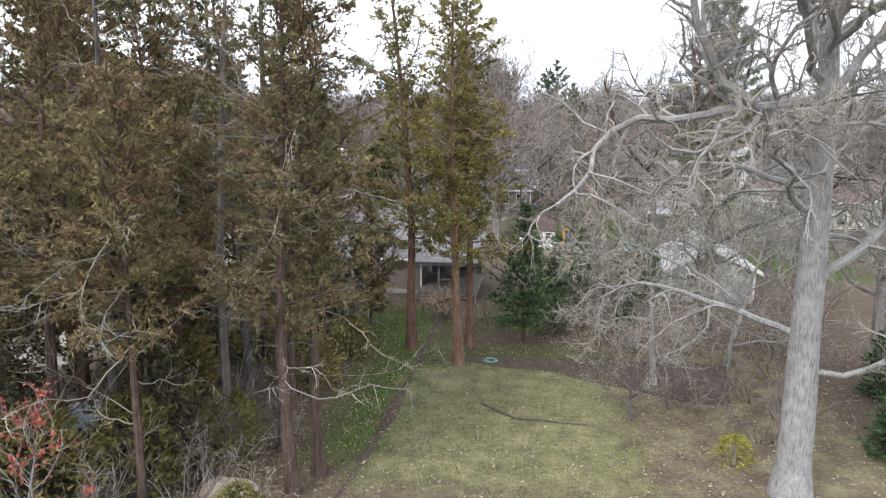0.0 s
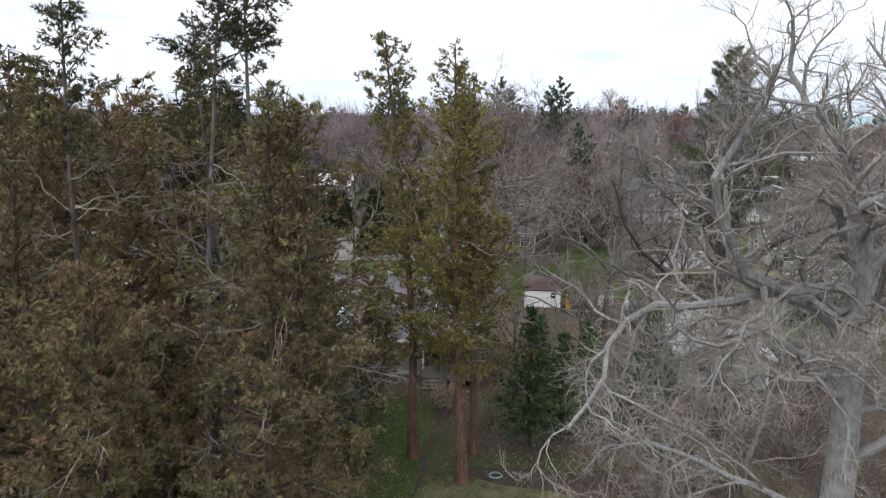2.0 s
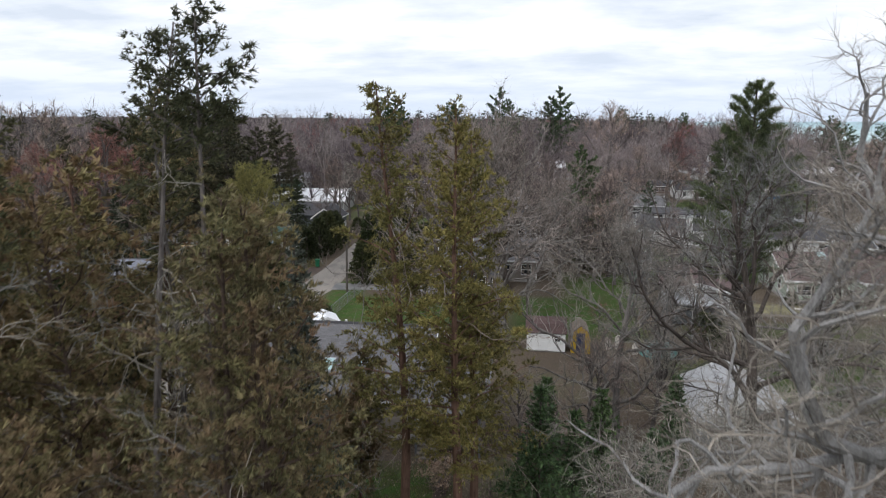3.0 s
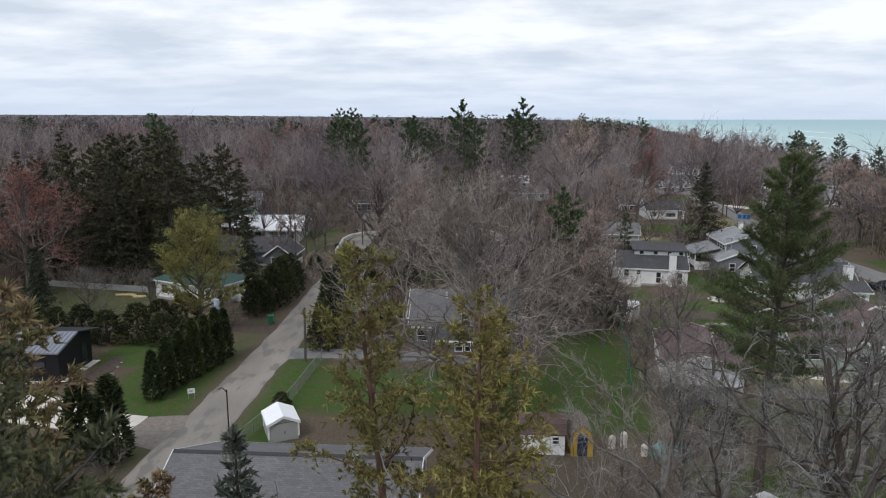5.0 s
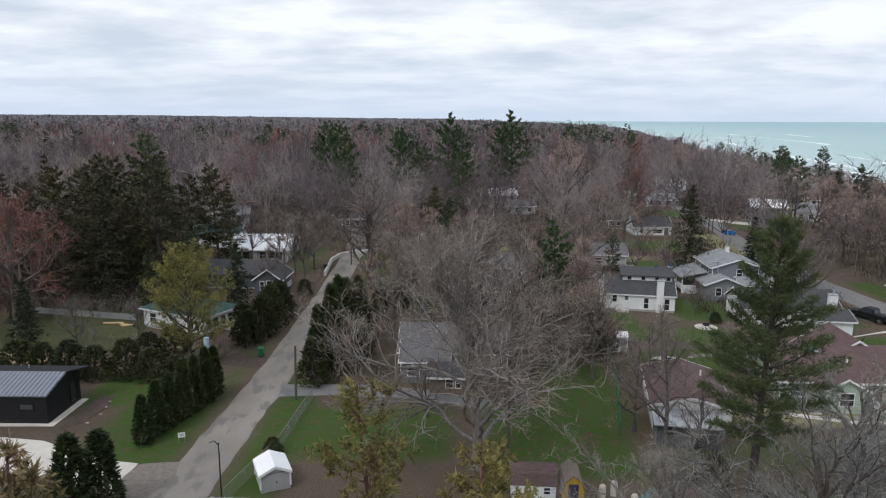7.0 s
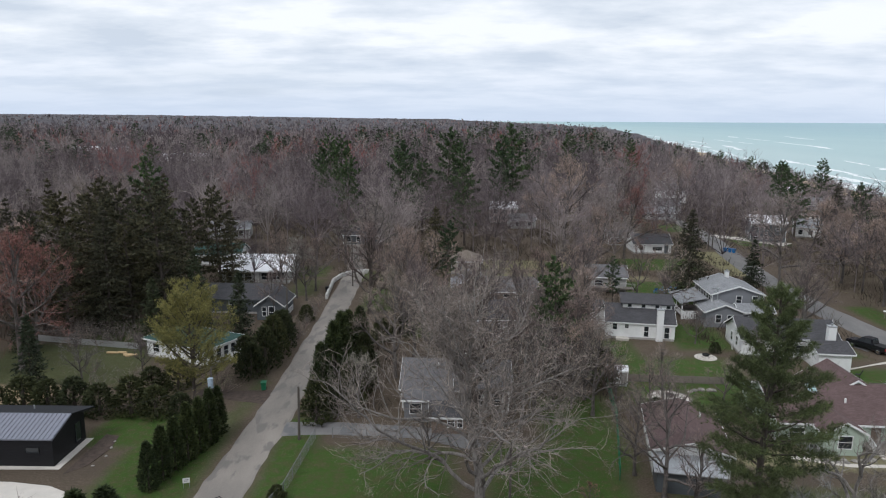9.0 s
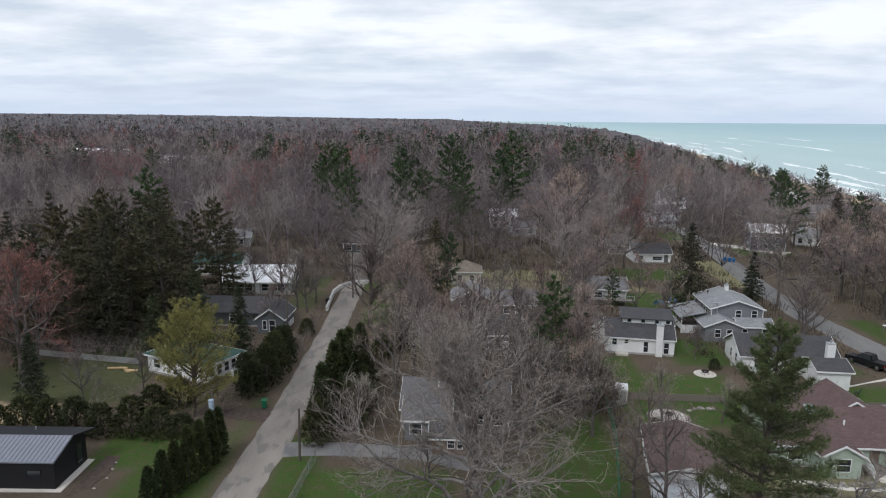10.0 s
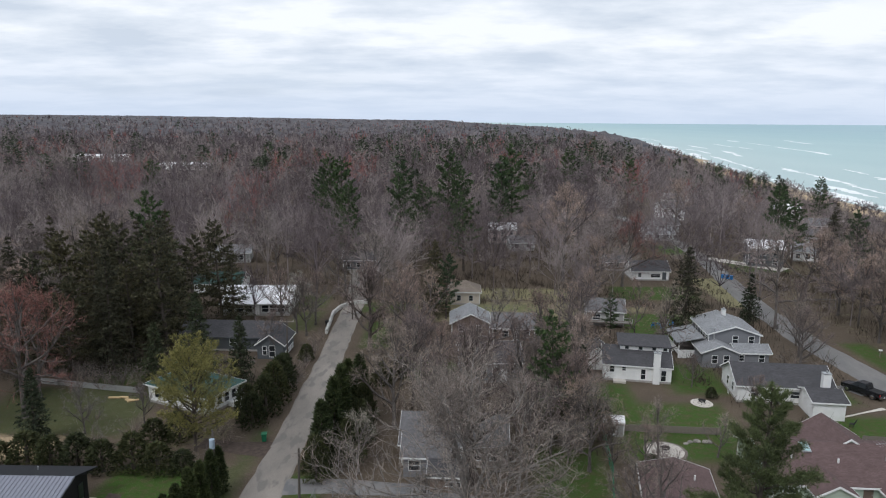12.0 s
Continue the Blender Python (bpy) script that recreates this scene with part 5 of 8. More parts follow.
wing(grey_house, 2.2, -5.2, 5.0, 3.6, 2.5, 0.8, "x", GREY_SIDING, ROOF_LIGHT)
for u_ in (-0.9, 0.9):
    wing_window(grey_house, -3.0, -5.6, "f", 5.6, 4.4, u_, 0.8, 0.8, 1.2)
wing_window(grey_house, 2.2, -5.2, "f", 5.0, 3.6, -1.7, 1.0, 0.7, 0.9)
wing_window(grey_house, 2.2, -5.2, "f", 5.0, 3.6, 1.4, 0.9, 0.8, 1.1)
add_chimney(grey_house, 0.3, 2.2, 5.4, 6.8, 0.6, 0.6, WHITE)
pipe = Build()
pipe.tube([(-3.2, -4.6, 3.4), (-3.2, -4.6, 5.4)], [0.12, 0.12], 8, True)
pipe.box(-4.1, -3.0, -4.75, -4.45, 5.4, 5.52)
part("stove_pipe", pipe, METAL, grey_house)
po, por = Build(), Build()
po.box(-8.4, -4.7, -3.6, 3.2, 0.5, 0.65)
part("porch_floor", po, WOOD_GREY, grey_house)
por.quad((-8.8, 3.5, 2.75), (-8.8, -3.9, 2.75), (-4.5, -3.9, 3.7), (-4.5, 3.5, 3.7), 0.12)
roof_part(por, ROOF_LIGHT, grey_house)
for a_, b_ in ((-8.3, -3.5), (-8.3, -0.2), (-8.3, 3.1), (-5.2, -3.5)):
    q = Build()
    q.box(a_ - 0.07, a_ + 0.07, b_ - 0.07, b_ + 0.07, 0.0, 2.75)
    part("porch_post", q, WHITE, grey_house)
sk = Build()
sk.box(-8.4, -8.3, -3.6, 3.2, 0.65, 1.5)
sk.box(-8.4, -5.0, -3.62, -3.5, 0.0, 1.4)
part("porch_skirt", sk, WHITE, grey_house)

# white house with a black roof, half behind the pine
pale_house = house("house", 44.8, 116.2, -6, 12.4, 7.4, 2.7, 1.9, WHITE_SIDING, ROOF_DARK, "white house with a charcoal roof behind a pine", windows=[("f", -4, 0.9, 0.9, 1.2), ("f", 1.4, 1.0, 1.3, 0.9), ("l", 1, 0.9, 0.8, 1.2), ("l", -1.4, 0.9, 0.8, 1.2)])
wing(pale_house, 3.9, -5.9, 4.0, 5.0, 2.6, 0.8, "x", WHITE_SIDING, ROOF_DARK)
add_chimney(pale_house, 4.9, -4.2, 0, 4.9, 1.0, 0.8, WHITE, "white-painted masonry chimney")
lad = Build()
for sx in (0, 0.5):
    lad.tube([(-6.6, -1 + sx, 0), (-6.35, -1 + sx, 3.2)], [0.03, 0.03], 4)
part("trellis", lad, WHITE, pale_house)

# mint-green house with a maroon roof
green_house = house("house", 40.8, 91.6, -3, 18.6, 10.0, 2.6, 2.0, GREEN_SIDING, ROOF_MAROON, "mint-green house with a maroon shingle roof", over=0.45, windows=[("f", -7.6, 0.85, 1.4, 0.95), ("l", -2.4, 0.9, 0.9, 1.1), ("l", 2.0, 0.9, 1.1, 1.1)])
wing(green_house, -4.1, -5.0, 3.7, 4.2, 2.5, 1.0, "y", GREEN_SIDING, ROOF_MAROON)
wing_window(green_house, -4.1, -5.0, "f", 3.7, 4.2, 0.15, 0.75, 1.25, 1.25)
wing(green_house, 3.4, -5.0, 4.6, 3.4, 2.5, 1.2, "y", GREEN_SIDING, ROOF_MAROON)
wing_window(green_house, 3.4, -5.0, "f", 4.6, 3.4, 0.6, 0.8, 1.2, 1.1)
wing(green_house, 0.4, 3.3, 8.0, 6.2, 2.6, 2.45, "y", GREEN_SIDING, ROOF_MAROON)
add_door(green_house, "f", 18.6, 10.0, 0.0, BROWN_SIDING, z=0.5)
pd = Build()
pd.box(-1.3, 1.0, -6.8, -5.0, 0.3, 0.5)
part("porch_floor", pd, WOOD_GREY, green_house)
for i_ in range(3):
    st = Build()
    st.box(-0.6, 0.9, -6.8 - 0.3 * (i_ + 1), -6.8 - 0.3 * i_, 0, 0.5 - 0.16 * (i_ + 1) + 0.05)
    part("step", st, CONCRETE, green_house)
railing(green_house, -1.25, -0.7, -7.6, -5.2, 0.4, 0.9, WHITE)
add_skylight(green_house, -4.7, -0.9, 4.33, 0.9, 1.3, 0.4)
add_skylight(green_house, 5.9, -2.2, 3.81, 0.9, 1.3, 0.4)
add_vent(green_house, -2.0, -2.6, 3.64, 0.4, 0.1)
add_vent(green_house, -6.6, -2.2, 3.76, 0.4, 0.1)
add_chimney(green_house, 6.4, 0.6, 3.5, 6.2, 0.9, 0.9, LGREY_SIDING, "boxed grey chimney with a metal cap")
ant = Build()
ant.tube([(2.9, -2.2, 3.8), (2.9, -2.2, 5.9)], [0.02, 0.02], 4)
ant.tube([(1.6, -2.5, 5.75), (4.3, -1.9, 5.75)], [0.02, 0.02], 4)
for i_ in range(8):
    ant.tube([(1.7 + i_ * 0.35, -3.1 + i_ * 0.12, 5.75), (1.7 + i_ * 0.35, -1.7 + i_ * 0.03, 5.75)], [0.012, 0.012], 3)
part("aerial", ant, METAL, green_house, "old metal television aerial")
cond = thing("air_conditioner", 33.6, 84.9, 0, 4, "grey outdoor air conditioner beside the green house", "air conditioner")
part("case", box(-0.42, 0.42, -0.42, 0.42, 0.1, 0.85), METAL, cond)
cf = Build()
cf.cyl(0, 0, 0.85, 0.9, 0.33, 0.33, 14)
part("fan_guard", cf, RUBBER, cond)
part("base", box(-0.48, 0.48, -0.48, 0.48, 0, 0.1), CONCRETE, cond)

# brown-roofed cottage and its grey lean-to
brown_roofed = house("house", 21.0, 84.9, -10.5, 6.6, 9.8, 2.6, 0.9, WHITE_SIDING, ROOF_MAROON, "white cottage with a brown shingle roof below the pine", axis="y", over=0.35, windows=[("l", -2, 0.9, 1.0, 1.1), ("l", 2, 0.9, 1.0, 1.1), ("f", 0, 0.9, 1.2, 1.1)])
ll, lr_ = Build(), Build()
ll.box(-3.3, 2.0, -8.0, -4.95, 0, 2.1)
part("lean_to_wall", ll, DARK_SIDING, brown_roofed)
lr_.quad((-3.6, -8.4, 2.1), (2.4, -8.4, 2.1), (2.4, -5.25, 2.4), (-3.6, -5.25, 2.4), 0.1)
part("lean_to_roof", lr_, METAL, brown_roofed, "weathered grey metal lean-to roof")
add_vent(brown_roofed, 1.5, 1.0, 3.5, 0.4, 0.08)

house("house", 47.0, 190, 0, 8.8, 7.0, 2.5, 1.8, WHITE_SIDING, ROOF_DARK, "white bungalow with a charcoal roof", windows=[("f", -2.6, 0.9, 0.7, 0.9), ("f", 1.2, 0.8, 2.2, 0.8)], doors=[("f", 3.3, DARK_SIDING)])

# green-roofed cottage west of the lane
lake_cottage = house("house", -36.2, 111.6, -26, 10.4, 6.4, 2.6, 1.5, WHITE_SIDING, ROOF_GREEN, "white cottage with a green shingle roof", hip=True, over=0.5, windows=[("f", -3.6, 0.9, 1.1, 1.1), ("f", 3.3, 0.85, 0.7, 1.1), ("f", 4.3, 0.85, 0.7, 1.1), ("r", -2.2, 0.85, 0.75, 1.2), ("r", -0.9, 0.85, 0.75, 1.2), ("r", 0.4, 0.85, 0.75, 1.2), ("r", 1.7, 0.85, 0.75, 1.2)])
sp = Build()
sp.box(5.2, 6.6, 0.6, 2.6, 0, 0.7)
part("side_porch", sp, WHITE, lake_cottage)
railing(lake_cottage, 6.5, 6.5, 0.7, 2.6, 0.7, 0.8, WHITE)
for i_ in range(3):
    st = Build()
    st.box(6.6 + 0.28 * i_, 6.88 + 0.28 * i_, 0.8, 2.0, 0, 0.55 - 0.17 * i_)
    part("step", st, WHITE, lake_cottage)

white_roofed = house("house", -39.6, 159.4, 3, 12.8, 13.4, 2.6, 1.9, LGREY_SIDING, ROOF_WHITE, "grey bungalow with a bright white metal roof", over=0.5, windows=[("f", u_, 0.8, 1.3, 1.3) for u_ in (-4.8, -3.1, -1.4, 1.8, 3.4, 4.8)], doors=[("f", 0.2, WHITE)])
for i_ in range(19):
    sm = Build()
    xx = -6.8 + i_ * 13.6 / 18
    sm.quad((xx - 0.02, -7.15, 2.56), (xx + 0.02, -7.15, 2.56), (xx + 0.02, 0, 4.59), (xx - 0.02, 0, 4.59), 0.05)
    part("roof_seam", sm, ROOF_WHITE, white_roofed)
add_vent(white_roofed, 2.6, -3.2, 3.6, 0.5, 0.12, METAL)
house("house", -52, 172, 0, 10, 7, 2.6, 1.8, WHITE_SIDING, ROOF_GREEN, "white house with a dull green roof among trees", windows=[("f", -2, 0.9, 1, 1.1), ("f", 2, 0.9, 1, 1.1)])
long_house = house("house", -38.2, 135.6, -2, 15.6, 7.0, 2.6, 1.6, DARK_SIDING, ROOF_DARK, "long dark cottage with a charcoal roof", trim=DARK_SIDING, windows=[("f", -4, 0.9, 1.1, 1.1), ("f", 1, 0.9, 1.1, 1.1)])
wing(long_house, 8.2, -3.8, 4.2, 6.4, 2.6, 1.5, "y", DARK_SIDING, ROOF_DARK)
wing_window(long_house, 8.2, -3.8, "f", 4.2, 6.4, -0.9, 0.7, 0.6, 1.4)
wing_window(long_house, 8.2, -3.8, "f", 4.2, 6.4, 0.3, 0.4, 0.9, 1.8)
railing(long_house, 10.6, 10.6, -7.0, -2.0, 0.4, 0.9, WHITE)

# black modern house with a seamed metal roof
black_house = thing("house", -44.6, 83.6, 0, 0, "black modern house with a grey standing-seam metal roof", "house")
bb = Build()
bb.prism([(-2.8, 0), (2.9, 0), (2.9, 3.2), (0.4, 3.62), (-2.8, 2.72)], "x", -6.8, 6.5)
part("wall", bb, BLACK_SIDING, black_house)
fr_ = Build()
fr_.quad((-7.2, -3.1, 2.85), (6.7, -3.1, 2.85), (6.7, 0.42, 3.85), (-7.2, 0.42, 3.85), 0.14)
part("front_roof", fr_, ROOF_METAL, black_house, "grey standing-seam metal roof slope")
br_ = Build()
br_.quad((-7.2, 0.45, 3.85), (6.7, 0.45, 3.85), (7.5, 3.2, 3.42), (-7.2, 3.2, 3.42), 0.14)
part("back_roof", br_, ROOF_BLACK, black_house, "black metal roof slope")
for i_ in range(34):
    xx = -7.15 + i_ * 13.8 / 33
    sm = Build()
    sm.quad((xx - 0.02, -3.12, 2.9), (xx + 0.02, -3.12, 2.9), (xx + 0.02, 0.42, 3.9), (xx - 0.02, 0.42, 3.9), 0.06)
    part("roof_seam", sm, ROOF_METAL, black_house)
add_window(black_house, "r", 13.0, 5.6, 1.6, 0.5, 1.0, 1.9, BLACK_SIDING, False)
add_window(black_house, "f", 13.0, 5.6, 4.6, 1.4, 1.2, 0.5, BLACK_SIDING, False)
ap = Build()
ap.box(-7.0, 7.2, -3.3, -2.8, -0.03, 0.07)
ap.box(6.5, 7.2, -2.8, 3.0, -0.03, 0.07)
part("apron", ap, CONCRETE, black_house, "pale concrete strip along the walls")
ent, entr = Build(), Build()
ent.box(-7.0, -3.2, -6.6, -2.82, 0, 2.15)
part("entry_wall", ent, BLACK_SIDING, black_house)
entr.quad((-7.3, -7.0, 2.1), (-2.9, -7.0, 2.1), (-2.9, -2.85, 2.62), (-7.3, -2.85, 2.62), 0.12)
part("entry_roof", entr, ROOF_METAL, black_house)
for u_ in (-1.9, 2.2):
    add_vent(black_house, u_, 2.0, 3.6, 0.35, 0.07, METAL)
paved("planting_bed", [(-36.6, 79.4), (-35.2, 81.2), (-34.7, 84.5), (-35.1, 87.2), (-36.6, 87.6)], 0.03, MULCH, "dark mulch bed beside the black house", "planting bed")

# far houses along the lake street
far_list = [
    (83, 207, -14, 8.5, 8, 5.2, 1.6, DARK_SIDING, ROOF_WHITE, "dark two-storey lake house with a white roof"),
    (99, 214, -20, 9, 7, 3.0, 1.8, WHITE_SIDING, ROOF_LIGHT, "white lake house with a pale roof"),
    (108, 226, -20, 8, 8, 5.0, 1.8, WHITE_SIDING, ROOF_GREY, "white two-storey lake house among bare trees"),
    (73, 262, 0, 8, 7, 3.0, 1.8, LGREY_SIDING, ROOF_GREY, "grey cottage along the lake street"),
    (66, 246, 0, 9, 6, 2.4, 1.4, LGREY_SIDING, ROOF_LIGHT, "low grey garage along the lake street"),
    (84, 292, 5, 9, 8, 5.2, 1.8, WHITE_SIDING, ROOF_GREY, "white two-storey house far along the lake street"),
    (94, 318, 5, 8, 8, 5.4, 2.0, WHITE_SIDING, ROOF_LIGHT, "white lake house far along the shore"),
    (62, 330, 0, 18, 8, 3.0, 1.6, LGREY_SIDING, ROOF_LIGHT, "long grey house far among the trees"),
    (120, 250, -15, 9, 8, 5.0, 1.8, PINK_SIDING, ROOF_GREY, "pinkish lake house among bare trees"),
    (128, 290, -15, 9, 8, 5.0, 1.8, WHITE_SIDING, ROOF_WHITE, "white lake house near the beach"),
    (42, 200, 0, 6, 5, 2.4, 1.2, BROWN_SIDING, ROOF_DARK, "small dark shed behind the white bungalow"),
    (-60, 205, 10, 10, 7, 2.8, 1.6, LGREY_SIDING, ROOF_LIGHT, "pale-roofed house deep in the woods"),
    (-24, 198, 0, 9, 7, 2.8, 1.6, DARK_SIDING, ROOF_DARK, "dark cottage at the end of the lane"),
]
for fx, fy, ft, fw, fd, fwall, frise, fm, fro, flab in far_list:
    rows_ = (0.9,) if fwall < 4 else (0.9, 3.3)
    house("house", fx, fy, ft, fw, fd, fwall, frise, fm, fro, flab, windows=[("f", u_ * fw / 8, z_, 1.0, 1.2) for u_ in (-2.8, -0.6, 2.2) for z_ in rows_] + [("l", 0, 0.9, 1.0, 1.1)])
hall = house("hall", -290, 600, 0, 42, 14, 5.0, 1.0, WHITE_SIDING, ROOF_WHITE, "long white hall far off in the woods", windows=[("f", u_, 1.5, 2.4, 1.6) for u_ in range(-18, 19, 6)], category="building")
house("hall", -190, 520, 0, 34, 9, 4.2, 1.0, WHITE_SIDING, ROOF_WHITE, "low white hall far off in the woods", windows=[("f", u_, 1.5, 2.4, 1.4) for u_ in range(-14, 15, 7)], category="building")

# ---- sheds, poles, fences, vehicles and yard things ----
def gambrel(w, wall, top, thick=0.08):
    h = w / 2
    return [(-h, wall), (-h * 0.72, wall + (top - wall) * 0.62), (0, top), (h * 0.72, wall + (top - wall) * 0.62), (h, wall)]


shed = house("shed", -15.1, 70.9, 24, 2.2, 2.6, 1.5, 0.5, LGREY_SIDING, ROOF_WHITE, "small pale metal garden shed beside the lane", axis="y", over=0.12, plinth=False, category="shed")
sd = Build()
sd.box(-0.65, 0.65, -1.34, -1.305, 0.05, 1.42)
sdoor = part("door", sd, LGREY_SIDING, shed)
part("door_frame", box(-0.72, 0.72, -1.32, -1.302, 1.42, 1.49), GREY_SIDING, sdoor)
part("handle", box(0.05, 0.1, -1.37, -1.34, 0.6, 0.8), RUBBER, sdoor)

barn = thing("shed", 4.65, 69.1, 0, -3, "cream garden shed with a maroon gambrel roof", "shed")
bw = Build()
bw.prism([(-1.15, 0.12), (1.15, 0.12), *reversed([(a * 2.3 / 2.3, z) for a, z in gambrel(2.3, 1.75, 2.75)])], "x", -1.6, 1.6)
part("wall", bw, WHITE_SIDING, barn)
brf = Build()
g_ = gambrel(2.6, 1.72, 2.84)
brf.prism(g_ + [(a * 0.94, z - 0.08) for a, z in reversed(g_)], "x", -1.72, 1.72)
roof_part(brf, ROOF_MAROON, barn)
part("skid", box(-1.6, 1.6, -1.1, 1.1, 0, 0.12), WOOD_GREY, barn)
for u_ in (-0.95, -0.2):
    dd = Build()
    dd.box(u_ - 0.36, u_ + 0.36, -1.19, -1.145, 0.2, 1.65)
    for zz in (0.25, 0.9, 1.55):
        dd.box(u_ - 0.34, u_ + 0.34, -1.21, -1.19, zz - 0.04, zz + 0.04)
    part("door", dd, WHITE, barn)
add_window(barn, "f", 3.2, 2.3, 0.95, 1.0, 0.42, 0.5)

yshed = thing("shed", 7.5, 69.2, 0, -2, "small yellow shed with a blue door and gambrel roof", "shed")
yw = Build()
yg = gambrel(1.55, 1.1, 2.35)
yw.prism([(-0.775, 0), (0.775, 0), *reversed(yg)], "y", -1.25, 1.25)
part("wall", yw, YELLOW_WALL, yshed)
yr = Build()
yg2 = gambrel(1.78, 1.08, 2.45)
yr.prism(yg2 + [(a * 0.93, z - 0.07) for a, z in reversed(yg2)], "y", -1.32, 1.35)
roof_part(yr, ROOF_TAN, yshed)
part("door", box(-0.36, 0.36, -1.30, -1.245, 0.05, 1.75), BLUE_DOOR, yshed)

wshed = house("shed", 18.7, 103.0, -8, 2.5, 2.0, 1.95, 0.35, LGREY_SIDING, ROOF_WHITE, "small pale grey garden shed in the yard", over=0.1, plinth=False, category="shed")
part("door", box(-0.5, 0.5, -1.05, -1.005, 0.05, 1.7), WHITE, wshed)


def pole(x, y, h, r, label, arm=False, can=False, lean=0.0):
    ob = thing("utility_pole", x, y, 0, 0, label, "pole")
    b = Build()
    b.tube([(0, 0, -0.1), (lean * 0.5, 0, h * 0.5), (lean, 0, h)], [r, r * 0.88, r * 0.74], 9, True)
    part("post", b, POLE_WOOD, ob)
    if arm:
        part("crossarm", box(lean - 1.1, lean + 1.1, -0.06, 0.06, h - 0.5, h - 0.38), WOOD_GREY, ob)
        for u_ in (-0.95, 0.95):
            c = Build()
            c.cyl(lean + u_, 0, h - 0.38, h - 0.22, 0.05, 0.04, 8)
            part("insulator", c, CONCRETE, ob)
    if can:
        c = Build()
        c.cyl(lean * 0.8, -0.42, h * 0.74, h * 0.74 + 1.0, 0.27, 0.27, 12)
        t_ = part("transformer", c, TRANSFORMER, ob, "blue-grey can transformer")
        part("bracket", box(lean * 0.8 - 0.05, lean * 0.8 + 0.05, -0.3, 0.0, h * 0.74 + 0.3, h * 0.74 + 0.5), METAL, t_)
    return ob


pole(-16.8, 86.9, 5.6, 0.14, "plain brown wooden pole beside the lane", lean=0.1)
pole(-25.4, 87.7, 7.1, 0.13, "utility pole carrying a blue-grey transformer", False, True, lean=-0.2)
pole(-26.0, 122, 8.6, 0.14, "weathered utility pole with a crossarm", True, lean=0.1)
pole(3.1, 72.6, 6.6, 0.12, "tall dark post behind the cream shed")
pole(62.4, 192, 9.0, 0.14, "one of two utility poles by the street", True)
pole(63.6, 192.6, 8.6, 0.14, "one of two utility poles by the street")
pole(-25.6, 66.5, 6.2, 0.12, "pale bare pole among arborvitae", lean=-0.2)
pole(-20.2, 151, 9.0, 0.14, "utility pole at the bend of the lane", True)


def cable(x0, y0, z0, x1, y1, z1, sag):
    b = Build()
    pts = [(x0 + (x1 - x0) * u, y0 + (y1 - y0) * u, z0 + (z1 - z0) * u - sag * 4 * u * (1 - u)) for u in np.linspace(0, 1, 13)]
    b.tube(pts, [0.014] * 13, 3)
    return tagged(part("overhead_cable", b, WIRE), "thin black overhead cable between utility poles", "cable", "overhead cables")


cable(-25.6, 87.7, 6.9, -26.8, 122, 8.4, 0.8)
cable(-25.6, 87.7, 6.5, -32.6, 106.8, 2.7, 0.5)
cable(-25.6, 87.7, 5.9, -37.6, 84.0, 4.0, 0.6)
cable(-26.0, 122, 8.2, -20.2, 151, 8.7, 0.7)


def mesh_fence(name, pts, h, material, label, gap=2.4, wires=5):
    """Posts with rails and thin wires."""
    ob = thing(name, pts[0][0], pts[0][1], 0, 0, label, "fence")
    ox, oy = pts[0]
    for (x0, y0), (x1, y1) in zip(pts, pts[1:]):
        n = max(1, int(math.hypot(x1 - x0, y1 - y0) / gap))
        for i in range(n + 1):
            x, y = x0 + (x1 - x0) * i / n - ox, y0 + (y1 - y0) * i / n - oy
            b = Build()
            b.cyl(x, y, -0.05, h, 0.035, 0.035, 6)
            part("post", b, material, ob)
        r = Build()
        r.tube([(x0 - ox, y0 - oy, h), (x1 - ox, y1 - oy, h)], [0.03, 0.03], 5)
        part("rail", r, material, ob)
        w = Build()
        for k in range(wires):
            z = h * (k + 0.4) / wires
            w.tube([(x0 - ox, y0 - oy, z), (x1 - ox, y1 - oy, z)], [0.008, 0.008], 3)
        m = int(math.hypot(x1 - x0, y1 - y0) / 0.22)
        for k in range(m):
            u0, u1 = k / m, min(1, (k + 3) / m)
            w.tube([(x0 + (x1 - x0) * u0 - ox, y0 + (y1 - y0) * u0 - oy, 0.05), (x0 + (x1 - x0) * u1 - ox, y0 + (y1 - y0) * u1 - oy, h)], [0.004, 0.004], 3)
            w.tube([(x0 + (x1 - x0) * u1 - ox, y0 + (y1 - y0) * u1 - oy, 0.05), (x0 + (x1 - x0) * u0 - ox, y0 + (y1 - y0) * u0 - oy, h)], [0.004, 0.004], 3)
        part("wire_mesh", w, material, ob)
    return ob


mesh_fence("chain_link_fence", [(-17.9, 68.0), (-15.9, 76.5), (-15.2, 87.0)], 1.2, FENCE_GREY, "galvanised chain-link fence along the lane")
mesh_fence("green_wire_fence", [(13.6, 79.5), (16.2, 92.0), (17.2, 101.0)], 1.5, BIN_GREEN, "green wire fence between two yards", 2.6)
mesh_fence("chain_link_fence", [(-13.5, 87.4), (-5.0, 86.4)], 1.1, FENCE_GREY, "low chain-link fence along the driveway")


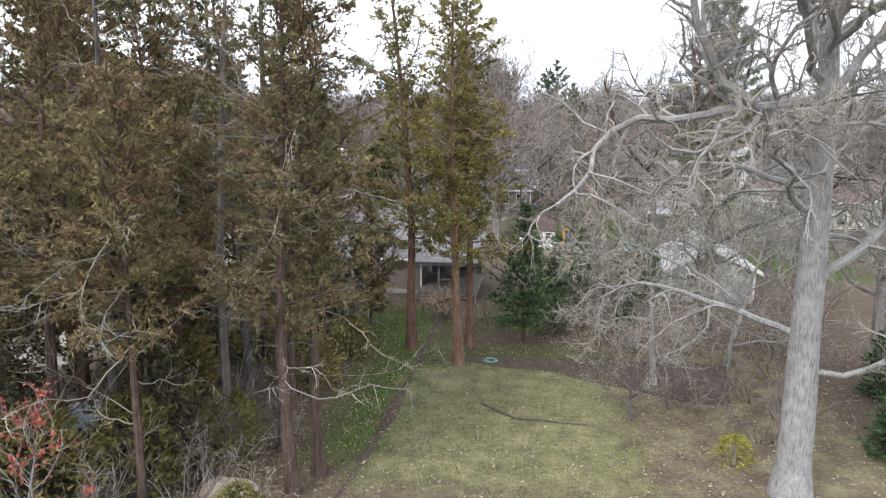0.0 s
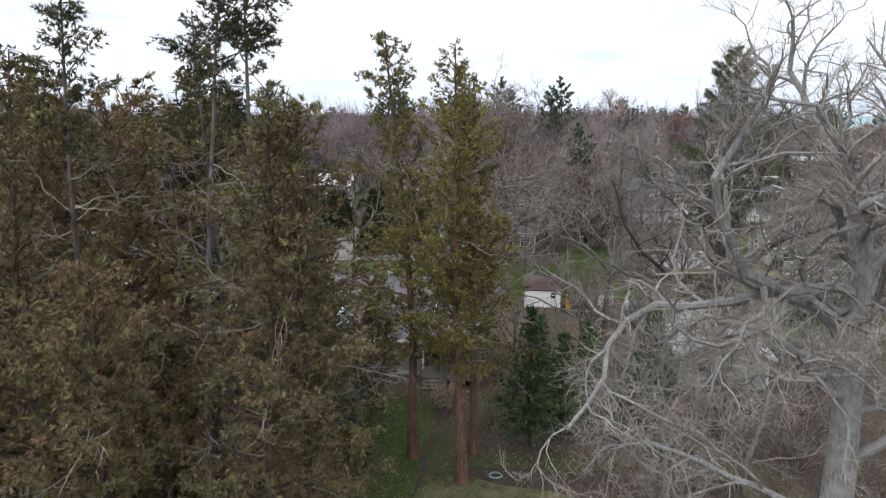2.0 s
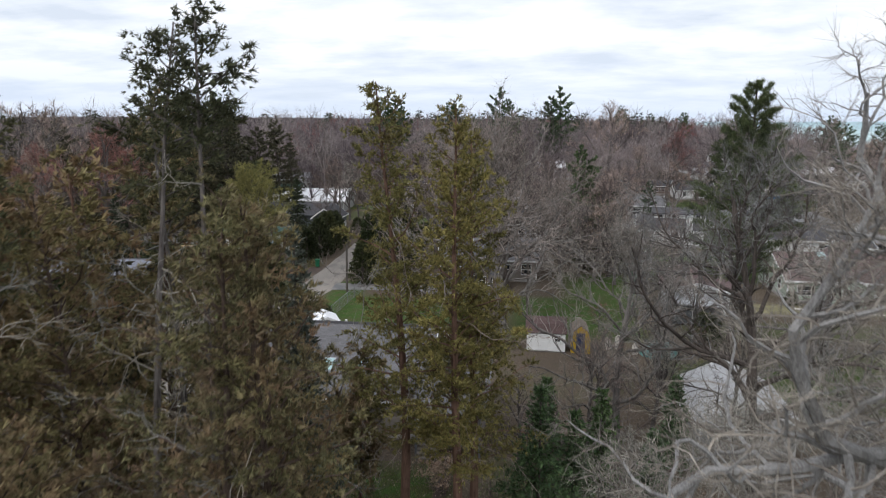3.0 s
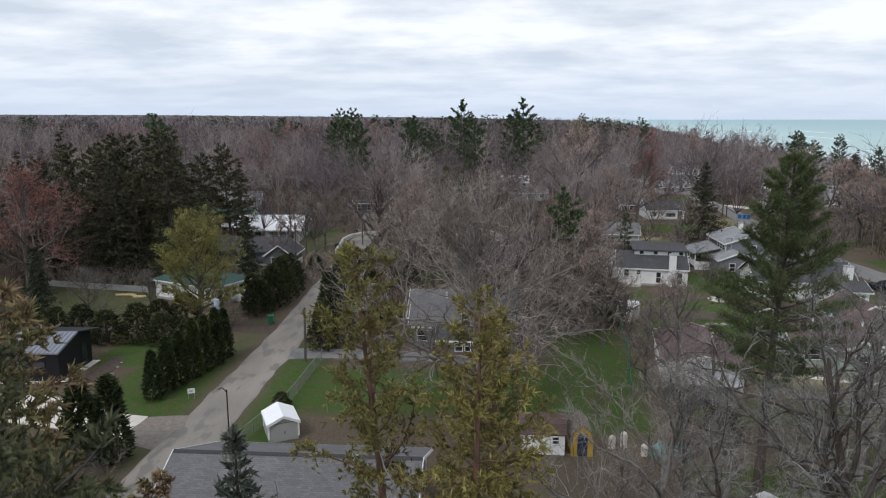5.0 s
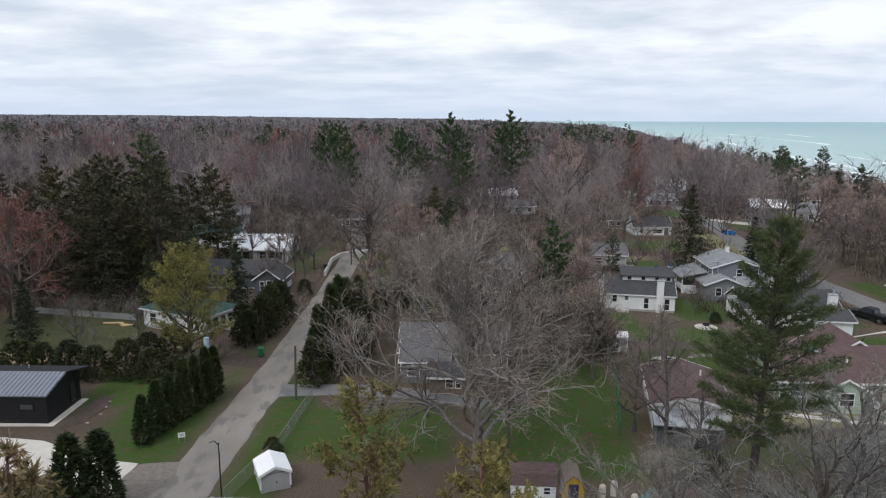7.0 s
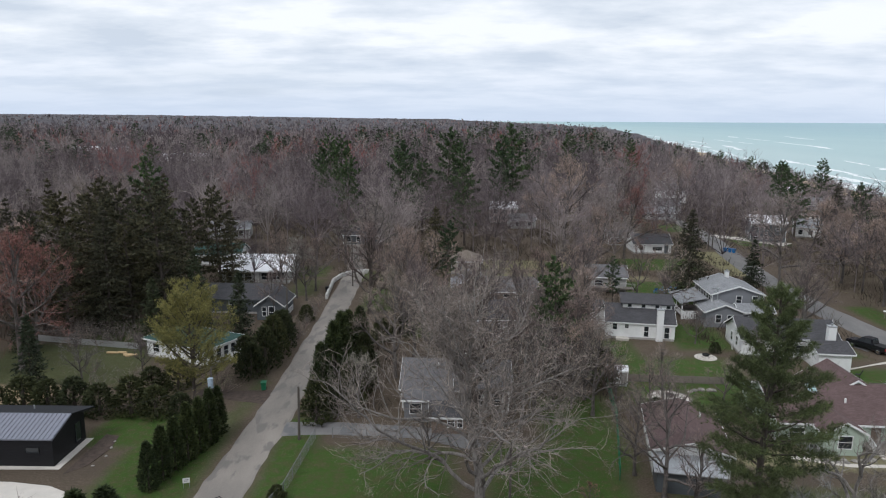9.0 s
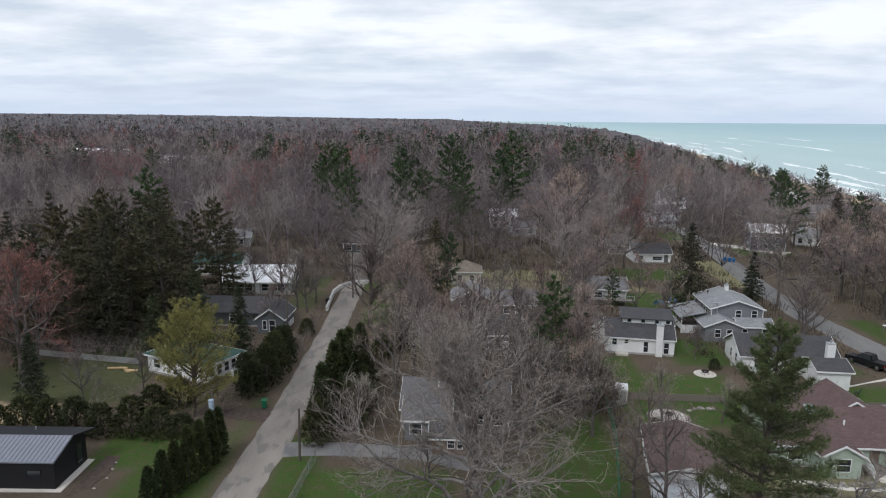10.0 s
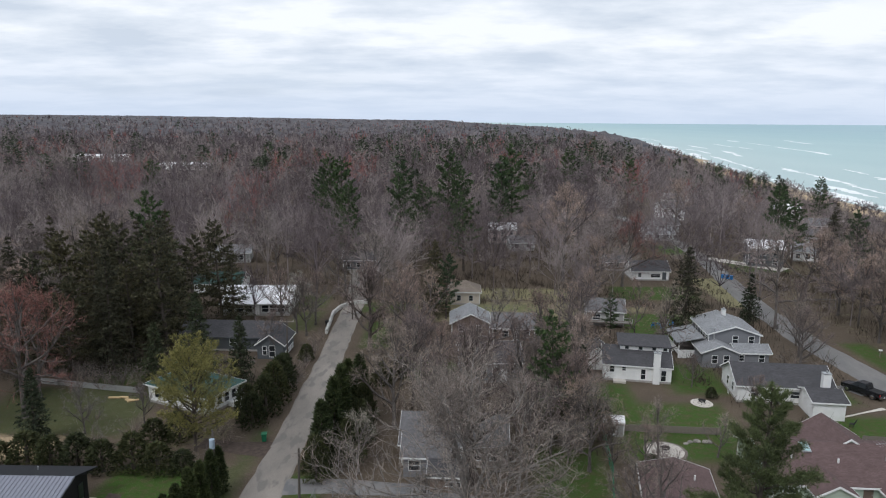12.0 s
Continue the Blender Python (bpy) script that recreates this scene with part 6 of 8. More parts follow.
def board_fence(name, pts, h, material, label, board=0.15):
    ob = thing(name, pts[0][0], pts[0][1], 0, 0, label, "fence")
    ox, oy = pts[0]
    for (x0, y0), (x1, y1) in zip(pts, pts[1:]):
        length = math.hypot(x1 - x0, y1 - y0)
        turn = math.atan2(y1 - y0, x1 - x0)
        me = None
        for i in range(int(length / (board + 0.02))):
            u = (i + 0.5) * (board + 0.02)
            if me is None:
                p = part("board", box(-board / 2, board / 2, -0.012, 0.012, 0.03, h), material, ob)
                me = p.data
            else:
                p = new("board", me)
                p.parent = ob
            p.matrix_basis = pose(x0 - ox + math.cos(turn) * u, y0 - oy + math.sin(turn) * u, 0.02 * math.sin(i * 2.3), 0, 0, math.degrees(turn))
        rl = Build()
        for z in (h * 0.25, h * 0.8):
            rl.tube([(x0 - ox, y0 - oy + 0.04, z), (x1 - ox, y1 - oy + 0.04, z)], [0.04, 0.04], 4)
        part("rail", rl, material, ob)
    return ob


board_fence("board_fence", [(47.5, 99.6), (58.0, 98.2)], 1.7, WOOD_GREY, "weathered dark board fence behind the green house")
board_fence("board_fence", [(20.2, 103.6), (32.0, 102.8)], 0.95, WOOD_GREY, "low weathered board fence across the yard")
board_fence("board_fence", [(-61.0, 117.0), (-54.0, 115.5), (-44.5, 113.6)], 0.9, LGREY_SIDING, "low pale grey board fence across the field")


def block_wall(pts, label):
    """A low wall of separate rough blocks in two courses along a line."""
    rng = np.random.default_rng(12)
    ob = thing("garden_wall", pts[0][0], pts[0][1], 0, 0, label, "wall")
    ox, oy = pts[0]
    for (x0, y0), (x1, y1) in zip(pts, pts[1:]):
        n, turn = max(1, round(math.hypot(x1 - x0, y1 - y0) / 0.8)), math.degrees(math.atan2(y1 - y0, x1 - x0))
        for i in range(n):
            for c in range(2):
                b = bmesh.new()
                bmesh.ops.create_cube(b, size=1.0)
                for v in b.verts:
                    v.co = Vector((v.co.x * 0.74, v.co.y * 0.42, v.co.z * 0.42)) + Vector(rng.uniform(-0.03, 0.03, 3))
                bmesh.ops.bevel(b, geom=list(b.edges), offset=0.05, segments=1, affect="EDGES")
                p = part("block", b, WALL_STONE, ob)
                u = (i + 0.5 + 0.25 * c) / n
                p.matrix_basis = pose(x0 + (x1 - x0) * u - ox, y0 + (y1 - y0) * u - oy, 0.2 + 0.42 * c, 0, 0, turn + rng.uniform(-4, 4))
    return ob


block_wall([(-23.6, 141.5), (-24.0, 147.5), (-24.4, 154.0), (-23.6, 158.6), (-21.6, 161.6), (-18.6, 162.6)], "low white stone wall curving round the lane's end")


def pickup(x, y, turn):
    ob = thing("pickup_truck", x, y, 0, turn, "black crew-cab pickup truck parked on the driveway", "car")
    b = bmesh.new()
    prof = [(-2.85, 0.45), (2.75, 0.45), (2.85, 0.75), (2.78, 1.02), (1.35, 1.12), (-2.85, 1.12)]
    vs = []
    for s in (-0.95, 0.95):
        vs.append([b.verts.new((px, s, pz)) for px, pz in prof])
    n = len(prof)
    b.faces.new(vs[0])
    b.faces.new(reversed(vs[1]))
    for i in range(n):
        b.faces.new((vs[0][i], vs[1][i], vs[1][(i + 1) % n], vs[0][(i + 1) % n]))
    bmesh.ops.bevel(b, geom=list(b.edges), offset=0.07, segments=2, affect="EDGES")
    body = part("body", b, CAR_BLACK, ob)
    c = bmesh.new()
    low = [(-0.95, -0.88), (1.45, -0.88), (1.45, 0.88), (-0.95, 0.88)]
    high = [(-0.75, -0.72), (0.55, -0.72), (0.55, 0.72), (-0.75, 0.72)]
    lv, hv = [c.verts.new((a, e, 1.08)) for a, e in low], [c.verts.new((a, e, 1.85)) for a, e in high]
    c.faces.new(lv)
    c.faces.new(reversed(hv))
    for i in range(4):
        c.faces.new((lv[i], lv[(i + 1) % 4], hv[(i + 1) % 4], hv[i]))
    bmesh.ops.bevel(c, geom=list(c.edges), offset=0.06, segments=2, affect="EDGES")
    part("cab", c, CAR_BLACK, ob)
    bed = Build()
    bed.box(-2.7, -1.05, -0.8, 0.8, 1.085, 1.135)
    part("bed", bed, RUBBER, ob)
    for nm, pts in (("windscreen", [(1.36, -0.74, 1.17), (1.36, 0.74, 1.17), (0.66, 0.64, 1.78), (0.66, -0.64, 1.78)]), ("rear_window", [(-0.96, 0.7, 1.2), (-0.96, -0.7, 1.2), (-0.83, -0.62, 1.76), (-0.83, 0.62, 1.76)])):
        g2 = Build()
        g2.quad(*pts, -0.02)
        part(nm, g2, GLASS, ob)
    for s in (-1, 1):
        for a0, a1, h0, h1 in ((-0.8, 0.2, -0.7, 0.2), (0.28, 1.2, 0.26, 0.5)):
            g2 = Build()
            p = [(a0, s * 0.885, 1.2), (a1, s * 0.885, 1.2), (h1, s * 0.765, 1.75), (h0, s * 0.765, 1.75)]
            g2.quad(*(p if s < 0 else list(reversed(p))), -0.02)
            part("side_window", g2, GLASS, ob)
        for wx in (-1.85, 1.8):
            t = Build()
            t.tube([(wx, s * 0.72, 0.38), (wx, s * 0.85, 0.38), (wx, s * 0.97, 0.38)], [0.38, 0.39, 0.38], 18, True)
            wh = part("wheel", t, RUBBER, ob)
            rm = Build()
            rm.tube([(wx, s * 0.95, 0.38), (wx, s * 0.975, 0.38), (wx, s * 0.985, 0.38)], [0.24, 0.24, 0.2], 14, True)
            part("rim", rm, CHROME, wh)
        part("tail_light", box(-2.88, -2.82, s * 0.85 - 0.08, s * 0.85 + 0.08, 0.72, 1.05), TAIL_RED, ob)
        part("headlight", box(2.74, 2.84, s * 0.75 - 0.15, s * 0.75 + 0.15, 0.78, 0.95), CHROME, ob)
    part("bumper", box(-2.98, -2.84, -0.92, 0.92, 0.42, 0.6), CHROME, ob)
    part("number_plate", box(-2.995, -2.982, -0.15, 0.15, 0.46, 0.56), WHITE, ob)
    return ob


pickup(57.6, 116.6, 118)


def sedan(x, y, turn, paint, label):
    ob = thing("car", x, y, 0, turn, label, "car")
    b = bmesh.new()
    prof = [(-2.1, 0.35), (2.15, 0.35), (2.2, 0.62), (2.1, 0.8), (1.0, 0.92), (0.35, 1.38), (-0.9, 1.42), (-1.75, 0.98), (-2.15, 0.92)]
    vs = [[b.verts.new((px, s * (0.86 if pz < 1.1 else 0.68), pz)) for px, pz in prof] for s in (-1, 1)]
    n = len(prof)
    b.faces.new(vs[0])
    b.faces.new(reversed(vs[1]))
    for i in range(n):
        b.faces.new((vs[0][i], vs[1][i], vs[1][(i + 1) % n], vs[0][(i + 1) % n]))
    bmesh.ops.bevel(b, geom=list(b.edges), offset=0.05, segments=2, affect="EDGES")
    part("body", b, paint, ob)
    for nm, pts in (("windscreen", [(0.92, -0.68, 0.98), (0.92, 0.68, 0.98), (0.42, 0.6, 1.34), (0.42, -0.6, 1.34)]), ("rear_window", [(-1.68, 0.66, 1.04), (-1.68, -0.66, 1.04), (-1.0, -0.58, 1.4), (-1.0, 0.58, 1.4)])):
        g2 = Build()
        g2.quad(*pts, -0.02)
        part(nm, g2, GLASS, ob)
    for s in (-1, 1):
        for wx in (-1.35, 1.35):
            t = Build()
            t.tube([(wx, s * 0.68, 0.32), (wx, s * 0.78, 0.32), (wx, s * 0.88, 0.32)], [0.32, 0.33, 0.32], 16, True)
            part("wheel", t, RUBBER, ob)
    return ob



def wheelie_bin(x, y, turn, material, label):
    ob = thing("wheelie_bin", x, y, 0, turn, label, "bin")
    b = bmesh.new()
    lo, hi = [b.verts.new((a * 0.24, e * 0.28, 0.08)) for a, e in ((-1, -1), (1, -1), (1, 1), (-1, 1))], [b.verts.new((a * 0.3, e * 0.36, 1.0)) for a, e in ((-1, -1), (1, -1), (1, 1), (-1, 1))]
    b.faces.new(lo)
    b.faces.new(hi)
    for i in range(4):
        b.faces.new((lo[i], lo[(i + 1) % 4], hi[(i + 1) % 4], hi[i]))
    bmesh.ops.bevel(b, geom=list(b.edges), offset=0.03, segments=2, affect="EDGES")
    part("body", b, material, ob)
    part("lid", box(-0.33, 0.33, -0.4, 0.38, 1.0, 1.07), material, ob)
    for s in (-0.22, 0.22):
        t = Build()
        t.tube([(s, 0.3, 0.12), (s + 0.03, 0.3, 0.12), (s + 0.06, 0.3, 0.12)], [0.12, 0.12, 0.12], 10, True)
        part("wheel", t, RUBBER, ob)
    return ob


wheelie_bin(-23.7, 99.6, 10, BIN_GREEN, "green wheelie bin at the edge of the lane")
wheelie_bin(-24.3, 146.5, 0, RUBBER, "black wheelie bin beside the lane")
for bx_, by_ in ((65.6, 189.4), (66.5, 188.9), (67.2, 188.2)):
    wheelie_bin(bx_, by_, 20 * bx_ % 40, BIN_BLUE, "bright blue bin at the street edge")


def post_box(x, y, turn, label):
    ob = thing("mailbox", x, y, 0, turn, label, "mailbox")
    part("post", box(-0.05, 0.05, -0.05, 0.05, 0, 1.1), WOOD_GREY, ob)
    b = Build()
    b.prism([(-0.11, 1.1), (0.11, 1.1), (0.11, 1.24), (0.06, 1.33), (-0.06, 1.33), (-0.11, 1.24)], "y", -0.25, 0.25)
    part("box", b, WHITE, ob)


post_box(69.6, 132.5, 70, "white mailbox on a post across the street")
post_box(68.3, 124.6, 60, "white mailbox on a post across the street")
sign = thing("yard_sign", -24.6, 77.4, 0, 20, "small white sign on a frame beside the lane", "sign")
part("panel", box(-0.3, 0.3, -0.015, 0.015, 0.5, 0.95), WHITE, sign)
for s in (-0.25, 0.25):
    part("leg", box(s - 0.02, s + 0.02, -0.02, 0.02, 0, 0.5), METAL, sign)
for s_, z_ in ((0.2, 0.8), (0.16, 0.68)):
    part("line_of_writing", box(-s_, s_, -0.022, -0.016, z_ - 0.03, z_ + 0.02), GREY_SIDING, sign)
lamp_post = thing("yard_lamp", -17.9, 67.4, 0, 0, "dark iron yard lamp beside the cottage", "lamp")
lb = Build()
lb.tube([(0, 0, 0), (0, 0, 2.6), (0, 0, 5.0)], [0.06, 0.05, 0.045], 8, True)
part("post", lb, RUBBER, lamp_post)
lb = Build()
lb.tube([(0, 0, 4.8), (-0.3, 0, 5.15), (-0.65, 0, 5.0)], [0.035, 0.035, 0.03], 6)
part("arm", lb, RUBBER, lamp_post)


def patio(x, y, r, label, seats, seed):
    """A round paved patio of separate slabs, a fire bowl in the middle and chairs round it."""
    rng = np.random.default_rng(seed)
    ob = thing("patio", x, y, 0, 0, label, "patio", kind="structure")
    base = Build()
    base.slab([(r * 1.02 * math.cos(a), r * 1.02 * math.sin(a)) for a in np.linspace(0, 2 * math.pi, 28)[:-1]], -0.03, 0.02)
    part("bed", base, GRAVEL, ob)
    rr, ring = 0.0, 0
    while rr < r - 0.3:
        r1 = min(r, rr + 0.55)
        n = max(4, int(2 * math.pi * (rr + r1) / 2 / 0.62)) if rr > 0 else 4
        for i in range(n):
            a0, a1 = 2 * math.pi * (i + 0.04) / n + ring, 2 * math.pi * (i + 0.96) / n + ring
            b = Build()
            b.slab([(q * math.cos(a), q * math.sin(a)) for q, a in ((rr + 0.02, a0), (r1 - 0.02, a0), (r1 - 0.02, a1), (rr + 0.02, a1))], 0.0, 0.05 + rng.uniform(0, 0.012))
            part("slab", b, CONCRETE, ob)
        rr, ring = r1, ring + 0.37
    pit = thing("fire_bowl", x, y, 0.06, 0, "dark round fire bowl on a patio", "fire bowl")
    b = Build()
    b.tube([(0, 0, 0.18), (0, 0, 0.3), (0, 0, 0.42)], [0.3, 0.45, 0.52], 14)
    part("bowl", b, RUBBER, pit)
    for i in range(3):
        a = i * 2.1
        b = Build()
        b.tube([(0.3 * math.cos(a), 0.3 * math.sin(a), 0.25), (0.4 * math.cos(a), 0.4 * math.sin(a), 0)], [0.025, 0.025], 5)
        part("leg", b, RUBBER, pit)
    for i in range(seats):
        a = 0.6 + i * 2 * math.pi / max(1, seats)
        chair(x + 1.3 * math.cos(a), y + 1.3 * math.sin(a), math.degrees(a) + 90, WOOD_GREY, "dark garden chair round a fire bowl", "chairs round the fire bowl")


def chair(x, y, turn, material, label, group):
    ob = thing("garden_chair", x, y, 0.05, turn, label, "chair", group)
    part("seat", box(-0.28, 0.28, -0.25, 0.28, 0.36, 0.41), material, ob)
    b = Build()
    b.quad((-0.28, -0.25, 0.41), (0.28, -0.25, 0.41), (0.28, -0.5, 1.0), (-0.28, -0.5, 1.0), 0.04)
    part("backrest", b, material, ob)
    for a in (-0.25, 0.25):
        for e in (-0.22, 0.24):
            part("leg", box(a - 0.025, a + 0.025, e - 0.025, e + 0.025, 0, 0.36), material, ob)
    return ob


patio(23.9, 98.4, 2.5, "round patio of pale paving slabs on a lawn", 0, 3)
patio(33.2, 112.6, 1.5, "round pale gravel and slab fire pit patio", 0, 4)
for i_, (cx_, cy_) in enumerate(((36.6, 148.0), (37.9, 149.2), (39.5, 149.4), (40.6, 148.2), (38.0, 146.8), (39.8, 146.7))):
    chair(cx_, cy_, i_ * 60, BIN_BLUE, "bright blue garden chair on the lawn", "blue chairs on the lawn")
tb = thing("garden_table", 38.8, 148.1, 0, 0, "pale low garden table among blue chairs", "table")
part("tabletop", box(-0.6, 0.6, -0.4, 0.4, 0.66, 0.71), CONCRETE, tb)
for a_ in (-0.5, 0.5):
    for e_ in (-0.3, 0.3):
        part("leg", box(a_ - 0.03, a_ + 0.03, e_ - 0.03, e_ + 0.03, 0, 0.66), METAL, tb)
chair(49.8, 105.6, 60, RUBBER, "black garden chair beside the white house", "")

# garden hose coiled on the lawn
hose = Build()
hose.tube([((0.30 + 0.03 * math.sin(a * 2.3)) * math.cos(a), (0.28 + 0.03 * math.cos(a * 1.7)) * math.sin(a), 0.03 + 0.012 * a / 3) for a in np.linspace(0, 6 * math.pi, 60)], [0.018] * 60, 6)
tagged(part("garden_hose", hose, HOSE), "pale green garden hose coiled on the ground", "hose").location = (1.1, 37.9, 0.03)


def tarp_heap(x, y):
    rng = np.random.default_rng(8)
    b = bmesh.new()
    bmesh.ops.create_icosphere(b, subdivisions=3, radius=1.0)
    for v in b.verts:
        k = 1 + 0.22 * noise.noise(v.co * 2.1) + 0.1 * noise.noise(v.co * 5)
        v.co = Vector((v.co.x * 1.5 * k, v.co.y * 1.1 * k, max(0, v.co.z) * 1.25 * k))
    ob = part("tarpaulin", b, TARP)
    ob.location = (x, y, -0.02)
    tagged(ob, "yard pile under a crumpled teal tarp", "tarp")


tarp_heap(13.9, 68.2)
for tx_, ty_, th_ in ((9.9, 69.4, 0.9), (10.8, 69.6, 1.1), (12.0, 68.3, 0.8)):
    tk = Build()
    tk.tube([(0, 0, 0), (0, 0, th_ * 0.85), (0, 0, th_), (0, 0, th_ + 0.1)], [0.26, 0.26, 0.2, 0.05], 12, True)
    t_ = part("gas_bottle", tk, CONCRETE)
    t_.location = (tx_, ty_, 0)
    tagged(t_, "pale upright tank beside the yard pile", "tank")


def stone_row(pts, n, size, seed, group):
    rng = np.random.default_rng(seed)
    for i in range(n):
        u = (i + rng.uniform(0, 0.6)) / n * (len(pts) - 1)
        k = min(int(u), len(pts) - 2)
        x, y = pts[k][0] + (pts[k + 1][0] - pts[k][0]) * (u - k), pts[k][1] + (pts[k + 1][1] - pts[k][1]) * (u - k)
        b = bmesh.new()
        bmesh.ops.create_icosphere(b, subdivisions=2, radius=1.0)
        s = size * rng.uniform(0.5, 1.3)
        sx, sy, sz, ph = s * rng.uniform(0.8, 1.5), s * rng.uniform(0.8, 1.2), s * rng.uniform(0.5, 0.8), rng.uniform(0, 50)
        for v in b.verts:
            w = 1 + 0.3 * noise.noise(v.co * 1.4 + Vector((ph, 0, 0)))
            v.co = Vector((v.co.x * sx * w, v.co.y * sy * w, v.co.z * sz * w))
        ob = part("stone", b, STONE)
        ob.location = (x + rng.uniform(-0.3, 0.3), y + rng.uniform(-0.3, 0.3), sz * 0.35)
        tagged(ob, "rounded grey-brown field stone on the ground", "stone", group)


stone_row([(33.5, 83.6), (37, 83.4), (39.2, 84.0)], 16, 0.22, 1, "stones along the green house")
stone_row([(27, 100.5), (30.5, 100.9)], 7, 0.32, 2, "stones in the yard")
stone_row([(-59, 94), (-50, 92.5)], 8, 0.4, 3, "stones in the field")
stone_row([(-35.0, 80.2), (-34.6, 84.0), (-35.2, 87)], 4, 0.13, 4, "stones along the mulch bed")
stone_row([(-8.4, 20.6), (-6.0, 21.4)], 3, 0.85, 5, "boulders at the garden edge")


def log_pile(x, y, n, seed, label):
    rng = np.random.default_rng(seed)
    for i in range(n):
        l_ = rng.uniform(0.8, 2.2)
        b = Build()
        b.tube([(-l_ / 2, 0, 0), (0, 0.02, 0.01), (l_ / 2, 0, 0)], [0.17, 0.16, 0.15], 8, True)
        ob = part("log", b, WOOD_RAW)
        ob.matrix_basis = pose(x + rng.uniform(-1.6, 1.6), y + rng.uniform(-0.8, 0.8), 0.15, 0, 0, rng.uniform(-30, 30))
        tagged(ob, label, "log", "cut logs")


log_pile(-46.0, 111.4, 4, 1, "freshly cut pale log lying in the field")
log_pile(-57.5, 95.5, 6, 2, "freshly cut pale log on bare sand")
log_pile(-53.0, 90.6, 4, 3, "freshly cut pale log on bare sand")


# below the cedars: a parked car and a broad boulder
sedan(-13.2, 28.4, 8, plain("blue_grey_paint", (0.16, 0.22, 0.28), 0.3, 0.2, 0.5, vary=0.05, bump=0.0), "blue-grey car parked below the cedars")


def boulder(x, y, sx, sy, sz, seed):
    b = bmesh.new()
    bmesh.ops.create_icosphere(b, subdivisions=4, radius=1.0)
    for v in b.verts:
        w = 1 + 0.22 * noise.noise(v.co * 1.3 + Vector((seed, 0, 0))) + 0.07 * noise.noise(v.co * 4.0 + Vector((0, seed, 0)))
        v.co = Vector((v.co.x * sx * w, v.co.y * sy * w, max(-0.3, min(v.co.z, 0.62 + 0.08 * noise.noise(v.co * 3))) * sz * w))
    ob = part("boulder", b, plain("tan_boulder", (0.36, 0.31, 0.25), 0.95, vary=0.3, scale=1.2, fine=14, bump=0.5))
    ob.location = (x, y, 0.05)
    return tagged(ob, "broad tan boulder among litter below the cedars", "boulder")


boulder(-7.0, 24.6, 0.95, 0.5, 0.75, 4.0)

# a fallen branch on the lawn
fallen = thing("fallen_branch", 0.8, 32.7, 0.03, 0, "fallen dead branch lying curved on the lawn", "branch")
fb = Build()
frng = np.random.default_rng(2)
fallen_line = bent(frng, (0, 0, 0.02), (0.75, -0.65, 0), 2.0, 6, 0.1, 0.0)
fallen_line = np.concatenate((fallen_line, bent(frng, fallen_line[-1], (1.0, -0.05, 0), 3.6, 10, 0.1, 0.0)[1:]))
fallen_line[:, 2] = 0.03
fb.tube(fallen_line, list(np.linspace(0.05, 0.015, len(fallen_line) - 1)) + [0], 5)
part("branch", fb, BARK_MID, fallen)
ft = Build()
for u_ in frng.uniform(0.2, 1.0, 16):
    p_, d_ = point_on(fallen_line, u_)
    tw_line = bent(frng, p_, unit(away(frng, d_, 0.8) * np.array((1, 1, 0.15))), frng.uniform(0.3, 0.8), 3, 0.2, 0.0)
    ft.tube(tw_line, [0.012, 0.010, 0.008, 0], 3)
part("twigs", ft, BARK_MID, fallen)

# ---- trees and shrubs ----
KEEP_OUT = []  # (x, y, radius) that the woods leave free


def free(x, y, r):
    KEEP_OUT.append((x, y, r))


# old cedars crowding the garden's west side
for i_, (cx_, cy_, h_, w_, first_, lean_) in enumerate([
    (-5.0, 24.9, 18.0, 5.2, 0.32, (-0.01, 0.0)), (-4.5, 26.3, 17.6, 5.0, 0.30, (0.01, 0.01)), (-8.0, 27.0, 21.8, 3.2, 0.80, (0.0, 0.0)), (-6.3, 28.0, 21.9, 3.0, 0.84, (0.0, 0.0)),
    (-13.4, 25.6, 19.0, 5.6, 0.30, (0.0, 0.0)), (-15.6, 30.6, 19.0, 5.6, 0.10, (0.02, 0.0)), (-12.2, 36.4, 20.4, 5.2, 0.16, (0.0, 0.0)), (-7.0, 31.2, 16.4, 5.2, 0.22, (0.03, 0.0)), (-18.6, 34.5, 19.0, 5.6, 0.12, (0.0, 0.0)), (-8.8, 22.6, 13.4, 4.4, 0.42, (0.0, 0.0)), (-13.0, 21.5, 14.5, 4.6, 0.40, (0, 0)),
    (-10.4, 28.3, 17.6, 5.4, 0.32, (0.0, 0.02)), (-9.6, 33.4, 21.0, 3.4, 0.66, (-0.02, 0.0)), (-11.2, 25.4, 21.0, 3.0, 0.74, (0.0, 0.0))]):
    near_ = i_ not in (5, 6, 8)
    slim_ = first_ > 0.6
    wood_, leaf_, snag_ = cedar(100 + i_, h_, w_ * (1.15 if slim_ else 1.4), first_, 26 if slim_ else 84, 0.15 if near_ else 0.22, 24 if near_ else 18, lean_, 22 if slim_ else 14, 0.0085 if slim_ else 0.011, fine=0.22 if near_ else 0.32)
    plant("cedar", cx_, cy_, [("trunk", wood_, BARK_MID if slim_ else BARK_CEDAR), ("foliage", leaf_, CEDAR_TOP if slim_ else CEDAR), ("dead_limb", snag_, TWIG_SNAG)], "tall bare-stemmed cedar with a small leafy top" if slim_ else "tall ragged cedar with brown-olive foliage and dead limbs", group="cedars by the garden")
